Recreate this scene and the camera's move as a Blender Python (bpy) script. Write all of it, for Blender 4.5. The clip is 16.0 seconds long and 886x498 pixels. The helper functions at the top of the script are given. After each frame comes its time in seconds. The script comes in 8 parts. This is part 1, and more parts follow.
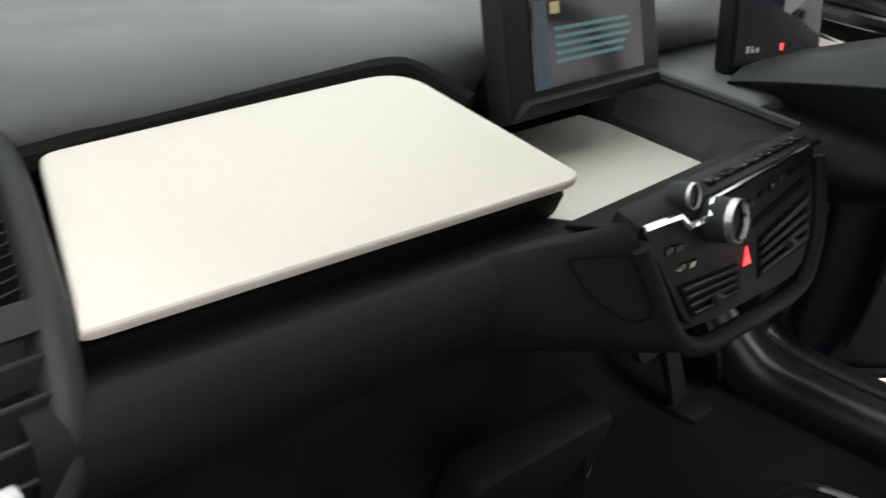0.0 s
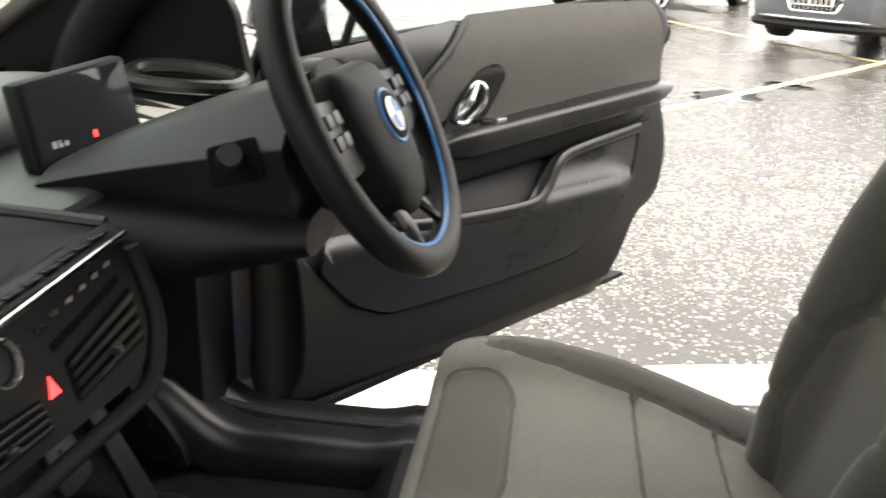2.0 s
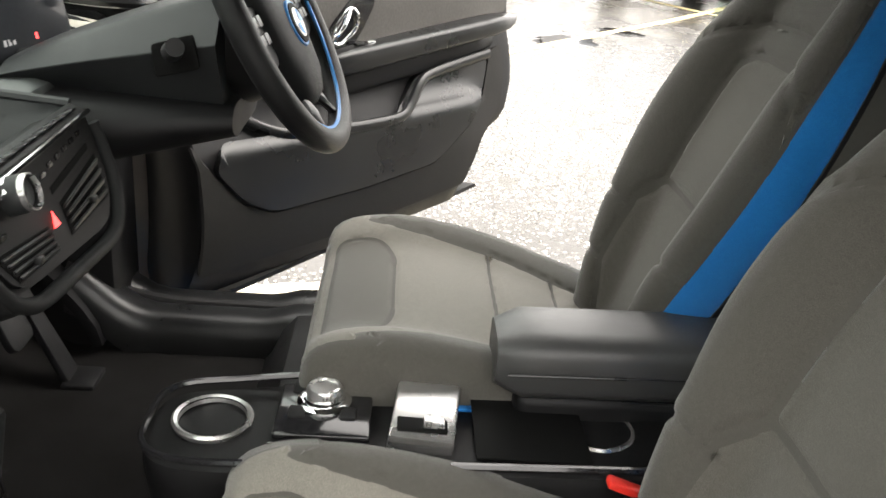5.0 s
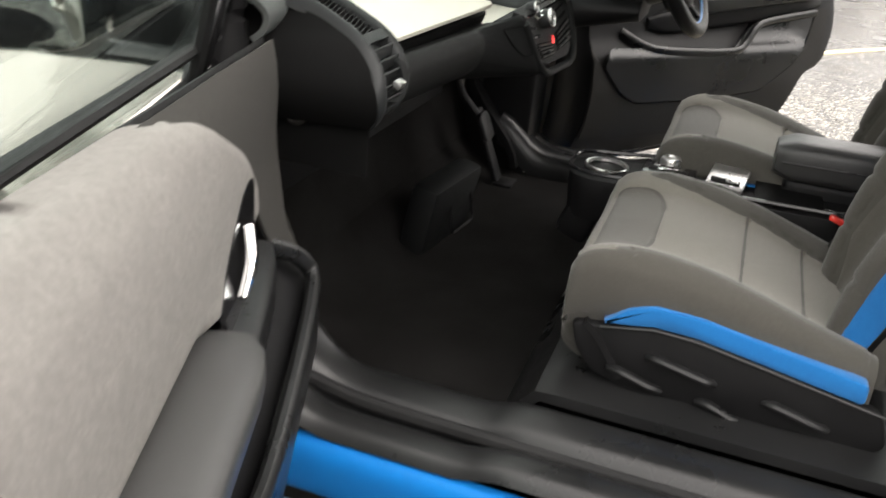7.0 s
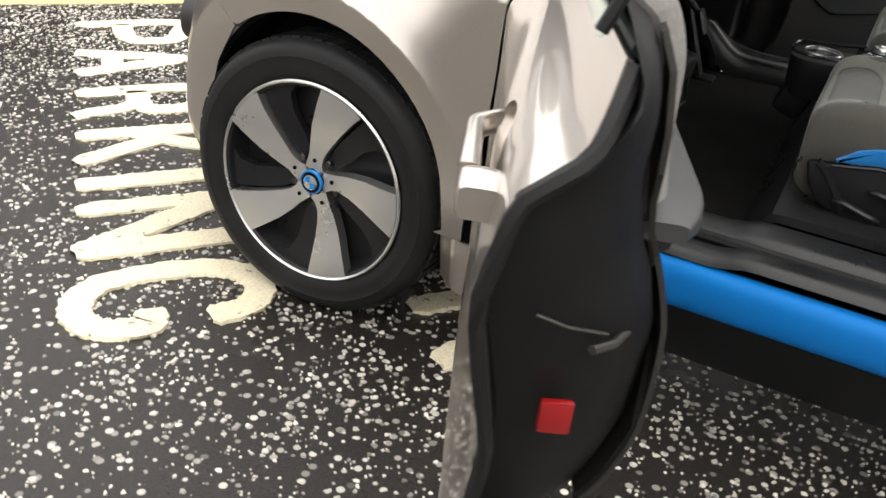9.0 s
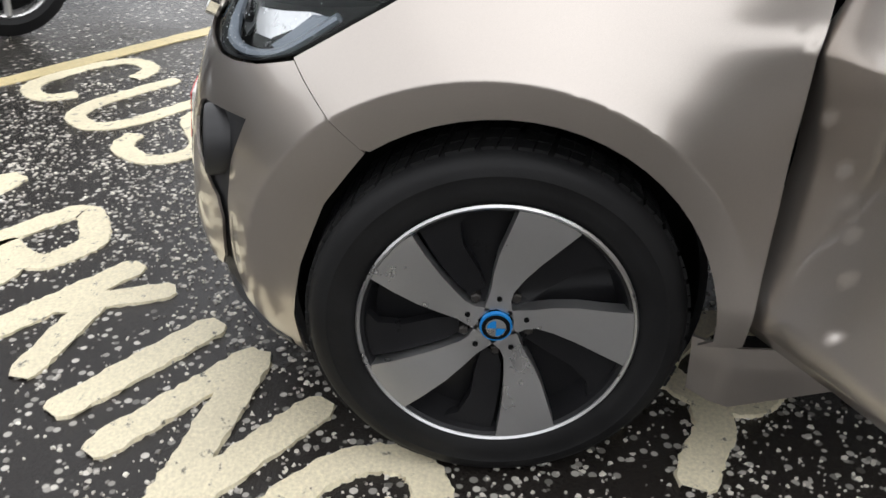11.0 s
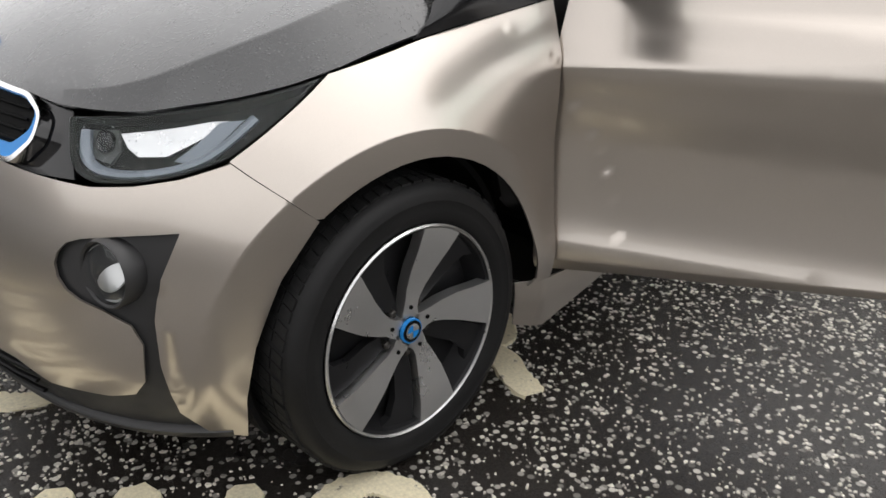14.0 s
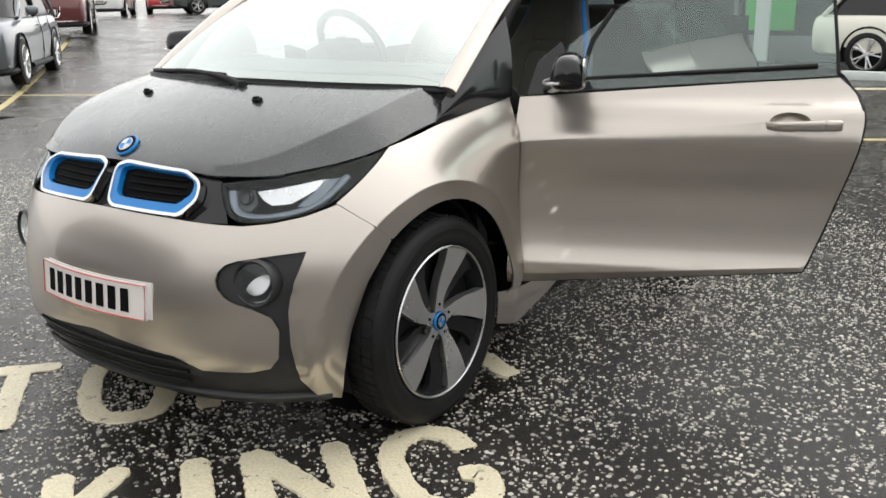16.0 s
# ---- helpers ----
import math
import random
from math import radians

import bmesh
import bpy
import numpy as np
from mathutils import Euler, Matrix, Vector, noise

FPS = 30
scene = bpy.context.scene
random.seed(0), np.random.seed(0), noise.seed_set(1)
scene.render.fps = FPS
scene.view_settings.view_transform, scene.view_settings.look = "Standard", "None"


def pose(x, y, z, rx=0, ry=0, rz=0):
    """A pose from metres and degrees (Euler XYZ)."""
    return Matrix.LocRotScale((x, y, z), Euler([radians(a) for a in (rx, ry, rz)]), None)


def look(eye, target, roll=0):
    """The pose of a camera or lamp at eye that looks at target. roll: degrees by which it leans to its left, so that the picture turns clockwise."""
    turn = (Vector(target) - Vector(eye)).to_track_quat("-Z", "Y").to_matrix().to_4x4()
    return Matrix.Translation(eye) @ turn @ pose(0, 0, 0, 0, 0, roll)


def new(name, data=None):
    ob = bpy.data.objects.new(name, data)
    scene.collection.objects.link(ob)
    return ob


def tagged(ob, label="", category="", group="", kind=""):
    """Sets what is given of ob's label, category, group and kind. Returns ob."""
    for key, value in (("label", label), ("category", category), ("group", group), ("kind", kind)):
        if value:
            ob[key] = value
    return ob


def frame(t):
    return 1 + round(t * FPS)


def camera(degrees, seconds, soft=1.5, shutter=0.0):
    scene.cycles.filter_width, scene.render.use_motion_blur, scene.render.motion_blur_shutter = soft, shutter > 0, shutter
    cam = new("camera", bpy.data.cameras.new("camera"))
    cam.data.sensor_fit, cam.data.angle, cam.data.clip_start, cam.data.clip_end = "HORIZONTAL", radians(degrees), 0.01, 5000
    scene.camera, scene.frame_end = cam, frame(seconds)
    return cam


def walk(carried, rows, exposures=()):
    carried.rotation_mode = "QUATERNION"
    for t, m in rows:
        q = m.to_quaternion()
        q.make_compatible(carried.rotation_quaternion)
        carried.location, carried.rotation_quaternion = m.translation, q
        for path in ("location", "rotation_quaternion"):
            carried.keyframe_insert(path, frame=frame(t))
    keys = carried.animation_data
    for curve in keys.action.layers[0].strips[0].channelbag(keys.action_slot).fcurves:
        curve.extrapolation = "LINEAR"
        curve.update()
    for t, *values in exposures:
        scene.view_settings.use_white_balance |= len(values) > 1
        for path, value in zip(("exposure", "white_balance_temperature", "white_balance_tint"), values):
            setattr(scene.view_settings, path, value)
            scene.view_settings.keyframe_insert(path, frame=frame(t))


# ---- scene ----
cam = camera(53.1, 16.0, shutter=0.25)
METRES, EYE, TILT, LEAN, TURN = 7.177, 1.5, 0.0, 0.0, 0.0
EXPOSURES = [(0.0, 1.4, 6500, 14), (0.6, 1.3, 6500, 14), (1.0, 1.8, 6600, 14), (1.5, 2.1, 6750, 13), (2.5, 2.0, 6900, 10), (5.5, 2.5, 6800, 10), (6.5, 1.7, 6800, 11), (7.0, 1.75, 6800, 11), (7.5, 1.65, 7000, 13), (8.0, 1.95, 7100, 14), (8.5, 1.95, 6900, 12), (9.0, 1.25, 6600, 10), (9.5, 0.8, 6350, 10), (10.2, 0.55, 6200, 10), (12.5, 0.55, 6300, 10), (14.0, 0.55, 6450, 10), (16, 0.5, 6400, 8)]
PATH = [
    (0, (-0.768, -1.063, 1.285), (0.653, 0.048, 0.421), 7.4),
    (0.5, (-0.692, -1.094, 1.295), (0.859, -0.119, 0.494), 5.0),
    (1, (-0.656, -1.132, 1.314), (1.031, -0.356, 0.571), 3.3),
    (1.5, (-0.628, -1.172, 1.322), (1.168, -0.654, 0.61), 2.3),
    (2, (-0.611, -1.213, 1.326), (1.255, -0.986, 0.644), 2.0),
    (2.5, (-0.612, -1.272, 1.332), (1.258, -1.353, 0.627), 2.0),
    (3, (-0.632, -1.279, 1.318), (1.169, -1.416, 0.459), 2.8),
    (5.5, (-1.114, -1.168, 1.34), (0.748, -1.231, 0.613), 5.6),
    (6, (-1.384, -1.174, 1.385), (0.501, -1.025, 0.736), 5.9),
    (6.5, (-1.622, -1.171, 1.353), (0.236, -0.818, 0.701), 5.3),
    (7, (-1.879, -1.206, 1.318), (-0.141, -0.669, 0.486), 6.0),
    (7.5, (-2.06, -1.291, 1.295), (-0.431, -0.508, 0.44), 7.4),
    (8, (-2.226, -1.369, 1.279), (-0.76, -0.407, 0.319), 7.2),
    (8.5, (-2.337, -1.285, 1.277), (-0.882, -0.332, 0.29), 7.1),
    (9, (-2.444, -1.081, 1.265), (-0.846, -0.369, 0.295), 7.0),
    (9.5, (-2.425, -0.823, 1.238), (-0.801, -0.157, 0.278), 4.8),
    (10, (-2.376, -0.505, 1.243), (-0.689, 0.01, 0.3), 4.5),
    (12.5, (-1.901, 0.601, 1.254), (-0.403, -0.172, 0.179), -1.6),
    (13, (-1.998, 0.718, 1.277), (-0.601, -0.306, 0.277), -0.4),
    (13.5, (-2.112, 0.922, 1.317), (-0.695, -0.195, 0.454), 0.1),
    (14, (-2.109, 1.17, 1.318), (-0.815, -0.117, 0.5), 0.2),
    (14.5, (-2.186, 1.384, 1.333), (-1.017, -0.038, 0.55), -0.2),
    (15, (-2.326, 1.638, 1.342), (-1.16, 0.186, 0.614), -1.1),
    (15.5, (-2.355, 1.921, 1.349), (-1.205, 0.42, 0.697), -1.0),
    (16, (-2.42, 2.189, 1.374), (-1.301, 0.629, 0.815), -1.2),
]
walk(cam, [(t, look(eye, target, roll)) for t, eye, target, roll in PATH], exposures=EXPOSURES)

# ---- sky and daylight: wet and overcast ----
world = bpy.data.worlds.new("overcast_sky")
scene.world = world
world.use_nodes = True
wn, wl = world.node_tree.nodes, world.node_tree.links
sky = wn.new("ShaderNodeTexSky")
sky.sky_type, sky.sun_disc = "NISHITA", False
sky.sun_elevation, sky.sun_rotation = radians(58), radians(188)
sky.air_density, sky.dust_density = 1.4, 4.0
grey = wn.new("ShaderNodeHueSaturation")
grey.inputs["Saturation"].default_value = 0.22
wl.new(sky.outputs["Color"], grey.inputs["Color"])
cloud = wn.new("ShaderNodeMix")
cloud.data_type = "RGBA"
cloud.inputs["Factor"].default_value = 0.55
cloud.inputs["B"].default_value = (7.75, 7.45, 7.25, 1)
wl.new(grey.outputs["Color"], cloud.inputs["A"])
wn["Background"].inputs["Strength"].default_value = 0.17
wl.new(cloud.outputs["Result"], wn["Background"].inputs["Color"])
sun = new("sun", bpy.data.lights.new("sun", "SUN"))
sun.data.energy, sun.data.angle, sun.data.color = 0.5, radians(130), (1.0, 0.97, 0.93)
sun.matrix_world = look((-1.4, -10, 16), (0, 0, 0))


# ---- materials ----
def node_material(name):
    m = bpy.data.materials.new(name)
    m.use_nodes = True
    return m, m.node_tree.nodes, m.node_tree.links, m.node_tree.nodes["Principled BSDF"]


def noise_at(n, l, scale, detail=4.0, rough=0.6, stretch=None):
    co = n.new("ShaderNodeTexCoord")
    out = co.outputs["Object"]
    if stretch:
        mp = n.new("ShaderNodeMapping")
        mp.inputs["Scale"].default_value = stretch
        l.new(out, mp.inputs["Vector"])
        out = mp.outputs["Vector"]
    tex = n.new("ShaderNodeTexNoise")
    tex.inputs["Scale"].default_value, tex.inputs["Detail"].default_value, tex.inputs["Roughness"].default_value = scale, detail, rough
    l.new(out, tex.inputs["Vector"])
    return tex.outputs["Fac"]


def ramp(n, l, value, a, b, low, high):
    r = n.new("ShaderNodeMapRange")
    r.inputs["From Min"].default_value, r.inputs["From Max"].default_value = a, b
    r.inputs["To Min"].default_value, r.inputs["To Max"].default_value = low, high
    l.new(value, r.inputs["Value"])
    return r.outputs["Result"]


def mix_colour(n, l, fac, a, b):
    m = n.new("ShaderNodeMix")
    m.data_type = "RGBA"
    l.new(fac, m.inputs["Factor"])
    for key, v in (("A", a), ("B", b)):
        if isinstance(v, tuple):
            m.inputs[key].default_value = (*v[:3], 1)
        else:
            l.new(v, m.inputs[key])
    return m.outputs["Result"]


def bumped(n, l, bsdf, height, strength, depth):
    b = n.new("ShaderNodeBump")
    b.inputs["Strength"].default_value, b.inputs["Distance"].default_value = strength, depth
    l.new(height, b.inputs["Height"])
    l.new(b.outputs["Normal"], bsdf.inputs["Normal"])


def surface(name, colour, rough=0.5, metal=0.0, grain=300, fine=0.15, stain=4, broad=0.12, bump=0.25, depth=0.0006, coat=0.0, rough_var=0.1, spec=0.5):
    """A plain surface with fine grain, broad wear and a little relief."""
    m, n, l, b = node_material(name)
    f1, f2 = noise_at(n, l, grain), noise_at(n, l, stain, 5)
    dark = tuple(c * (1 - fine) for c in colour)
    light = tuple(min(1, c * (1 + fine)) for c in colour)
    c1 = mix_colour(n, l, f1, dark, light)
    worn = mix_colour(n, l, ramp(n, l, f2, 0.35, 0.7, 0, broad), c1, tuple(min(1, c * 0.6 + 0.02) for c in colour))
    l.new(worn, b.inputs["Base Color"])
    l.new(ramp(n, l, f2, 0.3, 0.7, max(0.02, rough - rough_var), min(1, rough + rough_var)), b.inputs["Roughness"])
    b.inputs["Metallic"].default_value, b.inputs["Coat Weight"].default_value = metal, coat
    b.inputs["Coat Roughness"].default_value = 0.04
    b.inputs["Specular IOR Level"].default_value = spec
    bumped(n, l, b, f1, bump, depth)
    return m


def fabric(name, light, dark, weave=900, bump=0.5):
    """Knitted cloth: two yarn colours, a fine rib and broad shading from use."""
    m, n, l, b = node_material(name)
    co = n.new("ShaderNodeTexCoord")
    v = n.new("ShaderNodeTexVoronoi")
    v.inputs["Scale"].default_value = weave
    l.new(co.outputs["Object"], v.inputs["Vector"])
    f1, f2 = noise_at(n, l, 160, 6), noise_at(n, l, 6, 4)
    c = mix_colour(n, l, ramp(n, l, v.outputs["Distance"], 0.1, 0.7, 0, 1), light, dark)
    c = mix_colour(n, l, ramp(n, l, f1, 0.3, 0.7, 0, 0.5), c, dark)
    c = mix_colour(n, l, ramp(n, l, f2, 0.45, 0.75, 0, 0.3), c, tuple(x * 0.7 for x in dark))
    l.new(c, b.inputs["Base Color"])
    b.inputs["Roughness"].default_value, b.inputs["Sheen Weight"].default_value = 0.95, 0.25
    b.inputs["Specular IOR Level"].default_value = 0.2
    bumped(n, l, b, v.outputs["Distance"], bump, 0.0008)
    return m


def felt(name, light, dark):
    """Pressed plant fibre: matted short strands in several greys."""
    m, n, l, b = node_material(name)
    f1 = noise_at(n, l, 130, 8, 0.75, (1, 1.6, 1))
    f2 = noise_at(n, l, 300, 6, 0.7, (1.8, 1, 1.4))
    f3 = noise_at(n, l, 28, 4)
    c = mix_colour(n, l, ramp(n, l, f1, 0.35, 0.68, 0, 1), light, dark)
    c = mix_colour(n, l, ramp(n, l, f2, 0.4, 0.7, 0, 0.6), c, tuple(x * 0.75 for x in light))
    c = mix_colour(n, l, ramp(n, l, f3, 0.4, 0.7, 0, 0.25), c, dark)
    l.new(c, b.inputs["Base Color"])
    b.inputs["Roughness"].default_value = 0.9
    bumped(n, l, b, f1, 0.5, 0.001)
    return m


def paint(name, colour, metal=0.7, rough=0.34):
    """Metallic car paint under clear lacquer, with fine flake and a film of rain and dirt."""
    m, n, l, b = node_material(name)
    flake, film = noise_at(n, l, 900, 2), noise_at(n, l, 3, 1.5)
    c = mix_colour(n, l, ramp(n, l, flake, 0.35, 0.65, 0, 1), tuple(x * 0.95 for x in colour), tuple(min(1, x * 1.05) for x in colour))
    c = mix_colour(n, l, ramp(n, l, film, 0.0, 1.0, 0, 0.06), c, (0.2, 0.17, 0.14))
    l.new(c, b.inputs["Base Color"])
    b.inputs["Metallic"].default_value = metal
    b.inputs["Roughness"].default_value = rough
    b.inputs["Coat Weight"].default_value, b.inputs["Coat Roughness"].default_value = 1.0, 0.04
    return m


def pane(name, tint=(0.9, 0.95, 0.93), gloss=1.0, fall=4.5, least=0.07):
    """Thin clear glass: what lies behind shows through, with mirror gloss at glancing angles."""
    m, n, l, b = node_material(name)
    n.remove(b)
    t, g, mx = n.new("ShaderNodeBsdfTransparent"), n.new("ShaderNodeBsdfGlossy"), n.new("ShaderNodeMixShader")
    t.inputs["Color"].default_value = (*tint, 1)
    g.inputs["Roughness"].default_value = 0.02
    g.inputs["Color"].default_value = (gloss * 0.94, gloss, gloss * 0.98, 1)
    lw, power, amount = n.new("ShaderNodeLayerWeight"), n.new("ShaderNodeMath"), n.new("ShaderNodeMath")
    lw.inputs["Blend"].default_value = 0.5
    power.operation, power.inputs[1].default_value = "POWER", fall
    amount.operation, amount.inputs[1].default_value, amount.inputs[2].default_value = "MULTIPLY_ADD", 0.99 - least, least
    l.new(lw.outputs["Facing"], power.inputs[0])
    l.new(power.outputs["Value"], amount.inputs[0])
    l.new(amount.outputs["Value"], mx.inputs["Fac"])
    l.new(t.outputs["BSDF"], mx.inputs[1])
    l.new(g.outputs["BSDF"], mx.inputs[2])
    l.new(mx.outputs["Shader"], n["Material Output"].inputs["Surface"])
    return m


def asphalt(name):
    """Wet, dark road surface with pale chippings set in it, its base paler in the next bay; thin water makes it shiny
    in patches.
    """
    m, n, l, b = node_material(name)
    co = n.new("ShaderNodeTexCoord")
    v = n.new("ShaderNodeTexVoronoi")
    v.inputs["Scale"].default_value = 42
    l.new(co.outputs["Object"], v.inputs["Vector"])
    f1, f2, f3 = noise_at(n, l, 150, 6), noise_at(n, l, 1.1, 5), noise_at(n, l, 14, 5)
    base = mix_colour(n, l, f1, (0.0052, 0.0044, 0.0038), (0.029, 0.0250, 0.0216))
    where = n.new("ShaderNodeSeparateXYZ")
    l.new(co.outputs["Object"], where.inputs["Vector"])
    drift = n.new("ShaderNodeMath")
    drift.operation, drift.inputs[1].default_value = "MULTIPLY_ADD", 2.0
    l.new(f2, drift.inputs[0])
    l.new(where.outputs["X"], drift.inputs[2])
    # Paler base colour mixed in from about x = 1, with a noisy edge.
    worn = mix_colour(n, l, f1, (0.016, 0.0147, 0.0127), (0.080, 0.074, 0.064))
    base = mix_colour(n, l, ramp(n, l, drift.outputs["Value"], 2.0, 3.0, 0, 0.85), base, worn)
    sep = n.new("ShaderNodeSeparateColor")
    l.new(v.outputs["Color"], sep.inputs["Color"])
    chosen = ramp(n, l, sep.outputs["Red"], 0.60, 0.62, 0, 1)
    near = ramp(n, l, v.outputs["Distance"], 0.32, 0.40, 1, 0)
    both = n.new("ShaderNodeMath")
    both.operation = "MULTIPLY"
    l.new(chosen, both.inputs[0])
    l.new(near, both.inputs[1])
    stone = mix_colour(n, l, sep.outputs["Green"], (0.14, 0.135, 0.12), (0.60, 0.57, 0.51))
    l.new(mix_colour(n, l, both.outputs["Value"], base, stone), b.inputs["Base Color"])
    l.new(ramp(n, l, f2, 0.38, 0.62, 0.07, 0.34), b.inputs["Roughness"])
    b.inputs["Specular IOR Level"].default_value = 0.36
    h = n.new("ShaderNodeMath")
    h.operation = "ADD"
    l.new(f1, h.inputs[0])
    l.new(f3, h.inputs[1])
    bumped(n, l, b, h.outputs["Value"], 0.55, 0.004)
    return m


def road_paint(name, colour):
    """Thermoplastic marking, worn through where the stones stand up."""
    m, n, l, b = node_material(name)
    f1, f2, f3 = noise_at(n, l, 110, 6), noise_at(n, l, 22, 6, 0.7), noise_at(n, l, 3, 3)
    c = mix_colour(n, l, ramp(n, l, f1, 0.3, 0.75, 0, 1), tuple(min(1, x * 1.12) for x in colour), tuple(x * 0.75 for x in colour))
    c = mix_colour(n, l, ramp(n, l, f2, 0.60, 0.66, 0, 0.9), c, (0.05, 0.048, 0.045))
    c = mix_colour(n, l, ramp(n, l, f3, 0.5, 0.8, 0, 0.3), c, (0.25, 0.23, 0.17))
    l.new(c, b.inputs["Base Color"])
    b.inputs["Roughness"].default_value = 0.45
    bumped(n, l, b, f1, 0.6, 0.003)
    return m


def chip_stone(name):
    m, n, l, b = node_material(name)
    g = n.new("ShaderNodeNewGeometry")
    f1 = noise_at(n, l, 400, 4)
    r = n.new("ShaderNodeValToRGB")
    r.color_ramp.elements[0].color, r.color_ramp.elements[0].position = (0.10, 0.095, 0.085, 1), 0.0
    r.color_ramp.elements[1].color, r.color_ramp.elements[1].position = (0.88, 0.84, 0.73, 1), 1.0
    e = r.color_ramp.elements.new(0.3)
    e.color = (0.48, 0.45, 0.40, 1)
    l.new(g.outputs["Random Per Island"], r.inputs["Fac"])
    l.new(mix_colour(n, l, ramp(n, l, f1, 0.3, 0.7, 0, 0.35), r.outputs["Color"], (0.2, 0.19, 0.17)), b.inputs["Base Color"])
    b.inputs["Roughness"].default_value = 0.35
    return m


def tread(name):
    """Tyre rubber, damp, with faint rings from the mould."""
    m = surface(name, (0.0085, 0.0085, 0.0088), 0.55, 0, 220, 0.3, 9, 0.4, 0.4, 0.001, spec=0.22)
    return m


def beaded(name, colour):
    """Gloss black lacquer with streaks of dirt and standing beads of rain."""
    m, n, l, b = node_material(name)
    co = n.new("ShaderNodeTexCoord")
    v = n.new("ShaderNodeTexVoronoi")
    v.inputs["Scale"].default_value = 150
    l.new(co.outputs["Object"], v.inputs["Vector"])
    sep = n.new("ShaderNodeSeparateColor")
    l.new(v.outputs["Color"], sep.inputs["Color"])
    bead = n.new("ShaderNodeMath")
    bead.operation = "MULTIPLY"
    l.new(ramp(n, l, sep.outputs["Red"], 0.45, 0.5, 0, 1), bead.inputs[0])
    l.new(ramp(n, l, v.outputs["Distance"], 0.0, 0.42, 1, 0), bead.inputs[1])
    f1, f2 = noise_at(n, l, 9, 6, 0.65, (1, 0.35, 1)), noise_at(n, l, 500, 3)
    c = mix_colour(n, l, ramp(n, l, f1, 0.35, 0.7, 0, 1), colour, tuple(x * 1.9 for x in colour))
    c = mix_colour(n, l, ramp(n, l, f2, 0.4, 0.7, 0, 0.4), c, tuple(x * 2.4 for x in colour))
    l.new(c, b.inputs["Base Color"])
    l.new(ramp(n, l, f1, 0.3, 0.7, 0.20, 0.36), b.inputs["Roughness"])
    b.inputs["Coat Weight"].default_value, b.inputs["Coat Roughness"].default_value = 0.9, 0.10
    bumped(n, l, b, bead.outputs["Value"], 0.55, 0.003)
    return m


PAINT = paint("champagne_paint", (0.545, 0.496, 0.446), 0.93, 0.31)
BLACK_PAINT = surface("gloss_black_panel", (0.012, 0.012, 0.013), 0.12, 0, 700, 0.2, 7, 0.1, 0.05, 0.0003, 0.25, 0.05, 0.35)
INSERT_BLACK = surface("satin_black_wheel_insert", (0.010, 0.010, 0.011), 0.34, 0, 500, 0.2, 9, 0.2, 0.1, 0.0003, spec=0.22)
HOOD_BLACK = beaded("wet_black_bonnet", (0.018, 0.019, 0.020))
LAMP_SILVER = surface("lamp_reflector", (0.90, 0.91, 0.91), 0.22, 0.55, 70, 0.08, 30, 0.1, 0.25, 0.002)
MIRROR = surface("mirror_glass", (0.72, 0.76, 0.74), 0.03, 1.0, 300, 0.02, 5, 0.03, 0.0, 0.0001, rough_var=0.01)
RAIN = surface("beaded_rain", (0.30, 0.32, 0.33), 0.08, 0, 300, 0.05, 6, 0.05, 0.0, 0.0002)
FROSTED = surface("frosted_light_bar", (0.20, 0.23, 0.265), 0.25, 0.2, 300, 0.05)
SIGN_GREEN = surface("green_sign_face", (0.10, 0.52, 0.13), 0.5, 0, 300, 0.05, 3, 0.1, 0.05, 0.0003)
SIGN_WHITE = surface("white_sign_post", (0.66, 0.70, 0.68), 0.45, 0, 300, 0.05, 3, 0.15, 0.05, 0.0003)
BUMPER_PLASTIC = surface("grained_bumper_plastic", (0.022, 0.022, 0.023), 0.45, 0, 900, 0.2, 6, 0.25, 0.4, 0.0004)
PLASTIC = surface("black_grained_plastic", (0.0061, 0.0061, 0.0066), 0.50, 0, 900, 0.25, 6, 0.3, 0.5, 0.0006, spec=0.18)
TRIM_DARK = surface("satin_dark_trim", (0.0104, 0.0107, 0.0111), 0.32, 0, 1100, 0.2, 6, 0.25, 0.3, 0.0004, spec=0.40)
DASH_TOP = surface("grey_dash_top", (0.085, 0.092, 0.090), 0.5, 0, 1300, 0.2, 4, 0.25, 0.5, 0.0005)
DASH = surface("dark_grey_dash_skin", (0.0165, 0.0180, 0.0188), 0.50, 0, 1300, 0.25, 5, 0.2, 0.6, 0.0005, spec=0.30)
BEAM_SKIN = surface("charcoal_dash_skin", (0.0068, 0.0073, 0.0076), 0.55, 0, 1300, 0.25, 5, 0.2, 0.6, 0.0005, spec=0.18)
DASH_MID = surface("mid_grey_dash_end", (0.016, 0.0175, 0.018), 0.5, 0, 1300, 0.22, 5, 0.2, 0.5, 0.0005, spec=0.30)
CREAM = surface("pale_cream_board", (0.66, 0.63, 0.55), 0.5, 0, 260, 0.05, 5, 0.06, 0.1, 0.0003)
CARPET = surface("black_carpet", (0.0105, 0.0100, 0.0097), 0.95, 0, 500, 0.5, 8, 0.4, 1.0, 0.002, spec=0.02)
RUBBER = tread("tyre_rubber")
SILVER = surface("brushed_alloy", (0.66, 0.66, 0.66), 0.32, 0.95, 300, 0.04, 9, 0.12, 0.04, 0.0002)
CHROME = surface("bright_chrome", (0.80, 0.80, 0.80), 0.10, 1.0, 300, 0.03, 7, 0.05, 0.02, 0.0002, rough_var=0.03)
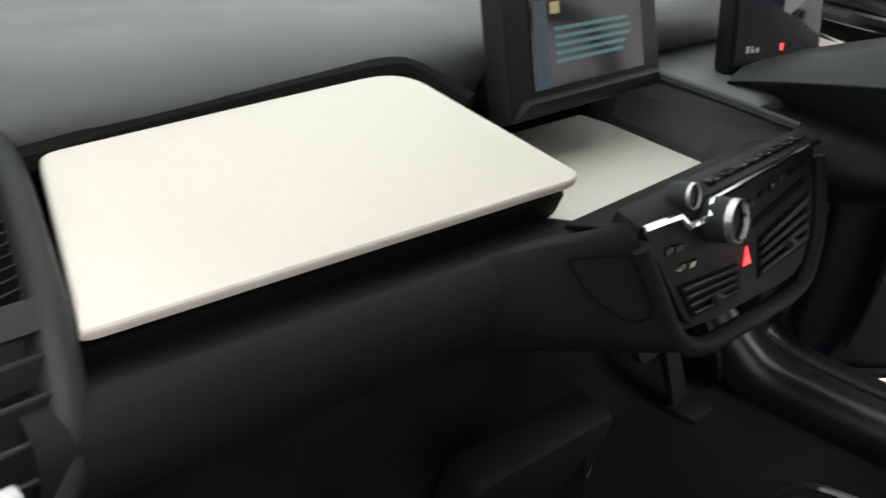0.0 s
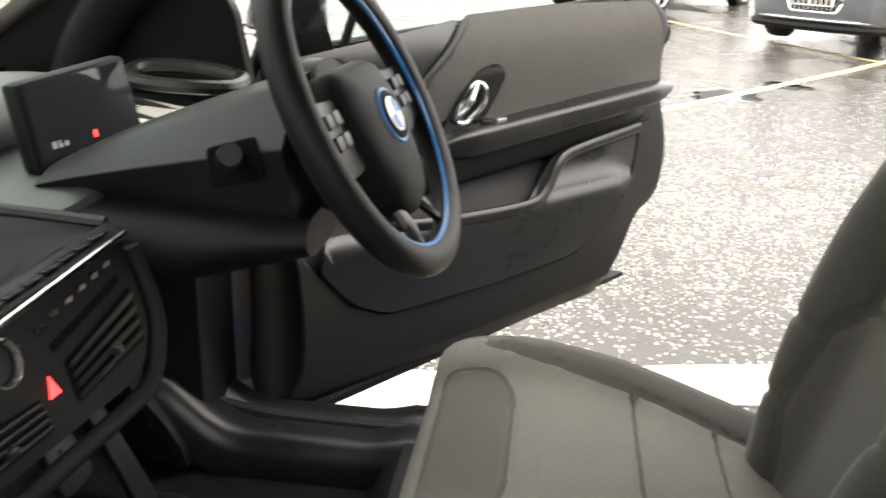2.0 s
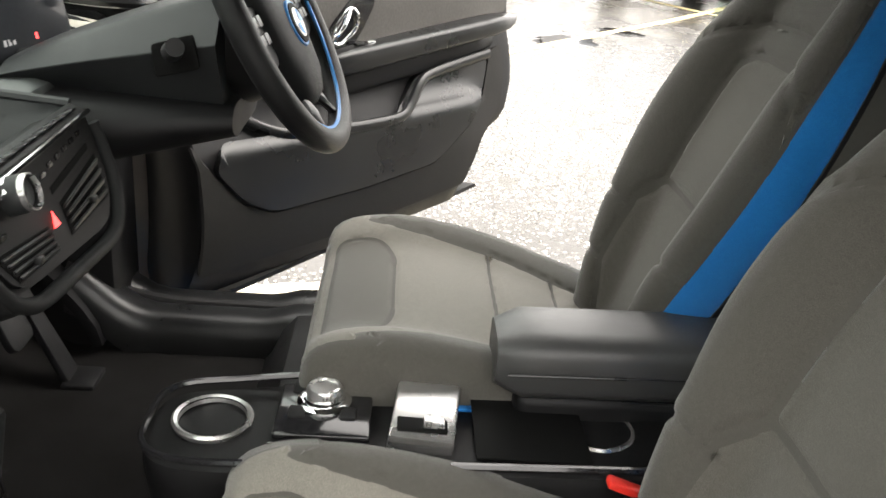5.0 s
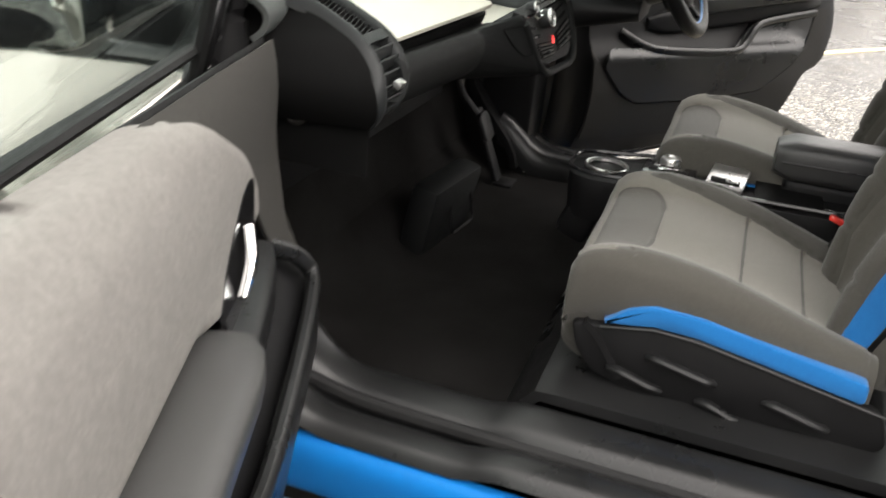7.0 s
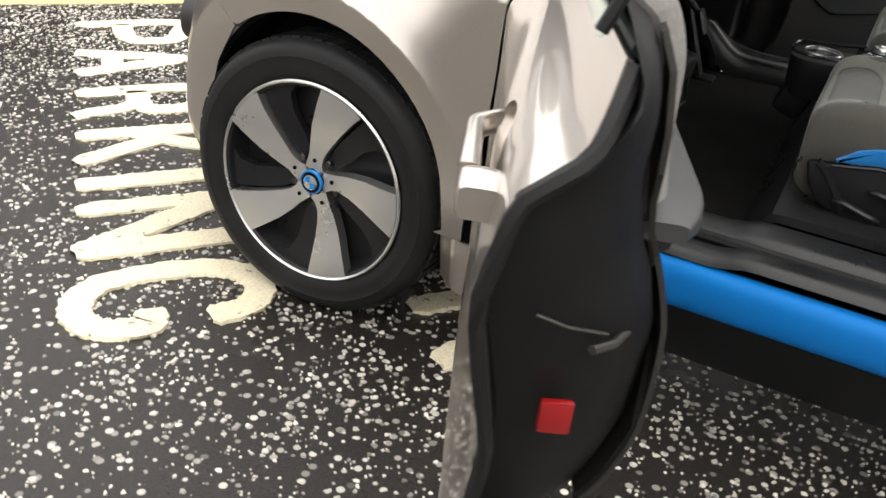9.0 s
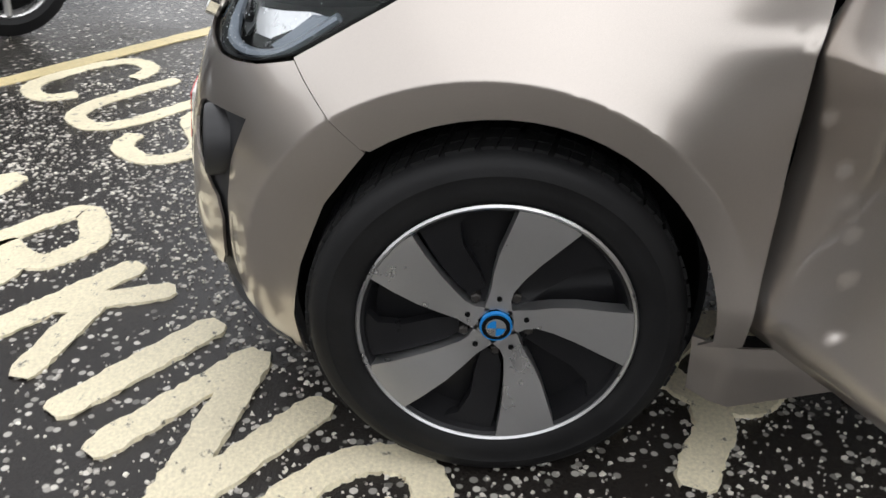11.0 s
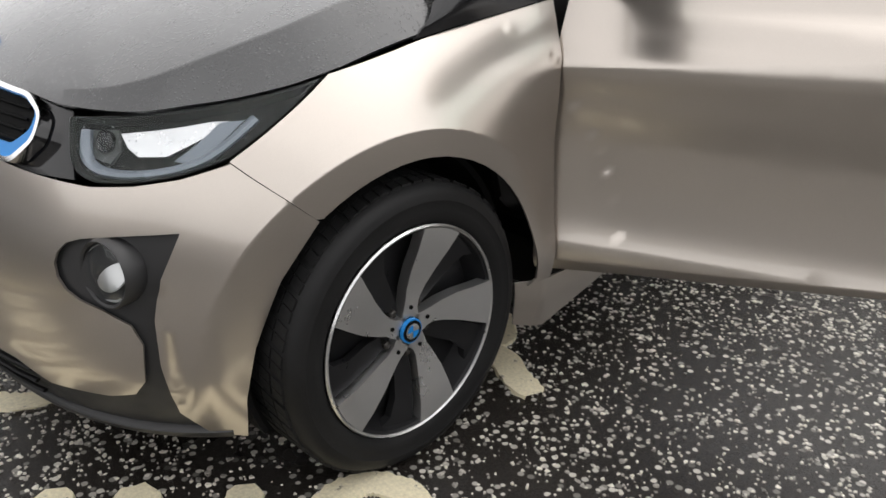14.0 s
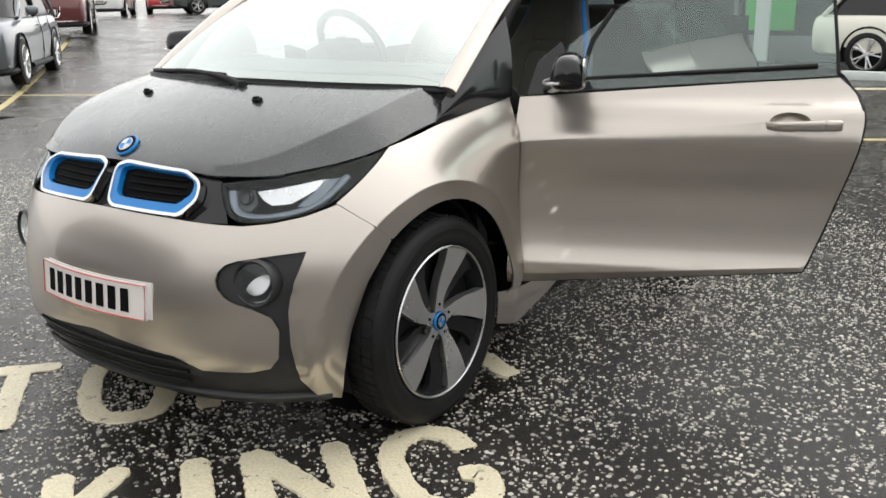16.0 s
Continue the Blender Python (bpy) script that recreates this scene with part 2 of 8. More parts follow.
SATIN = surface("satin_silver", (0.60, 0.60, 0.59), 0.3, 0.9, 900, 0.06, 9, 0.08, 0.1, 0.0003)
DARK_METAL = surface("dull_dark_metal", (0.07, 0.065, 0.06), 0.5, 0.8, 300, 0.3, 14, 0.5, 0.4, 0.001)
RUST = surface("rusty_brake_disc", (0.13, 0.075, 0.05), 0.6, 0.5, 200, 0.4, 20, 0.5, 0.3, 0.001)
BLUE = surface("bright_blue_paint", (0.008, 0.215, 0.60), 0.38, 0, 900, 0.1, 6, 0.12, 0.1, 0.0003, 0.2)
SILL_BLUE = surface("blue_sill_plastic", (0.002, 0.150, 0.470), 0.45, 0, 900, 0.12, 9, 0.2, 0.15, 0.0004, spec=0.12)
BLUE_CLOTH = fabric("blue_cloth", (0.0096, 0.2000, 0.5280), (0.0048, 0.1200, 0.3600), 1200, 0.3)
SEAT_LIGHT = fabric("light_taupe_knit", (0.245, 0.230, 0.201), (0.140, 0.132, 0.114), 900, 0.4)
SEAT_MID = fabric("mid_taupe_knit", (0.120, 0.114, 0.099), (0.072, 0.068, 0.059), 900, 0.4)
SEAT_DARK = fabric("dark_taupe_cloth", (0.095, 0.091, 0.079), (0.056, 0.053, 0.046), 1100, 0.35)
FELT = felt("pale_grey_fibre_felt", (0.225, 0.215, 0.202), (0.130, 0.124, 0.115))
# Next two: FELT and FELT_DARK darkened, so right-door shade is in the colour.
FELT_SHADED = felt("pale_felt_shaded_copy", (0.0788, 0.0750, 0.0690), (0.0450, 0.0428, 0.0390))
DARK_FELT_SHADED = felt("dark_felt_shaded_copy", (0.0140, 0.0132, 0.0116), (0.0070, 0.0066, 0.0058))
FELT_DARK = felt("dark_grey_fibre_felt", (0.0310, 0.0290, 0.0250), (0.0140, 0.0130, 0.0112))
LEATHER = surface("black_leather_grain", (0.0066, 0.0066, 0.0072), 0.45, 0, 700, 0.2, 8, 0.3, 0.7, 0.0006, spec=0.25)
GREY_LEATHER = surface("grey_soft_armrest", (0.0410, 0.0408, 0.0404), 0.42, 0, 900, 0.15, 6, 0.15, 0.5, 0.0005)
SCREEN = surface("dark_display_glass", (0.012, 0.010, 0.009), 0.12, 0, 100, 0.1, 3, 0.1, 0.0, 0.0001, spec=0.16)
RED_PLASTIC = surface("red_plastic", (0.70, 0.03, 0.02), 0.35, 0, 300, 0.08, 5, 0.1, 0.1, 0.0003, 0.3)
RED_LENS = surface("red_reflector", (0.25, 0.003, 0.005), 0.35, 0, 900, 0.25, 30, 0.15, 0.4, 0.0006, 0.1)
WHITE_PLASTIC = surface("white_plate", (0.78, 0.75, 0.72), 0.35, 0, 300, 0.04, 6, 0.05, 0.05, 0.0002)
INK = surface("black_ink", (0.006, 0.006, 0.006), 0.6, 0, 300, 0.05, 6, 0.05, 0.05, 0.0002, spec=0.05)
GLASS = pane("window_glass", (0.86, 0.92, 0.90))
SCREEN_GLASS = pane("windscreen_glass", (0.80, 0.90, 0.86), 0.80, 1.05, 0.18)
TINTED = pane("tinted_rear_glass", (0.30, 0.33, 0.33))
LENS = pane("lamp_lens", (0.94, 0.95, 0.96), 0.95, 6.0, 0.03)
UNSEEN_WALL = surface("unseen_wall_dark", (0.070, 0.066, 0.058), 0.8, 0, 60, 0.2, 1.2, 0.3, 0.5, 0.002)
ASPHALT = asphalt("wet_asphalt")
ROAD_WHITE = road_paint("worn_cream_marking", (0.74, 0.67, 0.48))
ROAD_YELLOW = road_paint("worn_yellow_marking", (0.62, 0.52, 0.28))
CHIPS = chip_stone("pale_chippings")


def glowing(name, colour, strength):
    m, n, l, b = node_material(name)
    b.inputs["Base Color"].default_value = (0.02, 0.02, 0.02, 1)
    b.inputs["Emission Color"].default_value, b.inputs["Emission Strength"].default_value = (*colour, 1), strength
    return m


HAZARD = glowing("lit_red_triangle", (1.0, 0.05, 0.05), 1.0)
DISPLAY_TEXT = glowing("teal_display_text", (0.05, 0.26, 0.25), 0.17)
DISPLAY_BLUE = glowing("dim_blue_menu", (0.02, 0.06, 0.09), 0.15)
DISPLAY_AMBER = glowing("amber_square", (0.5, 0.42, 0.15), 0.22)
DISPLAY_PALE = glowing("pale_warning_marks", (0.5, 0.5, 0.5), 0.18)


# ---- building helpers ----
from mathutils.geometry import delaunay_2d_cdt


def part(name, bm, material, parent=None, label="", sharp=38):
    """Links a bmesh as one mesh object, under a thing or a part."""
    me = bpy.data.meshes.new(name)
    bm.normal_update()
    lay = bm.verts.layers.float_vector.get("true_normal")
    true = [v[lay].copy() for v in bm.verts] if lay else None
    bm.to_mesh(me)
    bm.free()
    me.materials.append(material)
    me.shade_smooth()
    me.set_sharp_from_angle(angle=radians(sharp))
    if true:
        loops = [None] * len(me.loops)
        for f in me.polygons:
            for li in f.loop_indices:
                t = true[me.loops[li].vertex_index]
                loops[li] = tuple(t.normalized() if t.length > 0.5 and t.dot(f.normal) > 0.75 else f.normal)
        me.normals_split_custom_set(loops)
    ob = new(name, me)
    while parent and parent.parent and parent.parent.parent:
        parent = parent.parent
    if parent:
        ob.parent = parent
    return tagged(ob, label)


def empty(name, m=Matrix(), parent=None):
    ob = new(name)
    ob.empty_display_size = 0.1
    ob.matrix_basis = m
    if parent:
        ob.parent = parent
    return ob


def box(bm, centre, size, bevel=0.0, seg=2, turn=(0, 0, 0)):
    made = bmesh.ops.create_cube(bm, size=1.0, matrix=pose(*centre, *turn) @ Matrix.Diagonal((*size, 1)))["verts"]
    if bevel:
        edges = list({e for v in made for e in v.link_edges})
        bmesh.ops.bevel(bm, geom=edges, offset=bevel, segments=seg, affect="EDGES", profile=0.5)
    return bm


def slab(bm, corners, thick, bevel=0.0, seg=2, lift=None):
    """A plate on a flat outline of 3D corners, thickened against its normal."""
    pts = [Vector(c) for c in corners]
    normal = Vector(lift) if lift else (pts[1] - pts[0]).cross(pts[2] - pts[0]).normalized()
    a = [bm.verts.new(p) for p in pts]
    b = [bm.verts.new(p - normal * thick) for p in pts]
    faces = [bm.faces.new(a), bm.faces.new(b[::-1])]
    faces += [bm.faces.new((a[i], b[i], b[(i + 1) % len(a)], a[(i + 1) % len(a)])) for i in range(len(a))]
    bmesh.ops.recalc_face_normals(bm, faces=faces)
    if bevel:
        bmesh.ops.bevel(bm, geom=list({e for f in faces for e in f.edges}), offset=bevel, segments=seg, affect="EDGES", profile=0.5)
    return bm


def rounded(pts, radius, n=5):
    """A closed outline with its corners rounded off."""
    out = []
    for i, p in enumerate(pts):
        a, b = Vector(pts[i - 1]), Vector(pts[(i + 1) % len(pts)])
        p = Vector(p)
        r = radius[i] if isinstance(radius, (list, tuple)) else radius
        u, w = a - p, b - p
        r = min(r, u.length * 0.48, w.length * 0.48)
        s, e = p + u.normalized() * r, p + w.normalized() * r
        if r < 1e-5:
            out.append(tuple(p))
            continue
        for k in range(n + 1):
            t = k / n
            out.append(tuple(s * (1 - t) ** 2 + p * 2 * t * (1 - t) + e * t * t))
    return out


def glide(pts, n=8, closed=False):
    """Points along a smooth curve through a few others."""
    pts = [Vector(p) for p in pts]
    out, last = [], len(pts) if closed else len(pts) - 1
    for i in range(last):
        p0 = pts[i - 1] if closed or i else pts[0]
        p1, p2 = pts[i], pts[(i + 1) % len(pts)]
        p3 = pts[(i + 2) % len(pts)] if closed or i + 2 < len(pts) else pts[-1]
        for k in range(n):
            t = k / n
            out.append(((2 * p1) + (p2 - p0) * t + (2 * p0 - 5 * p1 + 4 * p2 - p3) * t * t + (3 * p1 - p0 - 3 * p2 + p3) * t ** 3) / 2)
    if not closed:
        out.append(pts[-1])
    return out


def tube(bm, path, radius, sides=10, closed=False, flat=1.0, up=(0, 0, 1)):
    """A round or oval bar swept along points; radius may be a list."""
    path = [Vector(p) for p in path]
    rings, up = [], Vector(up)
    for i, p in enumerate(path):
        a = path[i - 1] if i or closed else p
        b = path[(i + 1) % len(path)] if i + 1 < len(path) or closed else p
        d = (b - a).normalized()
        s = d.cross(up)
        s = s.normalized() if s.length > 1e-4 else d.orthogonal().normalized()
        h = s.cross(d)
        r = radius[i] if isinstance(radius, (list, tuple)) else radius
        rings.append([bm.verts.new(p + (s * math.cos(2 * math.pi * k / sides) + h * flat * math.sin(2 * math.pi * k / sides)) * r) for k in range(sides)])
    faces = []
    for i in range(len(rings) if closed else len(rings) - 1):
        a, b = rings[i], rings[(i + 1) % len(rings)]
        faces += [bm.faces.new((a[k], a[(k + 1) % sides], b[(k + 1) % sides], b[k])) for k in range(sides)]
    if not closed:
        faces += [bm.faces.new(rings[0][::-1]), bm.faces.new(rings[-1])]
    bmesh.ops.recalc_face_normals(bm, faces=faces)
    return bm


def lathe(bm, profile, m, sides=48, closed=False):
    """Turns a profile of (radius, height) about the z axis of the pose m."""
    rings = []
    for r, h in profile:
        rings.append([bm.verts.new(m @ Vector((r * math.cos(2 * math.pi * k / sides), r * math.sin(2 * math.pi * k / sides), h))) for k in range(sides)] if r > 1e-6 else [bm.verts.new(m @ Vector((0, 0, h)))])
    faces = []
    for i in range(len(rings) if closed else len(rings) - 1):
        a, b = rings[i], rings[(i + 1) % len(rings)]
        for k in range(sides):
            j = (k + 1) % sides
            q = [a[k % len(a)], a[j % len(a)], b[j % len(b)], b[k % len(b)]]
            q = [v for t, v in enumerate(q) if v not in q[:t]]
            if len(q) > 2:
                faces.append(bm.faces.new(q))
    bmesh.ops.recalc_face_normals(bm, faces=faces)
    return bm


def sheet(bm, func, nu, nv, thick=0.0, flip=False):
    """A surface func(u, v), u and v from 0 to 1, as a grid; thick gives it a back and edges."""
    grid = [[Vector(func(i / nu, j / nv)) for j in range(nv + 1)] for i in range(nu + 1)]
    top = [[bm.verts.new(p) for p in row] for row in grid]
    faces = []
    for i in range(nu):
        for j in range(nv):
            q = (top[i][j], top[i + 1][j], top[i + 1][j + 1], top[i][j + 1])
            faces.append(bm.faces.new(q[::-1] if flip else q))
    if thick:
        low = []
        for i in range(nu + 1):
            row = []
            for j in range(nv + 1):
                du = grid[min(i + 1, nu)][j] - grid[max(i - 1, 0)][j]
                dv = grid[i][min(j + 1, nv)] - grid[i][max(j - 1, 0)]
                nrm = du.cross(dv).normalized() * (-1 if flip else 1)
                row.append(bm.verts.new(grid[i][j] - nrm * thick))
            low.append(row)
        for i in range(nu):
            for j in range(nv):
                q = (low[i][j], low[i][j + 1], low[i + 1][j + 1], low[i + 1][j])
                bm.faces.new(q[::-1] if flip else q)
        rim = [(i, 0) for i in range(nu)] + [(nu, j) for j in range(nv)] + [(i, nv) for i in range(nu, 0, -1)] + [(0, j) for j in range(nv, 0, -1)]
        for k in range(len(rim)):
            (a, b), (c, d) = rim[k], rim[(k + 1) % len(rim)]
            q = (top[a][b], low[a][b], low[c][d], top[c][d])
            bm.faces.new(q[::-1] if flip else q)
    return bm


def inside(p, poly):
    hit, n = False, len(poly)
    for i in range(n):
        (x1, y1), (x2, y2) = poly[i], poly[(i + 1) % n]
        if (y1 > p[1]) != (y2 > p[1]) and p[0] < (x2 - x1) * (p[1] - y1) / (y2 - y1) + x1:
            hit = not hit
    return hit


def divided(poly, res):
    out = []
    for i, a in enumerate(poly):
        b = poly[(i + 1) % len(poly)]
        n = max(1, int(math.hypot(b[0] - a[0], b[1] - a[1]) / res))
        out += [(a[0] + (b[0] - a[0]) * k / n, a[1] + (b[1] - a[1]) * k / n) for k in range(n)]
    return out


def panel(bm, outline, surf, res=0.03, holes=(), thick=0.006, proud=0.0, mirror=False, core=(0, -1.0, 0.55), creases=()):
    """A sheet-metal panel: a flat outline (u, v) laid on the surface surf(u, v), with a folded edge."""
    loops = [divided([tuple(p[:2]) for p in outline], res)] + [divided([tuple(p[:2]) for p in h], res) for h in holes]
    pts, edges = [], []
    for lp in loops:
        start = len(pts)
        pts += [Vector(p) for p in lp]
        edges += [(start + i, start + (i + 1) % len(lp)) for i in range(len(lp))]
    rim = np.array([tuple(p) for p in pts])
    for line in creases:
        last = None
        for p in line:
            if inside(p, loops[0]) and np.hypot(*(rim - p).T).min() > res * 0.35:
                pts.append(Vector(p))
                if last is not None:
                    edges.append((last, len(pts) - 1))
                last = len(pts) - 1
            else:
                last = None
    rim = np.array([tuple(p) for p in pts])
    us, vs = [p[0] for p in loops[0]], [p[1] for p in loops[0]]
    u = min(us) + res / 2
    while u < max(us):
        v = min(vs) + res / 2
        while v < max(vs):
            if inside((u, v), loops[0]) and not any(inside((u, v), h) for h in loops[1:]) and np.hypot(*(rim - (u, v)).T).min() > res * 0.5:
                pts.append(Vector((u, v)))
            v += res
        u += res
    vo, _, tris, *_ = delaunay_2d_cdt(pts, edges, [], 0, 1e-6)
    keep = []
    for t in tris:
        c = (sum(vo[i][0] for i in t) / 3, sum(vo[i][1] for i in t) / 3)
        if inside(c, loops[0]) and not any(inside(c, h) for h in loops[1:]):
            keep.append(t)
    place, norm = [], []
    for p in vo:
        a = Vector(surf(p[0], p[1]))
        n = (Vector(surf(p[0] + 2e-3, p[1])) - Vector(surf(p[0] - 2e-3, p[1]))).cross(Vector(surf(p[0], p[1] + 2e-3)) - Vector(surf(p[0], p[1] - 2e-3))).normalized()
        if n.dot(a - Vector(core)) < 0:
            n = -n
        a = a + n * proud
        if mirror:
            a, n = Vector((-a.x, a.y, a.z)), Vector((-n.x, n.y, n.z))
        place.append(a)
        norm.append(n)
    used = sorted({i for t in keep for i in t})
    lay = bm.verts.layers.float_vector.get("true_normal") or bm.verts.layers.float_vector.new("true_normal")
    top = {}
    for i in used:
        top[i] = bm.verts.new(place[i])
        top[i][lay] = norm[i]
    count = {}
    for t in keep:
        a, b, c = (place[i] for i in t)
        if (b - a).cross(c - a).dot(norm[t[0]]) < 0:
            t = t[::-1]
        bm.faces.new([top[i] for i in t])
        for k in range(3):
            count[(t[k], t[(k + 1) % 3])] = 1
    for (i, j) in [e for e in count if (e[1], e[0]) not in count]:
        a, b = bm.verts.new(place[i] - norm[i] * thick), bm.verts.new(place[j] - norm[j] * thick)
        bm.faces.new((top[j], top[i], a, b))
    bmesh.ops.remove_doubles(bm, verts=bm.verts[:], dist=1e-5)
    return bm


# ---- ground, markings and chippings ----
ALONG, ACROSS = Vector((-0.681, -0.732, 0)), Vector((0.732, -0.681, 0))
TEXT_AT = Vector((0.475, 2.254, 0))


def step(a, b, x):
    t = min(max((x - a) / (b - a), 0), 1)
    return t * t * (3 - 2 * t)


def ground_z(x, y):
    """The yard lies level round the car and climbs a little far off."""
    r = 0.94 * x - 0.34 * y
    return 0.70 * step(10.0, 27.0, r) + 0.004 * (noise.noise((x * 0.25, y * 0.25, 0)) * step(4, 9, math.hypot(x, y)))


def graded(n, reach_m, fine):
    return [reach_m * math.sinh(fine * (2 * i / n - 1)) / math.sinh(fine) for i in range(n + 1)]


bm = bmesh.new()
xs = graded(150, 260, 5.2)
rows = [[bm.verts.new((x, y, ground_z(x, y))) for y in xs] for x in xs]
for i in range(150):
    for j in range(150):
        bm.faces.new((rows[i][j], rows[i + 1][j], rows[i + 1][j + 1], rows[i][j + 1]))
tagged(part("ground", bm, ASPHALT), "wet dark asphalt car park with pale chippings", "ground", kind="structure")


def marking(name, start, way, length, width, material, label, wave=0.006):
    """A painted line that follows the ground, with slightly ragged edges."""
    bm = bmesh.new()
    way = Vector(way).normalized()
    side = Vector((-way.y, way.x, 0))
    n = max(2, int(length / 0.06))
    rnd = random.Random(name + str(start))
    prev = None
    for i in range(n + 1):
        p = Vector(start) + way * (length * i / n)
        row = []
        for s in (-1, 1):
            q = p + side * s * (width / 2 + rnd.uniform(-wave, wave))
            row += [bm.verts.new((q.x, q.y, ground_z(q.x, q.y) + 0.005)), bm.verts.new((q.x, q.y, ground_z(q.x, q.y) - 0.004))]
        if prev:
            bm.faces.new((prev[0], prev[2], row[2], row[0]))
            bm.faces.new((prev[1], prev[0], row[0], row[1]))
            bm.faces.new((prev[2], prev[3], row[3], row[2]))
        prev = row
    bmesh.ops.recalc_face_normals(bm, faces=bm.faces[:])
    tagged(part(name, bm, material), label, "road marking", "bay lines", "structure")


marking("bay_line", TEXT_AT - ALONG * 0.12 - ACROSS * 2.2, ACROSS - ALONG * 0.095, 24.0, 0.10, ROAD_YELLOW, "worn yellow painted bay line on wet asphalt")
marking("bay_line", (8.6, -6.1, 0), (0.84, 0.55, 0), 8.0, 0.09, ROAD_YELLOW, "worn yellow painted bay line on wet asphalt")
marking("bay_line", (1.62, -0.35, 0), (0.23, -0.97, 0), 3.0, 0.26, ROAD_WHITE, "broad cream painted line on wet asphalt")
marking("bay_line", (2.5, -4.9, 0), (-0.90, -0.43, 0), 12.0, 0.10, ROAD_YELLOW, "worn yellow painted bay line on wet asphalt")
marking("bay_line", (6.5, -8.2, 0), (-0.93, -0.37, 0), 16.0, 0.22, ROAD_WHITE, "broad cream painted line on wet asphalt")


STROKES = {
    "P": [[(0, 0), (0, 1), (0.65, 1), (0.95, 0.90), (1, 0.72), (0.92, 0.55), (0.6, 0.46), (0.05, 0.46)]],
    "A": [[(0, 0), (0.5, 1)], [(0.5, 1), (1, 0)], [(0.2, 0.32), (0.8, 0.32)]],
    "R": [[(0, 0), (0, 1), (0.65, 1), (0.95, 0.90), (1, 0.74), (0.92, 0.58), (0.6, 0.50), (0.05, 0.50)], [(0.55, 0.50), (0.85, 0.36), (0.95, 0.12), (1.05, -0.02)]],
    "K": [[(0, 0), (0, 1)], [(0.82, 1), (0.05, 0.40)], [(0.32, 0.62), (1, 0)]],
    "I": [[(0, 0), (0, 1)]],
    "N": [[(0, 0), (0, 1)], [(0, 1), (1, 0)], [(1, 0), (1, 1)]],
    "G": [[(1, 0.68), (0.92, 0.90), (0.6, 1), (0.25, 0.92), (0.03, 0.70), (0, 0.40), (0.10, 0.12), (0.42, 0), (0.75, 0.03), (0.96, 0.16), (0.98, 0.36), (0.72, 0.38)]],
    "C": [[(1, 0.75), (0.85, 0.95), (0.5, 1), (0.15, 0.9), (0, 0.5), (0.15, 0.1), (0.5, 0), (0.85, 0.05), (1, 0.25)]],
    "U": [[(0, 1), (0, 0.3), (0.2, 0.04), (0.5, 0), (0.8, 0.04), (1, 0.3), (1, 1)]],
    "S": [[(1, 0.82), (0.8, 1), (0.25, 1), (0, 0.8), (0.1, 0.6), (0.85, 0.42), (1, 0.2), (0.75, 0), (0.2, 0), (0, 0.18)]],
    "T": [[(0.5, 0), (0.5, 1)], [(0, 1), (1, 1)]],
    "O": [[(0.5, 1), (0.12, 0.9), (0, 0.5), (0.12, 0.1), (0.5, 0), (0.88, 0.1), (1, 0.5), (0.88, 0.9), (0.5, 1)]],
    "M": [[(0, 0), (0.04, 1)], [(0.04, 1), (0.5, 0.2)], [(0.5, 0.2), (0.96, 1)], [(0.96, 1), (1, 0)]],
    "E": [[(1, 0), (0, 0)], [(0, 0), (0, 1)], [(0, 1), (1, 1)], [(0, 0.52), (0.85, 0.52)]],
}


def road_words(letters, foot, tall, label):
    """Hand-laid painted capitals: each stroke a broad bead with round ends and ragged edges, read from beside the car."""
    bm = bmesh.new()
    rnd = random.Random(label)
    lift = 0.0035
    for ch, at, wide in letters:
        for line in STROKES[ch]:
            pts = []
            dense = glide(line, 5) if len(line) > 4 else line
            for (a, b), (c, d) in zip(dense, dense[1:]):
                n = max(2, int(math.hypot((c - a) * wide, (d - b) * tall) / 0.018))
                pts += [(at + wide * (a + (c - a) * i / n) - 0.05 * (b + (d - b) * i / n), foot + tall * (b + (d - b) * i / n)) for i in range(n)]
            pts.append((at + wide * dense[-1][0] - 0.05 * dense[-1][1], foot + tall * dense[-1][1]))
            half = rnd.uniform(0.036, 0.044)
            pts = [TEXT_AT + ALONG * u + ACROSS * v for u, v in pts]
            lift += 0.0004
            rows = []
            for i, p in enumerate(pts):
                way = (pts[min(i + 1, len(pts) - 1)] - pts[max(i - 1, 0)]).normalized()
                out = Vector((-way.y, way.x, 0))
                end = min(i, len(pts) - 1 - i)
                k = (0.55, 0.88, 1)[min(end, 2)] if line[0] != line[-1] else 1
                rows.append([bm.verts.new(p + out * s * (half * k + rnd.uniform(-0.005, 0.005)) + Vector((0, 0, z))) for s, z in ((-1.06, -0.003), (-1, lift), (1, lift), (1.06, -0.003))])
            for a, b in zip(rows, rows[1:]):
                for m in range(3):
                    bm.faces.new((a[m], b[m], b[m + 1], a[m + 1]))
    bmesh.ops.recalc_face_normals(bm, faces=bm.faces[:])
    tagged(part("road_lettering", bm, ROAD_WHITE), label, "road marking", kind="structure")


road_words((("P", 0.07, 0.28), ("A", 0.48, 0.27), ("R", 0.98, 0.22), ("K", 1.40, 0.22), ("I", 1.79, 0), ("N", 1.96, 0.25), ("G", 2.36, 0.24)), 0.025, 0.45, "cream painted capitals in a row on wet asphalt")
road_words((("C", -0.33, 0.28), ("U", 0.10, 0.28), ("S", 0.50, 0.28), ("T", 0.94, 0.30), ("O", 1.36, 0.27), ("M", 1.77, 0.32), ("E", 2.22, 0.22), ("R", 2.62, 0.23)), 0.83, 0.52, "cream painted capitals in a second row on wet asphalt")


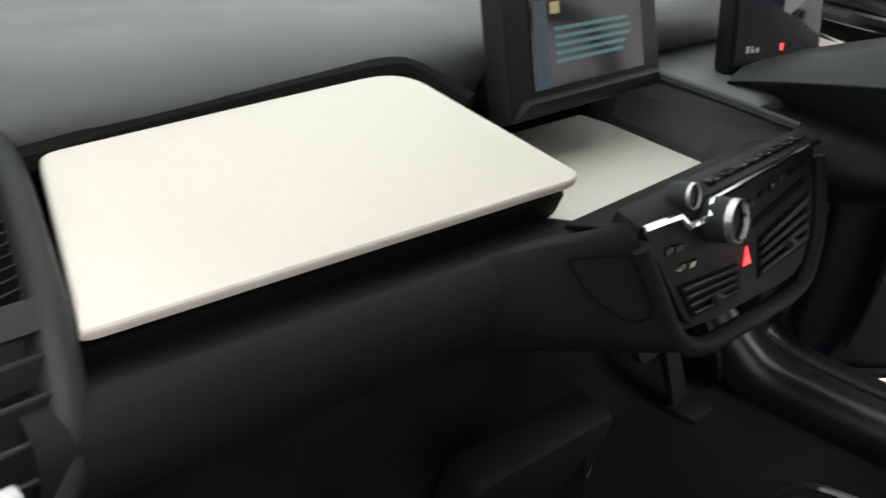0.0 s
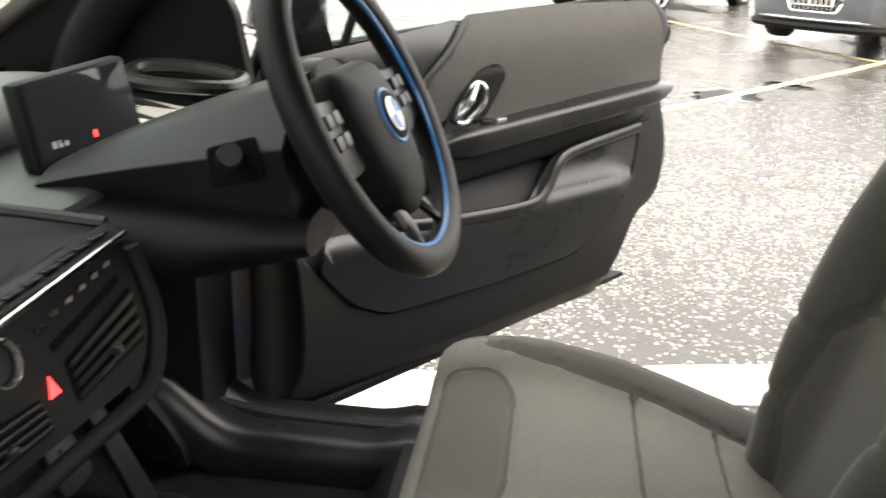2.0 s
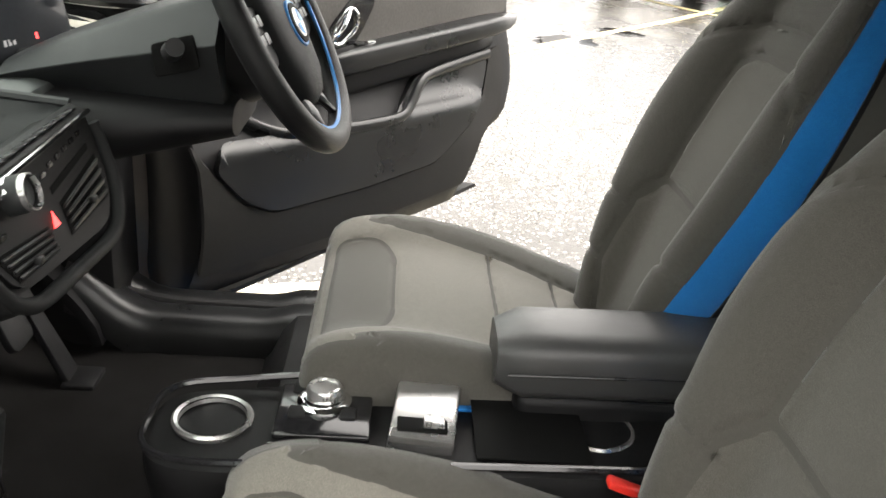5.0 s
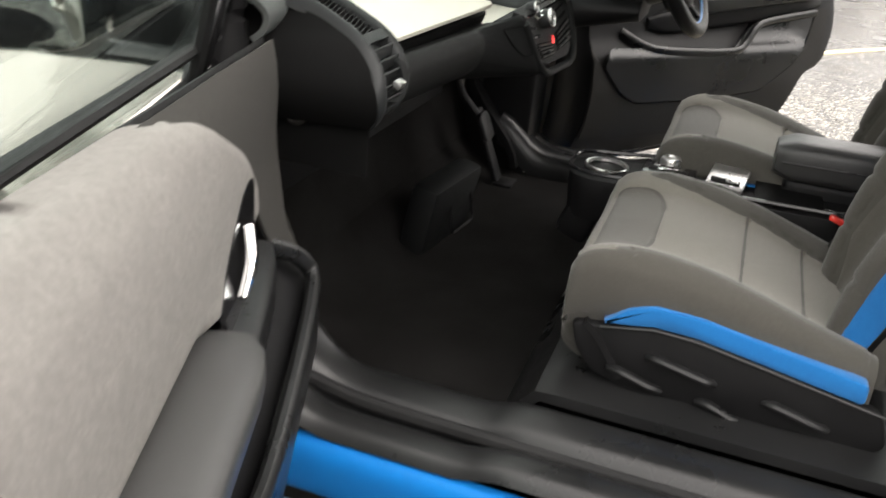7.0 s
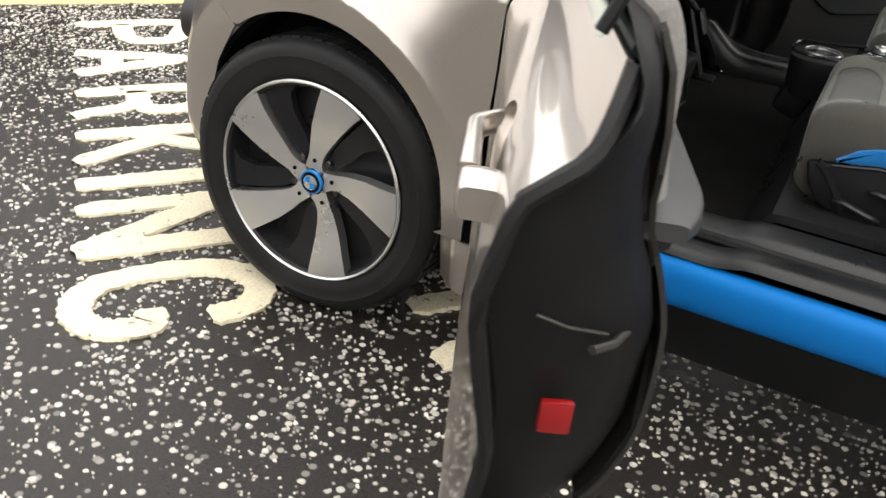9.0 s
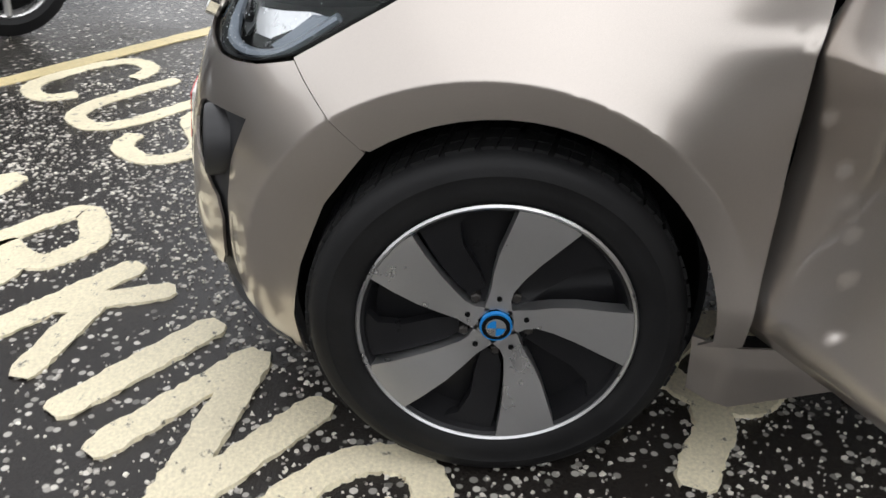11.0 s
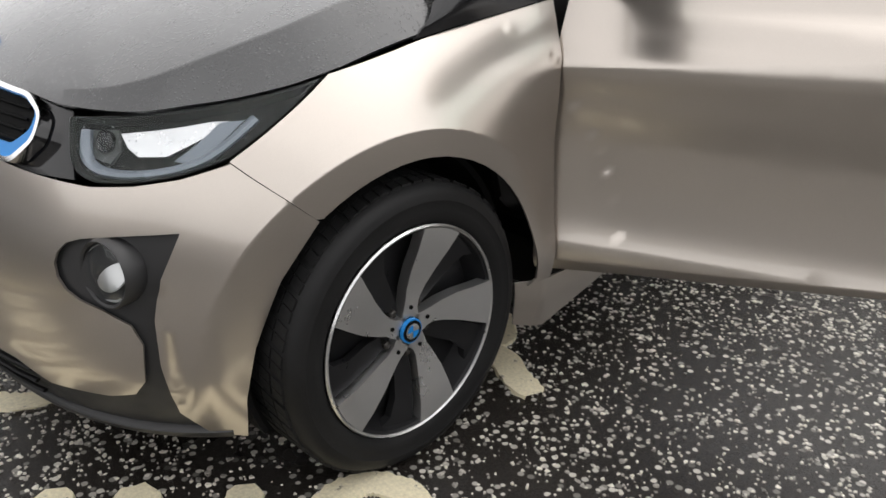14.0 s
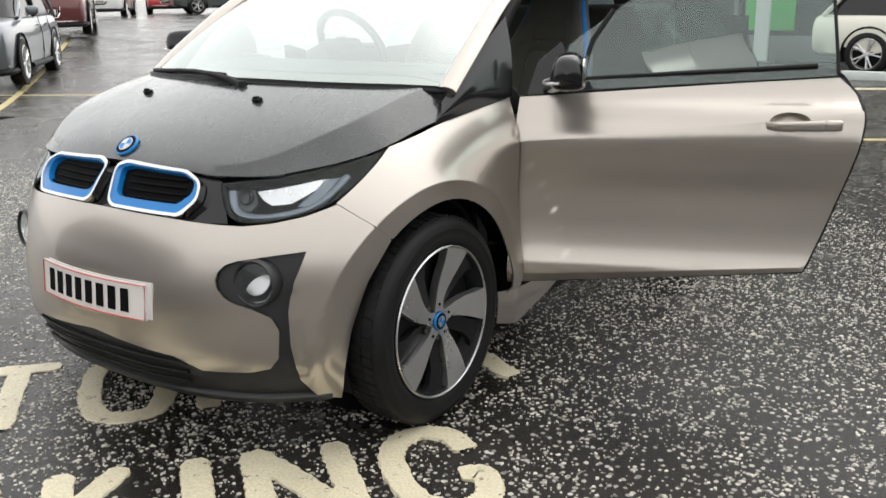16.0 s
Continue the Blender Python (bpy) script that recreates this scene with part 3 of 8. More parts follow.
def chippings(name, count, x0, x1, y0, y1, small, big):
    """Crushed pale stones bedded in the asphalt: flat, angular and all different."""
    rng = np.random.default_rng(7)
    n, k = count, 5
    cx, cy = rng.uniform(x0, x1, n), rng.uniform(y0, y1, n)
    thin = np.array([noise.noise((a * 0.9, b * 0.9, 3.0)) for a, b in zip(cx, cy)])
    edge = np.minimum.reduce([cx - x0, x1 - cx, cy - y0, y1 - cy])
    fine = np.array([noise.noise((a * 5.0, b * 5.0, 9.0)) for a, b in zip(cx, cy)])
    keep = rng.uniform(-0.8, 0.6, n) < thin + 0.9 * fine + 0.10 - 0.9 * np.clip(1 - edge / 1.3, 0, 1)
    cx, cy = cx[keep], cy[keep]
    n = len(cx)
    size, turn = rng.uniform(small, big, n) * rng.choice([0.5, 0.7, 1, 1.25], n), rng.uniform(0, 6.3, n)
    ang = turn[:, None] + np.arange(k) * 2 * np.pi / k + rng.uniform(-0.35, 0.35, (n, k))
    rad = size[:, None] * rng.uniform(0.55, 1.25, (n, k))
    gz = np.array([ground_z(a, b) for a, b in zip(cx, cy)])
    low = np.stack([cx[:, None] + rad * np.cos(ang), cy[:, None] + rad * np.sin(ang), np.repeat(gz[:, None] - 0.001, k, 1)], -1)
    top = np.stack([cx[:, None] + 0.72 * rad * np.cos(ang), cy[:, None] + 0.72 * rad * np.sin(ang), gz[:, None] + rng.uniform(0.0015, 0.0042, (n, 1)) + rng.uniform(-0.0008, 0.0008, (n, k))], -1)
    verts = np.concatenate([low, top], 1).reshape(-1, 3)
    faces = []
    for i in range(n):
        b = i * 2 * k
        faces.append([b + k + j for j in range(k)])
        faces += [[b + j, b + (j + 1) % k, b + k + (j + 1) % k, b + k + j] for j in range(k)]
    me = bpy.data.meshes.new(name)
    me.from_pydata(verts.tolist(), [], faces)
    me.materials.append(CHIPS)
    tagged(new(name, me), "pale angular stone chippings bedded in wet asphalt", "chippings", kind="stuff")


chippings("chippings", 150000, -4.6, 2.0, -4.0, 4.2, 0.0036, 0.0080)
chippings("chippings", 60000, 1.4, 5.6, -4.6, 0.8, 0.0036, 0.0080)


def puddle(x, y, long, wide, turn):
    """Standing water: a thin flat film with a wandering edge."""
    bm = bmesh.new()
    rows = []
    for f in (0.0, 0.5, 0.8, 0.93, 1.0):
        ring = []
        for k in range(96):
            a = 2 * math.pi * k / 96
            r = f * (0.85 + 0.5 * noise.noise((math.cos(a) * 1.3 + x, math.sin(a) * 1.3, y)) + 0.22 * noise.noise((math.cos(a) * 4 + x, math.sin(a) * 4, y)) + 0.06 * noise.noise((math.cos(a) * 12 + x, math.sin(a) * 12, y)))
            p = Matrix.Rotation(turn, 3, "Z") @ Vector((long * r * math.cos(a), wide * r * math.sin(a), 0))
            ring.append(bm.verts.new((x + p.x, y + p.y, ground_z(x, y) + 0.004 - 0.003 * step(0.85, 1.0, f))))
        rows.append(ring)
    for a, b in zip(rows, rows[1:]):
        for k in range(96):
            bm.faces.new((a[k - 1], a[k], b[k], b[k - 1]))
    bmesh.ops.remove_doubles(bm, verts=bm.verts[:], dist=1e-4)
    bmesh.ops.recalc_face_normals(bm, faces=bm.faces[:])
    tagged(part("puddle", bm, WATER), "shallow rain puddle on the asphalt", "puddle", kind="structure")


WATER = surface("still_rain_water", (0.012, 0.011, 0.010), 0.04, 0, 40, 0.1, 3, 0.1, 0.03, 0.001, 0.0, 0.02)
puddle(7.55, -2.66, 0.55, 0.36, -0.25)
puddle(8.30, -3.35, 0.30, 0.24, -0.4)


# ---- the electric car: outer body ----
# Lengths along y forward from the front axle, x to the car's right, z up.
def spline(xs, ys):
    """A smooth curve through a few design points, held level past its ends."""
    n = len(xs)
    h = [xs[i + 1] - xs[i] for i in range(n - 1)]
    s = [(ys[i + 1] - ys[i]) / h[i] for i in range(n - 1)]
    m = [s[0]] + [0 if s[i - 1] * s[i] <= 0 else 2 * s[i - 1] * s[i] / (s[i - 1] + s[i]) for i in range(1, n - 1)] + [s[-1]]

    def at(x):
        x = min(max(x, xs[0]), xs[-1])
        i = max(k for k in range(n - 1) if xs[k] <= x or k == 0)
        t = (x - xs[i]) / h[i]
        return (ys[i] * (1 + 2 * t) + h[i] * m[i] * t) * (1 - t) ** 2 + (ys[i + 1] * (3 - 2 * t) + h[i] * m[i + 1] * (t - 1)) * t * t
    return at


def eased(xs, ys, width):
    """The same curve with its bends spread over a width, so that reflections run smoothly across it."""
    f = spline(xs, ys)
    n = int((xs[-1] - xs[0]) / (width * 0.6)) + 1
    at = [xs[0] + (xs[-1] - xs[0]) * i / n for i in range(n + 1)]
    return spline(at, [sum(f(x + width * k / 4) * (5 - abs(k)) for k in range(-4, 5)) / 25 for x in at])


half_door = eased([.2, .34, .42, .47, .52, .60, .68, .80, .87, .95, 1.01, 1.1], [.80, .872, .887, .873, .862, .852, .849, .866, .873, .838, .810, .775], 0.018)
shoulder = eased([.80, .87, .935, .965, .984, .996, 1.01, 1.03], [0, .005, .019, .026, .027, .014, .002, 0], 0.016)
half_nose = eased([.15, .22, .35, .5, .62, .72, .80, .86, .92, .98, 1.1], [.82, .845, .865, .872, .873, .863, .845, .820, .786, .743, .66], 0.04)
reach = spline([.15, .22, .30, .38, .47, .56, .65, .74, .80, .86, .92, 1.0], [.60, .655, .695, .708, .702, .688, .663, .628, .596, .556, .50, .42])
Y0, POW, STRETCH = -.10, 2.6, .87
LIP = .455


def body(q, z):
    """The left flank and nose of the car: q runs forward along the flank and round the nose, z is the height."""
    if q <= Y0:
        b = step(-.62, -.12, q)
        lift = .07 * step(.66, .98, z) * step(.14, -.55, q)
        w = half_door(z) * (1 - b) + half_nose(z - lift) * b + shoulder(z) * step(-.62, -1.35, q)
        x, y = -w, q
    else:
        a = (q - Y0) / STRETCH
        c, s = math.cos(a), math.sin(a)
        lift = .07 * step(.66, .98, z) * step(.14, -.55, q)
        w, r = half_nose(z - lift), reach(z) - Y0
        k = ((abs(c) / w) ** POW + (abs(s) / r) ** POW) ** (-1 / POW)
        x, y = -k * c, Y0 + k * s
    x += .024 * min(1, max(0, -q - .62))
    if -1.62 < q < -.455:
        d = z - (.862 + .102 * (-q - .482))
        x -= .006 * max(0, 1 + d / .07 if d < 0 else 1 - d / .05) * step(-.462, -.50, q)
        x += .55 * max(0, .388 + .074 * (-q - .5) - z)
    e = math.hypot((y - .02) / .385, (z - .355) / .385) * .385 if z > .355 else abs(y - .02)
    if y < .5 and e < .70 and q < .62:
        bump = (.026 * math.exp(-(e - LIP) / .10) if e > LIP else .026 - .024 * (LIP - e) / .067) * step(.70, .50, e)
        soft = .013 * math.exp(-((e - LIP) / .15) ** 2)
        sharp = step(-.44, -.22, y)
        fade = 1 if z > .355 else step(.2, .355, z)
        x -= (bump * sharp + soft * (1 - sharp)) * fade * step(.62, .42, q)
    return x, y, z


QMID = Y0 + STRETCH * math.pi / 2


CAR = tagged(empty("electric_car"), "champagne electric hatchback with black bonnet, blue trim, doors open", "car")


def lip_line(radius):
    """The crease that runs round the wheel arch, as a line on the flank."""
    out = []
    for k in range(0, 61):
        a = radians(20 + 140 * k / 60)
        y, z = .02 + radius * math.cos(a), .355 + radius * math.sin(a)
        lo, hi = -.8, 1.0
        for _ in range(30):
            mid = (lo + hi) / 2
            if body(mid, z)[1] < y:
                lo = mid
            else:
                hi = mid
        out.append((lo, z))
    return out


ARCH = [(0.375 * math.cos(radians(a)), 0.36 + 0.388 * math.sin(radians(a))) for a in range(54, 181, 6)]
ARCH_FRONT = [(0.401, 0.19), (0.392, 0.30), (0.362, 0.42), (0.305, 0.56)]


def both(name, outline, material, label="", surf=body, **kw):
    """The same panel on the car's left and right."""
    for mirror in (False, True):
        bm = bmesh.new()
        panel(bm, outline, surf, mirror=mirror, **kw)
        part(name, bm, material, CAR, label)


def whole(name, outline, material, label="", surf=body, parent=None, **kw):
    """A panel that runs across the middle of the car, drawn as its left half."""
    bm = bmesh.new()
    for mirror in (False, True):
        panel(bm, outline, surf, mirror=mirror, **kw)
    mid = [f for f in bm.faces if all(abs(v.co.x) < 2e-4 for v in f.verts)]
    bmesh.ops.delete(bm, geom=mid, context="FACES_ONLY")
    bmesh.ops.remove_doubles(bm, verts=bm.verts[:], dist=4e-4)
    return part(name, bm, material, parent or CAR, label)


HOOD_LINE = [(-0.483, 1.012), (-0.29, 0.990), (-0.06, 0.960), (0.165, 0.928)]
fender = [(-0.352, 0.345), (-0.425, 0.352), (-0.440, 0.60), (-0.447, 0.86)] + HOOD_LINE + [(0.28, 0.862), (0.388, 0.797), (0.325, 0.748), (0.236, 0.676)] + [p for p in ARCH if p[1] > 0.345]
both("front_wing", fender, PAINT, res=0.017, creases=[lip_line(LIP - 0.004), lip_line(LIP + 0.004)])
both("sill_end", [(-0.352, 0.338), (-0.425, 0.346), (-0.66, 0.345), (-0.83, 0.337), (-0.65, 0.268), (-0.43, 0.205), (-0.36, 0.215)], PAINT, res=0.03, surf=lambda q, z: (-(0.880 - 0.16 * max(0, 0.30 - z) - 0.05 * step(-0.42, -0.34, q)), q, z))

bumper = [(QMID, 0.378), (0.90, 0.350), (0.81, 0.313), (0.66, 0.316), (0.605, 0.328), (0.58, 0.362), (0.573, 0.445), (0.592, 0.486), (0.645, 0.512),
          (0.695, 0.528), (0.722, 0.543), (0.741, 0.566), (0.747, 0.592), (0.738, 0.616), (0.716, 0.636), (0.68, 0.648), (0.60, 0.660), (0.487, 0.673), (0.528, 0.585), (0.545, 0.50), (0.545, 0.40), (0.528, 0.285), (0.475, 0.215)]
bumper += ARCH_FRONT + [(0.229, 0.670), (0.320, 0.742), (0.386, 0.793), (0.48, 0.766), (0.57, 0.750), (0.66, 0.742), (0.75, 0.744), (0.95, 0.752), (QMID, 0.755)]
front_bumper = whole("front_bumper", bumper, PAINT, res=0.018, creases=[lip_line(LIP - 0.004), lip_line(LIP + 0.004)])
lower = [(QMID, 0.215), (0.80, 0.212), (0.60, 0.20), (0.43, 0.185), (0.50, 0.26), (0.52, 0.40), (0.515, 0.50), (0.50, 0.585), (0.465, 0.682), (0.60, 0.676), (0.715, 0.655),
         (0.765, 0.60), (0.755, 0.545), (0.71, 0.505), (0.66, 0.488), (0.615, 0.47), (0.60, 0.43), (0.605, 0.37), (0.63, 0.345), (0.80, 0.335), (0.89, 0.375), (QMID, 0.40)]
whole("lower_grille", lower, BUMPER_PLASTIC, "black plastic lower grille and lamp surround", parent=front_bumper, res=0.03, proud=-0.014)
bm = bmesh.new()


def lip_skin(u, v):
    x, y, z = body(0.43 + (2 * QMID - 0.86) * u, 0.228 - 0.056 * v)
    k = 1.004 - 0.045 * step(0.55, 1.0, v) - 0.03 * step(0.2, 0.0, v)
    return x * k, y * k, z


sheet(bm, lip_skin, 72, 8, 0.006)
part("splitter", bm, BUMPER_PLASTIC, front_bumper, "black plastic lip")
for k in range(3):
    bm = bmesh.new()
    z = 0.262 + 0.034 * k
    pts = [body(QMID - 0.40 + 0.80 * i / 30, z) for i in range(31)]
    tube(bm, [(x, y - 0.006, zz) for x, y, zz in pts], 0.007, 6, flat=0.6)
    part("grille_bar", bm, PLASTIC, front_bumper)


def nose_point(q, z, out=0.0, side=-1):
    """A point on the nose, moved out along the surface, and the outward direction."""
    a = Vector(body(q, z))
    n = (Vector(body(q + 2e-3, z)) - Vector(body(q - 2e-3, z))).cross(Vector(body(q, z + 2e-3)) - Vector(body(q, z - 2e-3))).normalized()
    if n.dot(a - Vector((0, -1, 0.55))) < 0:
        n = -n
    a += n * out
    return (a, n) if side < 0 else (Vector((-a.x, a.y, a.z)), Vector((-n.x, n.y, n.z)))


for side in (-1, 1):
    p, n = nose_point(0.628, 0.588, -0.012, side)
    aim = (n * 0.5 + Vector((0, 1, 0)) * 0.8).normalized()
    m = Matrix.Translation(p) @ aim.to_track_quat("Z", "Y").to_matrix().to_4x4()
    bm = bmesh.new()
    lathe(bm, [(0.068, -0.03), (0.070, 0.012), (0.066, 0.019), (0.061, 0.016), (0.059, -0.036), (0.0, -0.042)], m, 36)
    fog = part("fog_lamp", bm, BUMPER_PLASTIC, front_bumper, "round clear fog lamp in a black ring")
    bm = bmesh.new()
    lathe(bm, [(0.0585, 0.008), (0.054, -0.008), (0.034, -0.024), (0.0, -0.030)], m, 36)
    part("reflector", bm, LAMP_SILVER, fog)
    # Disc added and tilted up to mirror the sky, brightening the lamp.
    bm = bmesh.new()
    up = Matrix.Translation(p - aim * 0.004) @ (aim + Vector((0, 0, 0.65))).normalized().to_track_quat("Z", "Y").to_matrix().to_4x4()
    lathe(bm, [(0.040, -0.004), (0.040, 0.0), (0.030, 0.004), (0.014, 0.007), (0, 0.008)], up, 28)
    part("sky_glint_disc", bm, SATIN, fog)
    bm = bmesh.new()
    lathe(bm, [(0.060, 0.008), (0.046, 0.016), (0.023, 0.021), (0.0, 0.022)], m, 36)
    part("lens", bm, LENS, fog).visible_shadow = False

# headlamps
lamp = rounded([(0.735, 0.853), (0.712, 0.772), (0.66, 0.750), (0.57, 0.756), (0.48, 0.772), (0.392, 0.801), (0.186, 0.922), (0.30, 0.902), (0.43, 0.884), (0.58, 0.866)], [0.01, 0.03, 0.03, 0.02, 0.03, 0.02, 0.002, 0.05, 0.05, 0.05], 4)


def shrink(poly, k, c=None):
    c = c or (sum(p[0] for p in poly) / len(poly), sum(p[1] for p in poly) / len(poly))
    return [(c[0] + (p[0] - c[0]) * k, c[1] + (p[1] - c[1]) * k) for p in poly]


for mirror in (False, True):
    bm = bmesh.new()
    panel(bm, shrink(lamp, 1.04), body, res=0.025, proud=-0.045, mirror=mirror)
    panel(bm, shrink(lamp, 1.01), body, res=0.025, holes=[shrink(lamp, 0.93)], proud=-0.004, thick=0.034, mirror=mirror)
    head = part("headlamp", bm, INK, CAR, "clear glass headlamp with dark surround and light bar")
    bm = bmesh.new()
    panel(bm, [(0.62, 0.842), (0.50, 0.858), (0.42, 0.871), (0.385, 0.872), (0.425, 0.848), (0.47, 0.828), (0.515, 0.808), (0.575, 0.804), (0.60, 0.818)], body, res=0.02, proud=-0.030, thick=0.01, mirror=mirror)
    part("reflector", bm, LAMP_SILVER, head, "bright white lamp reflector")
    bm = bmesh.new()
    side = 1 if mirror else -1
    bar = [(0.70, 0.838), (0.69, 0.795), (0.655, 0.774), (0.58, 0.771), (0.49, 0.785), (0.42, 0.812), (0.33, 0.872)]
    tube(bm, [nose_point(q, z, -0.020, side)[0] for q, z in [tuple(v) for v in glide(bar, 6)]], 0.0125, 8, flat=0.7)
    part("light_bar", bm, FROSTED, head)
    for q, z in ((0.655, 0.825),):
        bm = bmesh.new()
        p, n = nose_point(q, z, -0.026, side)
        lathe(bm, [(0.020, -0.01), (0.022, 0.002), (0.018, 0.006), (0.012, 0.003), (0.0, 0.006)], Matrix.Translation(p) @ (n + Vector((0, 0.6, 0))).to_track_quat("Z", "Y").to_matrix().to_4x4(), 24)
        part("projector", bm, BLACK_PAINT, head)
    for outline, mat, deep in (([(0.712, 0.842), (0.632, 0.850), (0.622, 0.812), (0.645, 0.788), (0.695, 0.796)], DASH_TOP, -0.036),
                               ([(0.402, 0.868), (0.352, 0.872), (0.420, 0.822), (0.470, 0.797), (0.498, 0.800), (0.455, 0.828)], FROSTED, -0.026)):
        bm = bmesh.new()
        panel(bm, outline, body, res=0.02, proud=deep, thick=0.006, mirror=mirror)
        part("light_guide", bm, mat, head)
    rng = random.Random(31)
    bm = bmesh.new()
    for k in range(90):
        q, z = rng.uniform(0.34, 0.72), rng.uniform(0.755, 0.885)
        if not inside((q, z), shrink(lamp, 0.95)):
            continue
        p, n = nose_point(q, z, 0.0012, side)
        r = rng.uniform(0.0009, 0.0021)
        lathe(bm, [(r, 0), (r * 0.8, r * 0.45), (0, r * 0.7)], Matrix.Translation(p) @ n.to_track_quat("Z", "Y").to_matrix().to_4x4(), 7)
    tagged(part("rain_drops", bm, RAIN, head), kind="stuff")
    bm = bmesh.new()
    panel(bm, shrink(lamp, 0.995), body, res=0.025, proud=0.001, thick=0.003, mirror=mirror)
    part("lens", bm, LENS, head, "wet clear lens").visible_shadow = False

# kidney grille
kidney = rounded([(1.240, 0.868), (1.215, 0.772), (1.185, 0.757), (0.860, 0.754), (0.798, 0.800), (0.790, 0.846), (0.85, 0.872), (1.18, 0.882)], [0.02, 0.015, 0.015, 0.02, 0.018, 0.02, 0.02, 0.02], 4)
whole("nose_panel", [(QMID, 0.88), (0.88, 0.885), (0.74, 0.865), (0.71, 0.75), (0.90, 0.745), (QMID, 0.75)], BLACK_PAINT, "gloss black panel round the grille", res=0.03, proud=-0.012)
for mirror in (False, True):
    bm = bmesh.new()
    panel(bm, kidney, body, res=0.02, holes=[[(1.012 + (p[0] - 1.012) * 0.955, 0.818 + (p[1] - 0.818) * 0.87) for p in kidney]], proud=0.022, thick=0.03, mirror=mirror)
    grille = part("kidney_grille", bm, CHROME, CAR, "kidney-shaped grille with chrome frame and blue band")
    bm = bmesh.new()
    panel(bm, [(1.012 + (p[0] - 1.012) * 0.957, 0.818 + (p[1] - 0.818) * 0.875) for p in kidney], body, res=0.02, holes=[[(1.012 + (p[0] - 1.012) * 0.865, 0.818 + (p[1] - 0.818) * 0.66 + 0.0105) for p in kidney]], proud=0.014, thick=0.02, mirror=mirror)
    part("blue_band", bm, BLUE, grille, "bright blue inner band")
    bm = bmesh.new()
    panel(bm, shrink(kidney, 0.88), body, res=0.03, proud=-0.006, mirror=mirror)
    part("backing", bm, INK, grille)
    for k in range(4):
        z = 0.795 + 0.019 * k
        bm = bmesh.new()
        tube(bm, [nose_point(0.865 + 0.29 * i / 10, z, 0.000, 1 if mirror else -1)[0] for i in range(11)], 0.0035, 6)
        part("slat", bm, INK, grille)


def badge(m, r, parent):
    """A round badge drawn as plain shapes: blue ring, silver rim, pale and blue quarters."""
    bm = bmesh.new()
    lathe(bm, [(r, -0.004), (r, 0.002), (r * 0.97, 0.004), (0, 0.004)], m, 36)
    b = part("badge", bm, BLUE, parent, "round blue and silver badge")
    bm = bmesh.new()
    lathe(bm, [(r * 0.86, 0.003), (r * 0.86, 0.0055), (r * 0.60, 0.006), (0, 0.006)], m, 36)
    part("dark_ring", bm, INK, b)
    bm = bmesh.new()
    lathe(bm, [(r * 0.62, 0.005), (r * 0.62, 0.0068), (r * 0.56, 0.0072), (0, 0.0072)], m, 36)
    part("disc", bm, SILVER, b)
    for k in (0, 2):
        bm = bmesh.new()
        c = bm.verts.new(m @ Vector((0, 0, 0.008)))
        arc = [bm.verts.new(m @ Vector((r * 0.55 * math.cos(a), r * 0.55 * math.sin(a), 0.008))) for a in [math.pi / 2 * (k + i / 8) for i in range(9)]]
        for i in range(8):
            bm.faces.new((c, arc[i], arc[i + 1]))
        part("quarter", bm, BLUE, b)
    return b


# bonnet
crown = spline([-0.3, -0.1, 0.0, 0.1, 0.2, 0.3, 0.4, 0.48, 0.53, 0.57], [1.165, 1.132, 1.112, 1.088, 1.058, 1.023, 0.983, 0.941, 0.905, 0.868])


side_x = spline([-0.16, 0.0, 0.13, 0.235, 0.34, 0.445, 0.508, 0.55], [0.772, 0.762, 0.752, 0.722, 0.664, 0.570, 0.436, 0.20])


def bonnet(x, y):
    """A broad flat crown that folds down sharply to a narrow side face."""
    e = side_x(y)
    soft = 0.26 - 0.13 * (0.55 + 0.45 * step(0.50, 0.24, y)) * step(0.58, 0.50, y)
    fold = e - (0.062 + 0.023 * step(0.50, 0.0, y))
    t = min(1.15, max(0.0, (abs(x) - fold) / (e - fold)))
    return x, y, crown(y) - soft * x * x - (0.26 - soft) * e * e * t


FOLD = [[(d - side_x(0.50 - 0.02 * k) + 0.062 + 0.023 * step(0.50, 0.0, 0.50 - 0.02 * k), 0.50 - 0.02 * k) for k in range(34)] for d in (-0.003, 0.003)]
bonnet_edge = [tuple(v[:2]) for v in glide([(0, 0.548, 0), (-0.15, 0.545, 0), (-0.30, 0.532, 0), (-0.436, 0.508, 0), (-0.57, 0.445, 0), (-0.664, 0.340, 0), (-0.722, 0.235, 0), (-0.752, 0.13, 0), (-0.762, 0.0, 0), (-0.772, -0.16, 0)], 5)]
bonnet_edge += [(-0.74, -0.185), (-0.60, -0.068), (-0.40, 0.026), (-0.20, 0.074), (0, 0.090)]
hood = whole("bonnet", bonnet_edge, HOOD_BLACK, "wet gloss black bonnet with water drops", surf=bonnet, res=0.028, thick=0.012, core=(0, 0, 0.5), creases=FOLD)
m = Matrix.Translation(Vector(bonnet(0, 0.505)) + Vector((0, 0.004, 0.004))) @ Vector((0, 0.62, 0.78)).to_track_quat("Z", "Y").to_matrix().to_4x4()
badge(m, 0.041, hood)
for x in (-0.277, 0.277):
    bm = bmesh.new()
    p = Vector(bonnet(x, 0.205))
    box(bm, p + Vector((0, 0, 0.005)), (0.034, 0.022, 0.014), 0.005, 2, (-18, 0, 0))
    box(bm, p + Vector((0, 0.004, 0.013)), (0.022, 0.012, 0.008), 0.003, 2, (-18, 0, 0))
    part("washer_jet", bm, PLASTIC, hood)

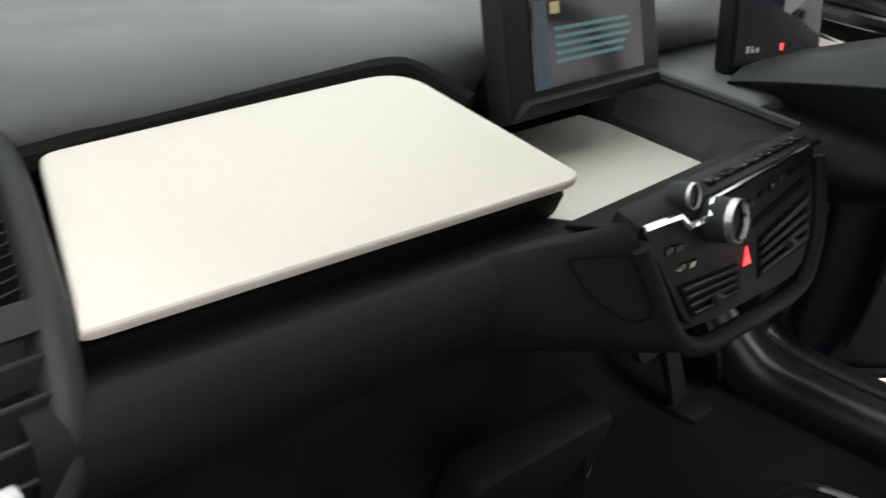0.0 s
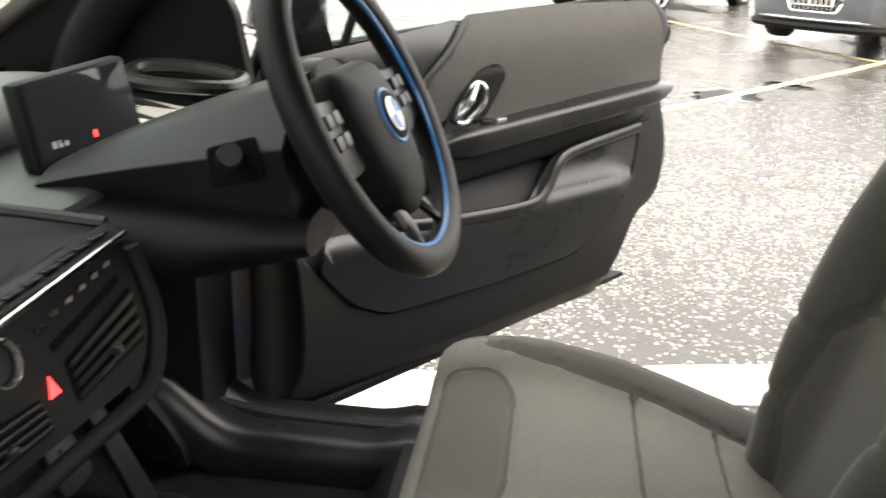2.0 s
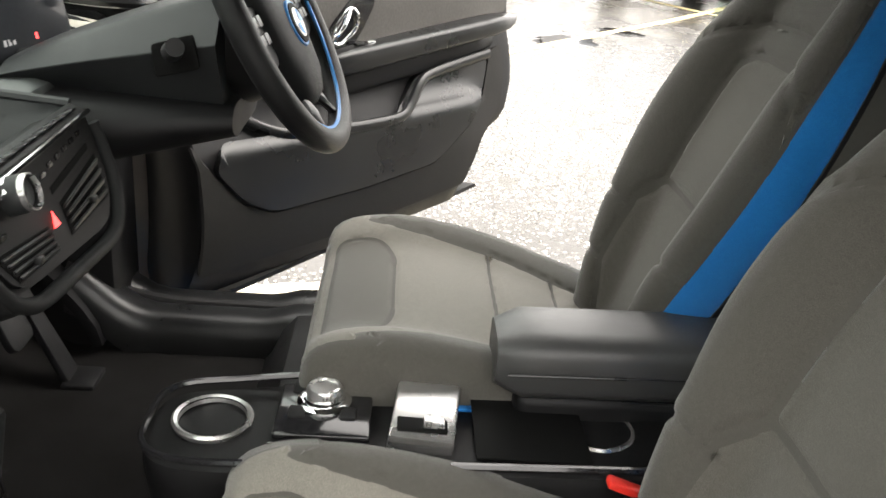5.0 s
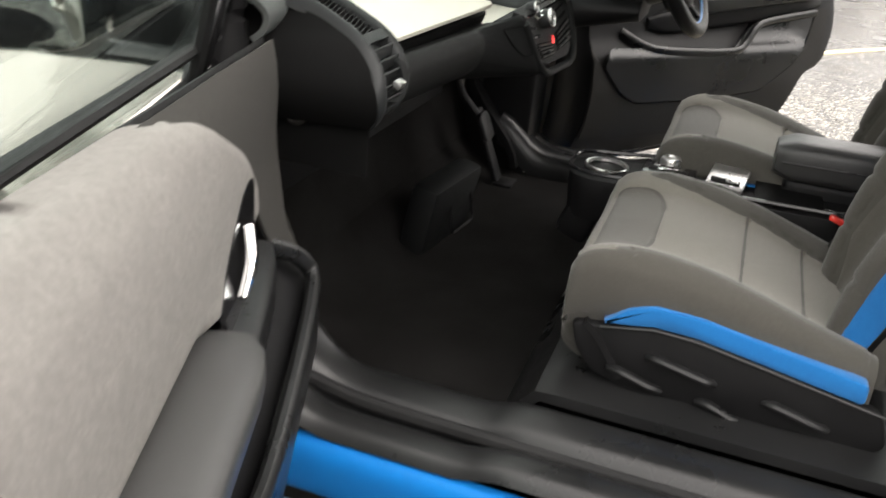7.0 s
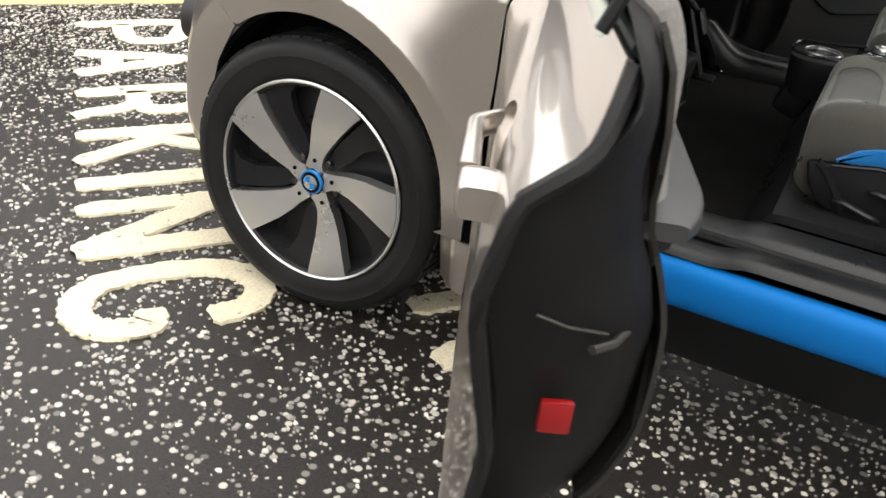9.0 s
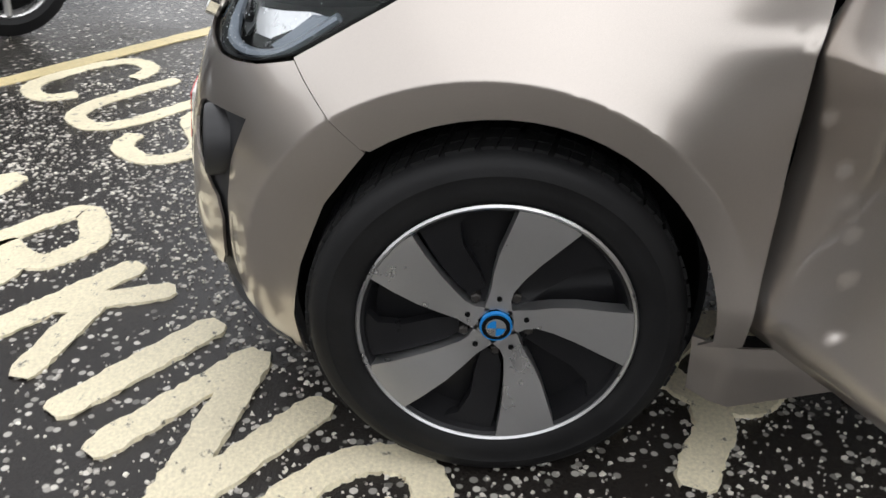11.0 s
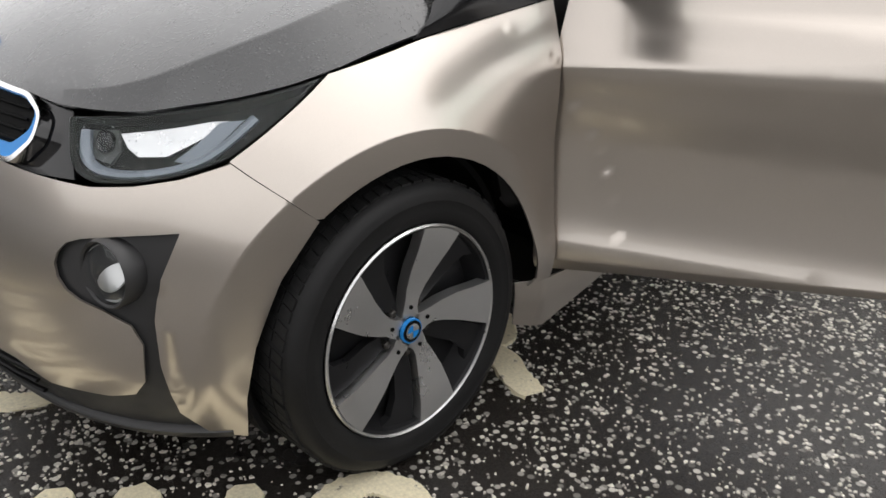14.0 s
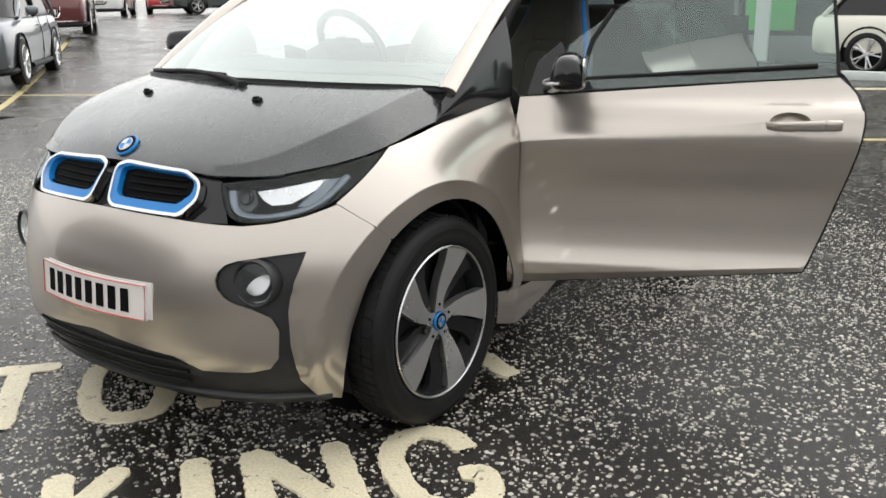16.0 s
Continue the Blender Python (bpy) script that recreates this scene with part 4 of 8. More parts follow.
# windscreen, pillars and roof
base_x = [-0.74, -0.6, -0.4, -0.2, 0, 0.2, 0.4, 0.6, 0.74]
base_y = spline(base_x, [-0.20, -0.075, 0.02, 0.068, 0.085, 0.068, 0.02, -0.075, -0.20])
base_z = spline(base_x, [1.072, 1.085, 1.092, 1.098, 1.100, 1.098, 1.092, 1.085, 1.072])


def screen(u, v):
    x0 = -0.735 + 1.47 * u
    a = Vector((x0, base_y(x0), base_z(x0)))
    s = 2 * u - 1
    b = Vector((0.60 * s, -0.80 - 0.10 * s * s, 1.515 - 0.055 * s * s))
    p = a.lerp(b, v)
    return p + Vector((0, 0.25, 0.42)).normalized() * 0.06 * math.sin(math.pi * v) * (1 - 0.5 * s * s)


bm = bmesh.new()
sheet(bm, screen, 24, 16)
part("windscreen", bm, SCREEN_GLASS, CAR, "clear curved windscreen speckled with rain").visible_shadow = False
bm = bmesh.new()
tube(bm, [Vector(screen(u / 30, -0.015)) + Vector((0, 0.006, -0.006)) for u in range(31)], 0.008, 8)
part("cowl", bm, PLASTIC, CAR)
bm = bmesh.new()
sheet(bm, lambda u, v: Vector(bonnet(-0.745 + 1.49 * u, base_y(-0.745 + 1.49 * u) + 0.012)).lerp(Vector(screen(u, 0.0)) + Vector((0, 0.004, 0.002)), v) - Vector((0, 0, 0.004 * (1 - v))), 30, 3, 0.006)
part("scuttle", bm, PLASTIC, CAR, "black scuttle under the windscreen")
PILLAR = [(-0.742, -0.185, 1.058), (-0.728, -0.36, 1.185), (-0.695, -0.60, 1.335), (-0.650, -0.86, 1.452), (-0.615, -1.15, 1.525), (-0.600, -1.6, 1.548), (-0.60, -2.1, 1.525), (-0.61, -2.6, 1.46)]
for s in (1, -1):
    bm = bmesh.new()
    path = glide([(x * s, y, z) for x, y, z in PILLAR], 6)
    tube(bm, path, [0.038 - 0.004 * min(1, i / 10) for i in range(len(path))], 12, flat=0.62)
    part("roof_pillar", bm, PAINT, CAR)
    bm = bmesh.new()
    low, top_line = glide([(-0.768, -0.075, 0.966), (-0.782, -0.20, 0.984), (-0.796, -0.34, 1.000), (-0.812, -0.484, 1.018)], 6), glide([(-0.748, -0.150, 1.030), (-0.752, -0.26, 1.110), (-0.748, -0.40, 1.195), (-0.738, -0.56, 1.285)], 6)
    sheet(bm, lambda u, v: (lambda p: (s * (p.x - 0.012 * math.sin(math.pi * v)), p.y, p.z))(low[round(u * 18)].lerp(top_line[round(u * 18)], v)), 18, 8, 0.012, s < 0)
    part("cowl_side", bm, BLACK_PAINT, CAR, "gloss black triangular pillar panel")
    bm = bmesh.new()
    tube(bm, glide([(-0.70 * s, -0.46, 0.62), (-0.715 * s, -0.47, 0.95), (-0.708 * s, -0.475, 1.12), (-0.680 * s, -0.65, 1.30), (-0.63 * s, -0.90, 1.425), (-0.59 * s, -1.22, 1.49), (-0.58 * s, -1.7, 1.50)], 6), 0.040, 10)
    part("inner_pillar", bm, PLASTIC, CAR, "black plastic inner pillar with rubber seal")


def roof(u, v):
    s = 2 * u - 1
    y = -0.82 - 1.85 * v
    return 0.61 * s, y - 0.08 * s * s * (1 - v), 1.515 + 0.055 * math.sin(math.pi * min(1, v * 1.1 + 0.1)) - 0.055 * s * s - 0.10 * step(0.6, 1, v)


bm = bmesh.new()
sheet(bm, roof, 16, 24, 0.04)
part("roof", bm, BLACK_PAINT, CAR)

# rear part of the body
REAR_ARCH = [(-2.57 + 0.385 * math.cos(radians(a)), 0.36 + 0.388 * math.sin(radians(a))) for a in range(0, 181, 9)]
both("rear_door", [(-1.74, 1.085), (-1.735, 0.78), (-1.70, 0.37), (-2.10, 0.37), (-2.19, 0.45), (-2.20, 0.75), (-2.32, 1.10)], PAINT, res=0.05)
both("rear_quarter", [(-2.325, 1.10), (-2.205, 0.75), (-2.188, 0.42)] + REAR_ARCH[::-1][3:] + [(-2.185, 0.30), (-2.96, 0.25), (-3.18, 0.25), (-3.24, 0.6), (-3.20, 1.10)], PAINT, res=0.05)


def tail(u, v):
    s = 2 * u - 1
    z = 0.25 + 0.95 * v
    w = half_door(min(z, 1.08))
    return w * s, -3.205 - 0.10 * (1 - s * s) - 0.03 * math.sin(math.pi * v), z


bm = bmesh.new()
sheet(bm, tail, 16, 14, 0.02)
part("tailgate", bm, BLACK_PAINT, CAR)
for s in (1, -1):
    bm = bmesh.new()
    slab(bm, [(-0.775 * s, -1.75, 1.088), (-0.775 * s, -2.4, 1.11), (-0.755 * s, -2.95, 1.12), (-0.62 * s, -2.55, 1.44), (-0.61 * s, -2.1, 1.50), (-0.62 * s, -1.75, 1.52)], 0.006 * s)
    part("rear_side_glass", bm, GLASS, CAR).visible_shadow = False
bm = bmesh.new()
slab(bm, [(-0.72, -3.18, 1.10), (0.72, -3.18, 1.10), (0.58, -2.66, 1.46), (-0.58, -2.66, 1.46)], 0.006)
part("rear_glass", bm, TINTED, CAR).visible_shadow = False
bm = bmesh.new()
box(bm, (0, -1.35, 0.27), (1.52, 1.55, 0.16), 0.04)
part("underbody", bm, PLASTIC, CAR)
bm = bmesh.new()
box(bm, (0, 0.25, 0.30), (1.05, 0.5, 0.14), 0.04)
part("front_undertray", bm, PLASTIC, CAR)
bm = bmesh.new()
box(bm, (0, -2.85, 0.33), (1.2, 0.5, 0.14), 0.04)
part("rear_undertray", bm, PLASTIC, CAR)
bm = bmesh.new()
box(bm, (0, -0.10, 0.62), (1.15, 0.62, 0.52), 0.05)
part("front_bulkhead", bm, PLASTIC, CAR)

# wiper: one arm parked low along the foot of the screen
def at_screen(u, v, lift):
    return Vector(screen(u, v)) + Vector((0, 0.4, 0.9)) * lift


bm = bmesh.new()
tube(bm, [at_screen(0.50 + 0.42 * i / 16, 0.004 + 0.010 * math.sin(math.pi * i / 16), 0.008) for i in range(17)], 0.0065, 6, flat=1.3)
wiper = part("wiper", bm, PLASTIC, CAR, "black windscreen wiper parked low on the screen")
bm = bmesh.new()
tube(bm, [at_screen(u, v, h) for u, v, h in ((0.42, -0.05, 0.012), (0.46, -0.03, 0.018), (0.54, -0.004, 0.016), (0.62, 0.008, 0.014), (0.72, 0.014, 0.012))], [0.013, 0.011, 0.009, 0.008, 0.006], 8)
part("wiper_arm", bm, PLASTIC, wiper)
bm = bmesh.new()
lathe(bm, [(0.016, -0.02), (0.016, 0.012), (0.012, 0.018), (0, 0.018)], Matrix.Translation(at_screen(0.42, -0.05, 0.01)), 16)
part("wiper_cap", bm, PLASTIC, wiper)

# show plate on the bumper, lettering as bars


def plate_at(u, v, out=0.0):
    """The plate follows the curve of the nose."""
    x = -0.262 + 0.524 * u
    return x, 0.724 + out - 0.36 * x * x - 0.012 * v, 0.450 + 0.111 * v


bm = bmesh.new()
sheet(bm, lambda u, v: plate_at(u, v), 12, 2, 0.006, True)
plate = part("show_plate", bm, WHITE_PLASTIC, CAR, "white show plate with dark lettering and thin red border")
bm = bmesh.new()
sheet(bm, lambda u, v: Vector(plate_at(-0.035 + 0.99 * u, 0.04 + v, -0.007)), 12, 2, 0.004, True)
part("rear_plate", bm, WHITE_PLASTIC, plate, "second white plate showing behind")
bm = bmesh.new()
rim = [plate_at(i / 12, 0.03, 0.003) for i in range(13)] + [plate_at(1 - i / 12, 0.97, 0.003) for i in range(13)]
tube(bm, rim, 0.0016, 5, closed=True)
part("border", bm, RED_PLASTIC, plate)
for k in range(8):
    bm = bmesh.new()
    u0 = 0.085 + 0.104 * k
    sheet(bm, lambda u, v: plate_at(1 - (u0 + 0.062 * u), 0.18 + 0.64 * v, 0.0025), 2, 1, 0.002)
    part("letter_bar", bm, INK, plate)


# ---- wheels ----
def wheel(x, y, side):
    """A tall, narrow wheel with five broad bright blades on a black ground."""
    m = Matrix.Translation((x, y, 0.343)) @ Matrix.Rotation(radians(90 * side), 4, "Y")
    bm = bmesh.new()
    lathe(bm, [(0.225, -0.12), (0.232, -0.02), (0.244, -0.004), (0.250, 0.006), (0.246, 0.010), (0.238, 0.004), (0.232, -0.02), (0.220, -0.05), (0.10, -0.055), (0.05, -0.03), (0, -0.028)], m, 72)
    w = part("wheel", bm, INSERT_BLACK, CAR, "five-blade alloy wheel with black inserts")
    bm = bmesh.new()
    lathe(bm, [(0.250, 0.004), (0.2525, 0.010), (0.249, 0.014), (0.2445, 0.011), (0.2435, 0.004)], m, 96, True)
    part("rim", bm, SILVER, w, "bright machined rim edge")
    bm = bmesh.new()
    prof = [(0.246, -0.135), (0.252, -0.15), (0.30, -0.157), (0.328, -0.148), (0.341, -0.128), (0.343, -0.07), (0.341, -0.012), (0.330, 0.006), (0.318, 0.012), (0.305, 0.015), (0.302, 0.0135), (0.285, 0.0145), (0.266, 0.012), (0.256, 0.006), (0.251, 0.002)]
    lathe(bm, prof, m, 96)
    tyre = part("tyre", bm, RUBBER, w, "worn black tyre, damp")
    bm = bmesh.new()
    for k in range(72):
        a = 2 * math.pi * k / 72
        for lane, (h0, h1) in enumerate(((-0.128, -0.094), (-0.088, -0.052), (-0.046, -0.012))):
            sh = 0.025 * (lane - 1) + 0.012 * (k % 2)
            q = [m @ Vector((0.3465 * math.cos(t), 0.3465 * math.sin(t), h)) for t, h in ((a + sh, h0), (a + sh + 0.066, h0), (a + sh + 0.090, h1), (a + sh + 0.024, h1))]
            slab(bm, q, 0.006, lift=(m.to_3x3() @ Vector((math.cos(a + 0.04), math.sin(a + 0.04), 0))).normalized())
    tagged(part("tread", bm, RUBBER, tyre), kind="stuff")
    for k in range(5):
        bm = bmesh.new()
        c = 38 + 72 * k if side < 0 else 180 - (38 + 72 * k)
        flip = 1 if side < 0 else -1
        shape = [(0.242, 13.5), (0.200, 11.5), (0.150, 8.5), (0.105, 5.0), (0.075, 2.5), (0.055, 6.0), (0.036, 36.0), (0.034, -20.0), (0.036, -60.0), (0.055, -38.0), (0.075, -29.0), (0.105, -25.0), (0.150, -20.5), (0.200, -16.0), (0.242, -13.5)]
        rim_arc = [(0.2435, -13.5 + 27.0 * i / 8) for i in range(9)]
        pts = []
        for r, d in shape[:-1] + rim_arc[:-1]:
            a = radians(c + flip * d)
            pts.append(Vector((x + side * (0.012 - 0.022 * step(0.245, 0.07, r)), y + r * math.cos(a), 0.343 + r * math.sin(a))))
        a = bm.faces.new([bm.verts.new(p) for p in pts])
        made = bmesh.ops.extrude_face_region(bm, geom=[a])["geom"]
        for v in made:
            if isinstance(v, bmesh.types.BMVert):
                v.co.x -= side * 0.03
        bmesh.ops.triangulate(bm, faces=[f for f in bm.faces if len(f.verts) > 4])
        bmesh.ops.recalc_face_normals(bm, faces=bm.faces[:])
        part("blade", bm, SILVER, w, "bright turned blade", 25)
        bm = bmesh.new()
        fin = [(0.240, 16.0), (0.200, 14.0), (0.150, 11.0), (0.105, 8.0), (0.070, 10.0), (0.070, 34.0), (0.110, 33.0), (0.170, 30.0), (0.215, 33.0), (0.240, 40.0)]
        ring_out, ring_in = [], []
        for r, d in fin:
            a = radians(c + flip * d)
            slope = 0.004 * (d - 12) / 20
            ring_out.append(Vector((x - side * (0.004 + slope + 0.024 * step(0.245, 0.07, r)), y + r * math.cos(a), 0.343 + r * math.sin(a))))
        slab(bm, ring_out, 0.02, lift=(side, 0, 0))
        bmesh.ops.triangulate(bm, faces=[f for f in bm.faces if len(f.verts) > 4])
        part("insert", bm, INSERT_BLACK, w, "gloss black insert beside the blade", 25)
    for k in range(5):
        bm = bmesh.new()
        a = radians((52 + 72 * k) if side < 0 else 180 - (52 + 72 * k))
        p = Vector((x - side * 0.030, y + 0.062 * math.cos(a), 0.343 + 0.062 * math.sin(a)))
        lathe(bm, [(0.010, -0.01), (0.010, 0.010), (0.007, 0.013), (0, 0.013)], Matrix.Translation(p) @ Matrix.Rotation(radians(90 * side), 4, "Y"), 6)
        part("wheel_bolt", bm, DARK_METAL, w)
    for k in range(5):
        bm = bmesh.new()
        a = radians((22 + 72 * k) if side < 0 else 180 - (22 + 72 * k))
        p = Vector((x - side * 0.010, y + 0.056 * math.cos(a), 0.343 + 0.056 * math.sin(a)))
        lathe(bm, [(0.0050, -0.004), (0.0050, 0.0026), (0.0035, 0.0016), (0, 0.0012)], Matrix.Translation(p) @ Matrix.Rotation(radians(90 * side), 4, "Y"), 14)
        part("bolt_cap", bm, INK, w)
    badge(Matrix.Translation((x - side * 0.006, y, 0.343)) @ Matrix.Rotation(radians(90 * side), 4, "Y"), 0.030, w)
    bm = bmesh.new()
    lathe(bm, [(0.14, -0.085), (0.14, -0.07), (0.08, -0.068), (0.0, -0.066)], m, 40)
    part("brake_disc", bm, RUST, w, "rusty steel brake disc")
    bm = bmesh.new()
    lathe(bm, [(0.375, -0.26), (0.388, -0.26), (0.388, -0.085), (0.375, -0.09)], Matrix.Translation((x, y, 0.37)) @ Matrix.Rotation(radians(90 * side), 4, "Y"), 48, True)
    bmesh.ops.bisect_plane(bm, geom=bm.verts[:] + bm.edges[:] + bm.faces[:], plane_co=(0, 0, 0.20), plane_no=(0, 0, -1), clear_outer=True)
    lathe(bm, [(0.385, -0.262), (0.0, -0.262)], Matrix.Translation((x, y, 0.37)) @ Matrix.Rotation(radians(90 * side), 4, "Y"), 48)
    part("arch_liner", bm, PLASTIC, CAR)


for y in (0.0, -2.57):
    wheel(-0.838, y, -1)
    wheel(0.838, y, 1)


# ---- doors ----
def loft(bm, rings, closed_ends=True):
    """Joins rings of equal count into a skin."""
    rows = [[bm.verts.new(p) for p in r] for r in rings]
    n = len(rows[0])
    faces = []
    for a, b in zip(rows, rows[1:]):
        faces += [bm.faces.new((a[k], a[(k + 1) % n], b[(k + 1) % n], b[k])) for k in range(n)]
    if closed_ends:
        faces += [bm.faces.new(rows[0][::-1]), bm.faces.new(rows[-1])]
    bmesh.ops.recalc_face_normals(bm, faces=faces)
    return bm


def edge_gap(p, poly):
    """How far a point lies from a closed outline."""
    a, b = poly, np.roll(poly, -1, 0)
    ab, ap = b - a, np.asarray(p) - a
    t = np.clip((ap * ab).sum(1) / np.maximum((ab * ab).sum(1), 1e-12), 0, 1)
    return float(np.sqrt(((ap - ab * t[:, None]) ** 2).sum(1).min()))


def stuffed_mesh(outline, surf, core=(0, 0, 0), puff=0.005, roll=0.010, holes=(), res=0.017):
    """One padded piece: swells from its edges, lies on the surface surf(p, q) in metres."""
    rim = np.array([tuple(q[:2]) for q in outline])
    edges = [rim] + [np.array([tuple(q[:2]) for q in h]) for h in holes]
    core = Vector(core)

    def swollen(p, q):
        a = Vector(surf(p, q))
        n = (Vector(surf(p + 2e-3, q)) - Vector(surf(p - 2e-3, q))).cross(Vector(surf(p, q + 2e-3)) - Vector(surf(p, q - 2e-3))).normalized()
        if n.dot(a - core) < 0:
            n = -n
        t = min(1.0, min(edge_gap((p, q), e) for e in edges) / roll)
        return a + n * (puff * math.sqrt(1 - (1 - t) ** 2) - 0.0015)

    lines = []
    for e in edges:
        back, fwd = e - np.roll(e, 1, 0), np.roll(e, -1, 0) - e
        way = back / np.maximum(np.linalg.norm(back, axis=1)[:, None], 1e-9) + fwd / np.maximum(np.linalg.norm(fwd, axis=1)[:, None], 1e-9)
        way /= np.maximum(np.linalg.norm(way, axis=1)[:, None], 1e-9)
        for off in (roll * 0.55, roll * 1.05):
            for s in (1, -1):
                lines.append(divided([tuple(v) for v in e + s * off * np.stack([-way[:, 1], way[:, 0]], 1)], 0.012))
    bm = bmesh.new()
    panel(bm, outline, swollen, res=res, holes=holes, thick=0.012, core=tuple(core), creases=lines)
    return bm


def stuffed(name, outline, surf, material, parent, label="", core=(0, 0, 0), puff=0.005, roll=0.010, holes=(), res=0.017):
    return part(name, stuffed_mesh(outline, surf, core, puff, roll, holes, res), material, parent, label, 70)


HINGE = (-0.83, -0.49, 0.0)
door_inner = spline([0.34, 0.45, 0.55, 0.65, 0.73, 0.755, 0.80, 0.87, 0.92, 0.99, 1.05, 1.09, 1.12], [-0.780, -0.700, -0.658, -0.640, -0.641, -0.668, -0.690, -0.700, -0.708, -0.706, -0.712, -0.733, -0.764])
door_tail = spline([0.34, 0.45, 0.55, 0.65, 0.76, 0.84, 0.90, 0.96, 1.04, 1.09, 1.12], [-0.780, -0.700, -0.662, -0.648, -0.652, -0.672, -0.696, -0.706, -0.712, -0.729, -0.762])
door_rear = spline([0.35, 0.45, 0.60, 0.78, 0.92, 1.00, 1.07], [-1.440, -1.465, -1.520, -1.573, -1.600, -1.594, -1.550])
stepped_rear = spline([0.40, 0.49, 0.640, 0.668, 0.865, 1.05, 1.10], [-1.330, -1.335, -1.372, -1.455, -1.494, -1.508, -1.490])


def trim(y, z):
    """The inner face of the left door as it stands when shut: a bulge below, a pocket behind the rim, a leaning upper face."""
    k = step(-1.28, -1.42, y)
    return door_inner(z) * (1 - k) + door_tail(z) * k, y, z


def door_low(y):
    return 0.352 + 0.095 * (-y - 0.47)


def door_top(y):
    return 1.056 + 0.060 * (-y - 0.51)


def squircle(c, wide, deep, y, power=0.45, n=24):
    """A rounded box section across the y axis."""
    return [(c[0] + wide * math.copysign(abs(math.cos(a)) ** power, math.cos(a)), y, c[1] + deep * math.copysign(abs(math.sin(a)) ** power, math.sin(a))) for a in [2 * math.pi * j / n for j in range(n)]]


def build_door(side, angle, shift=(0, 0, 0), tilt=0.0):
    """A long frameless front door: painted skin, fibre trim, armrest, pocket, glass and mirror. side -1 is the car's left."""

    def hung(name, bm, material, parent, label=""):
        bmesh.ops.translate(bm, verts=bm.verts[:], vec=[-v for v in HINGE])
        if side > 0:
            bmesh.ops.scale(bm, verts=bm.verts[:], vec=(-1, 1, 1))
            lay = bm.verts.layers.float_vector.get("true_normal")
            for v in bm.verts if lay else ():
                v[lay] = (-v[lay].x, v[lay].y, v[lay].z)
            bmesh.ops.reverse_faces(bm, faces=bm.faces[:])
        return part(name, bm, material, parent, label)

    def laid(name, outline, material, label="", proud=0.008, thick=0.012, res=0.028):
        bm = bmesh.new()
        panel(bm, outline, trim, res=res, proud=proud, thick=thick, core=(-1.6, -1.0, 0.7))
        return hung(name, bm, material, door, label)

    skin = [(-0.462, 0.348), (-0.476, 0.60), (-0.484, 0.86), (-0.494, 1.012), (-0.90, 1.040), (-1.30, 1.066), *[tuple(v[:2]) for v in glide([(-1.532, 1.079, 0), (-1.572, 1.042, 0), (-1.600, 0.996, 0), (-1.604, 0.92, 0), (-1.576, 0.78, 0), (-1.522, 0.60, 0), (-1.462, 0.445, 0)], 4)]]
    bm = bmesh.new()
    folds = [[(-0.47 - 0.02 * k, c + rise * (0.02 * k - shift_y) + d) for k in range(56)] for c, rise, shift_y in ((0.862, 0.102, 0.012), (0.388, 0.074, 0.03)) for d in (-0.0035, 0.0035)]
    cup = [(-1.385 + 0.064 * math.cos(2 * math.pi * k / 40), 0.944 + 0.031 * math.sin(2 * math.pi * k / 40)) for k in range(40)]
    panel(bm, skin, body, res=0.022, holes=[cup], thick=0.007, core=(-0.3, -1.0, 0.6), creases=folds)
    door = hung("front_door", bm, PAINT, CAR, "open champagne front door with pale grey fibre trim")
    door.matrix_basis = pose(HINGE[0] * -side + shift[0], HINGE[1] + shift[1], shift[2], tilt, 0, angle * side)

    rings = []
    for i in range(29):
        t = i / 28
        ring = []
        yr = door_rear(0.40 + 0.65 * t) + 0.008 + 0.022 * step(0.70, 0.35, t)
        ys = stepped_rear(0.45 + 0.65 * t)
        tail_end = ((yr + 0.010, 0), (yr + 0.002, 0.06), (yr + 0.012, 0.35), (yr + 0.034, 0.65), (yr + 0.070, 0.87), (yr + 0.115, 0.975), (yr + 0.150, 1)) if side < 0 else ((ys - 0.040, 0), (ys - 0.046, 0.05), (ys - 0.046, 0.35), (ys - 0.036, 0.65), (ys - 0.018, 0.87), (ys - 0.006, 0.975), (ys + 0.012, 1))
        run = [(-1.0 + (tail_end[0][0] + 1.0) * f, 0) for f in (0.52, 0.60, 0.79)]
        for y, k in ((-0.52, 0), (-1.0, 0), *run, *tail_end, (-1.30, 1), (-1.2, 1), (-0.9, 1), (-0.60, 1), (-0.535, 0.97), (-0.52, 0.8)):
            z = door_low(y) + (door_top(y) - door_low(y)) * t + 0.006
            xo, xi = body(max(y, -1.5), z)[0] + 0.007, trim(y, z)[0] - 0.007
            if (y, k) in run[1:]:
                xo += 0.042 * step(0.86, 0.90, z) * step(1.03, 0.99, z)
            ring.append((xo + (xi - xo) * k, y, z - 0.055 * (1 - k) * step(0.78, 1.0, t)))
        rings.append(ring)
    bm = bmesh.new()
    loft(bm, rings)
    hung("door_shell", bm, PLASTIC, door, "black plastic door edge and inner shell")
    def beam_along(name, ys, zs, xs, wide, tall, material, label):
        """A padded bar along the door, from the front to the rear."""
        bm = bmesh.new()
        rings = []
        for i in range(19):
            t = i / 18
            k = (0.45, 0.80, 0.95, 1)[min(i, 18 - i, 3)]
            f = lambda v: v[0] + (v[1] - v[0]) * t
            rings.append(squircle((f(xs), f(zs)), f(wide) * k, f(tall) * k, f(ys)))
        loft(bm, rings)
        return hung(name, bm, material, door, label)

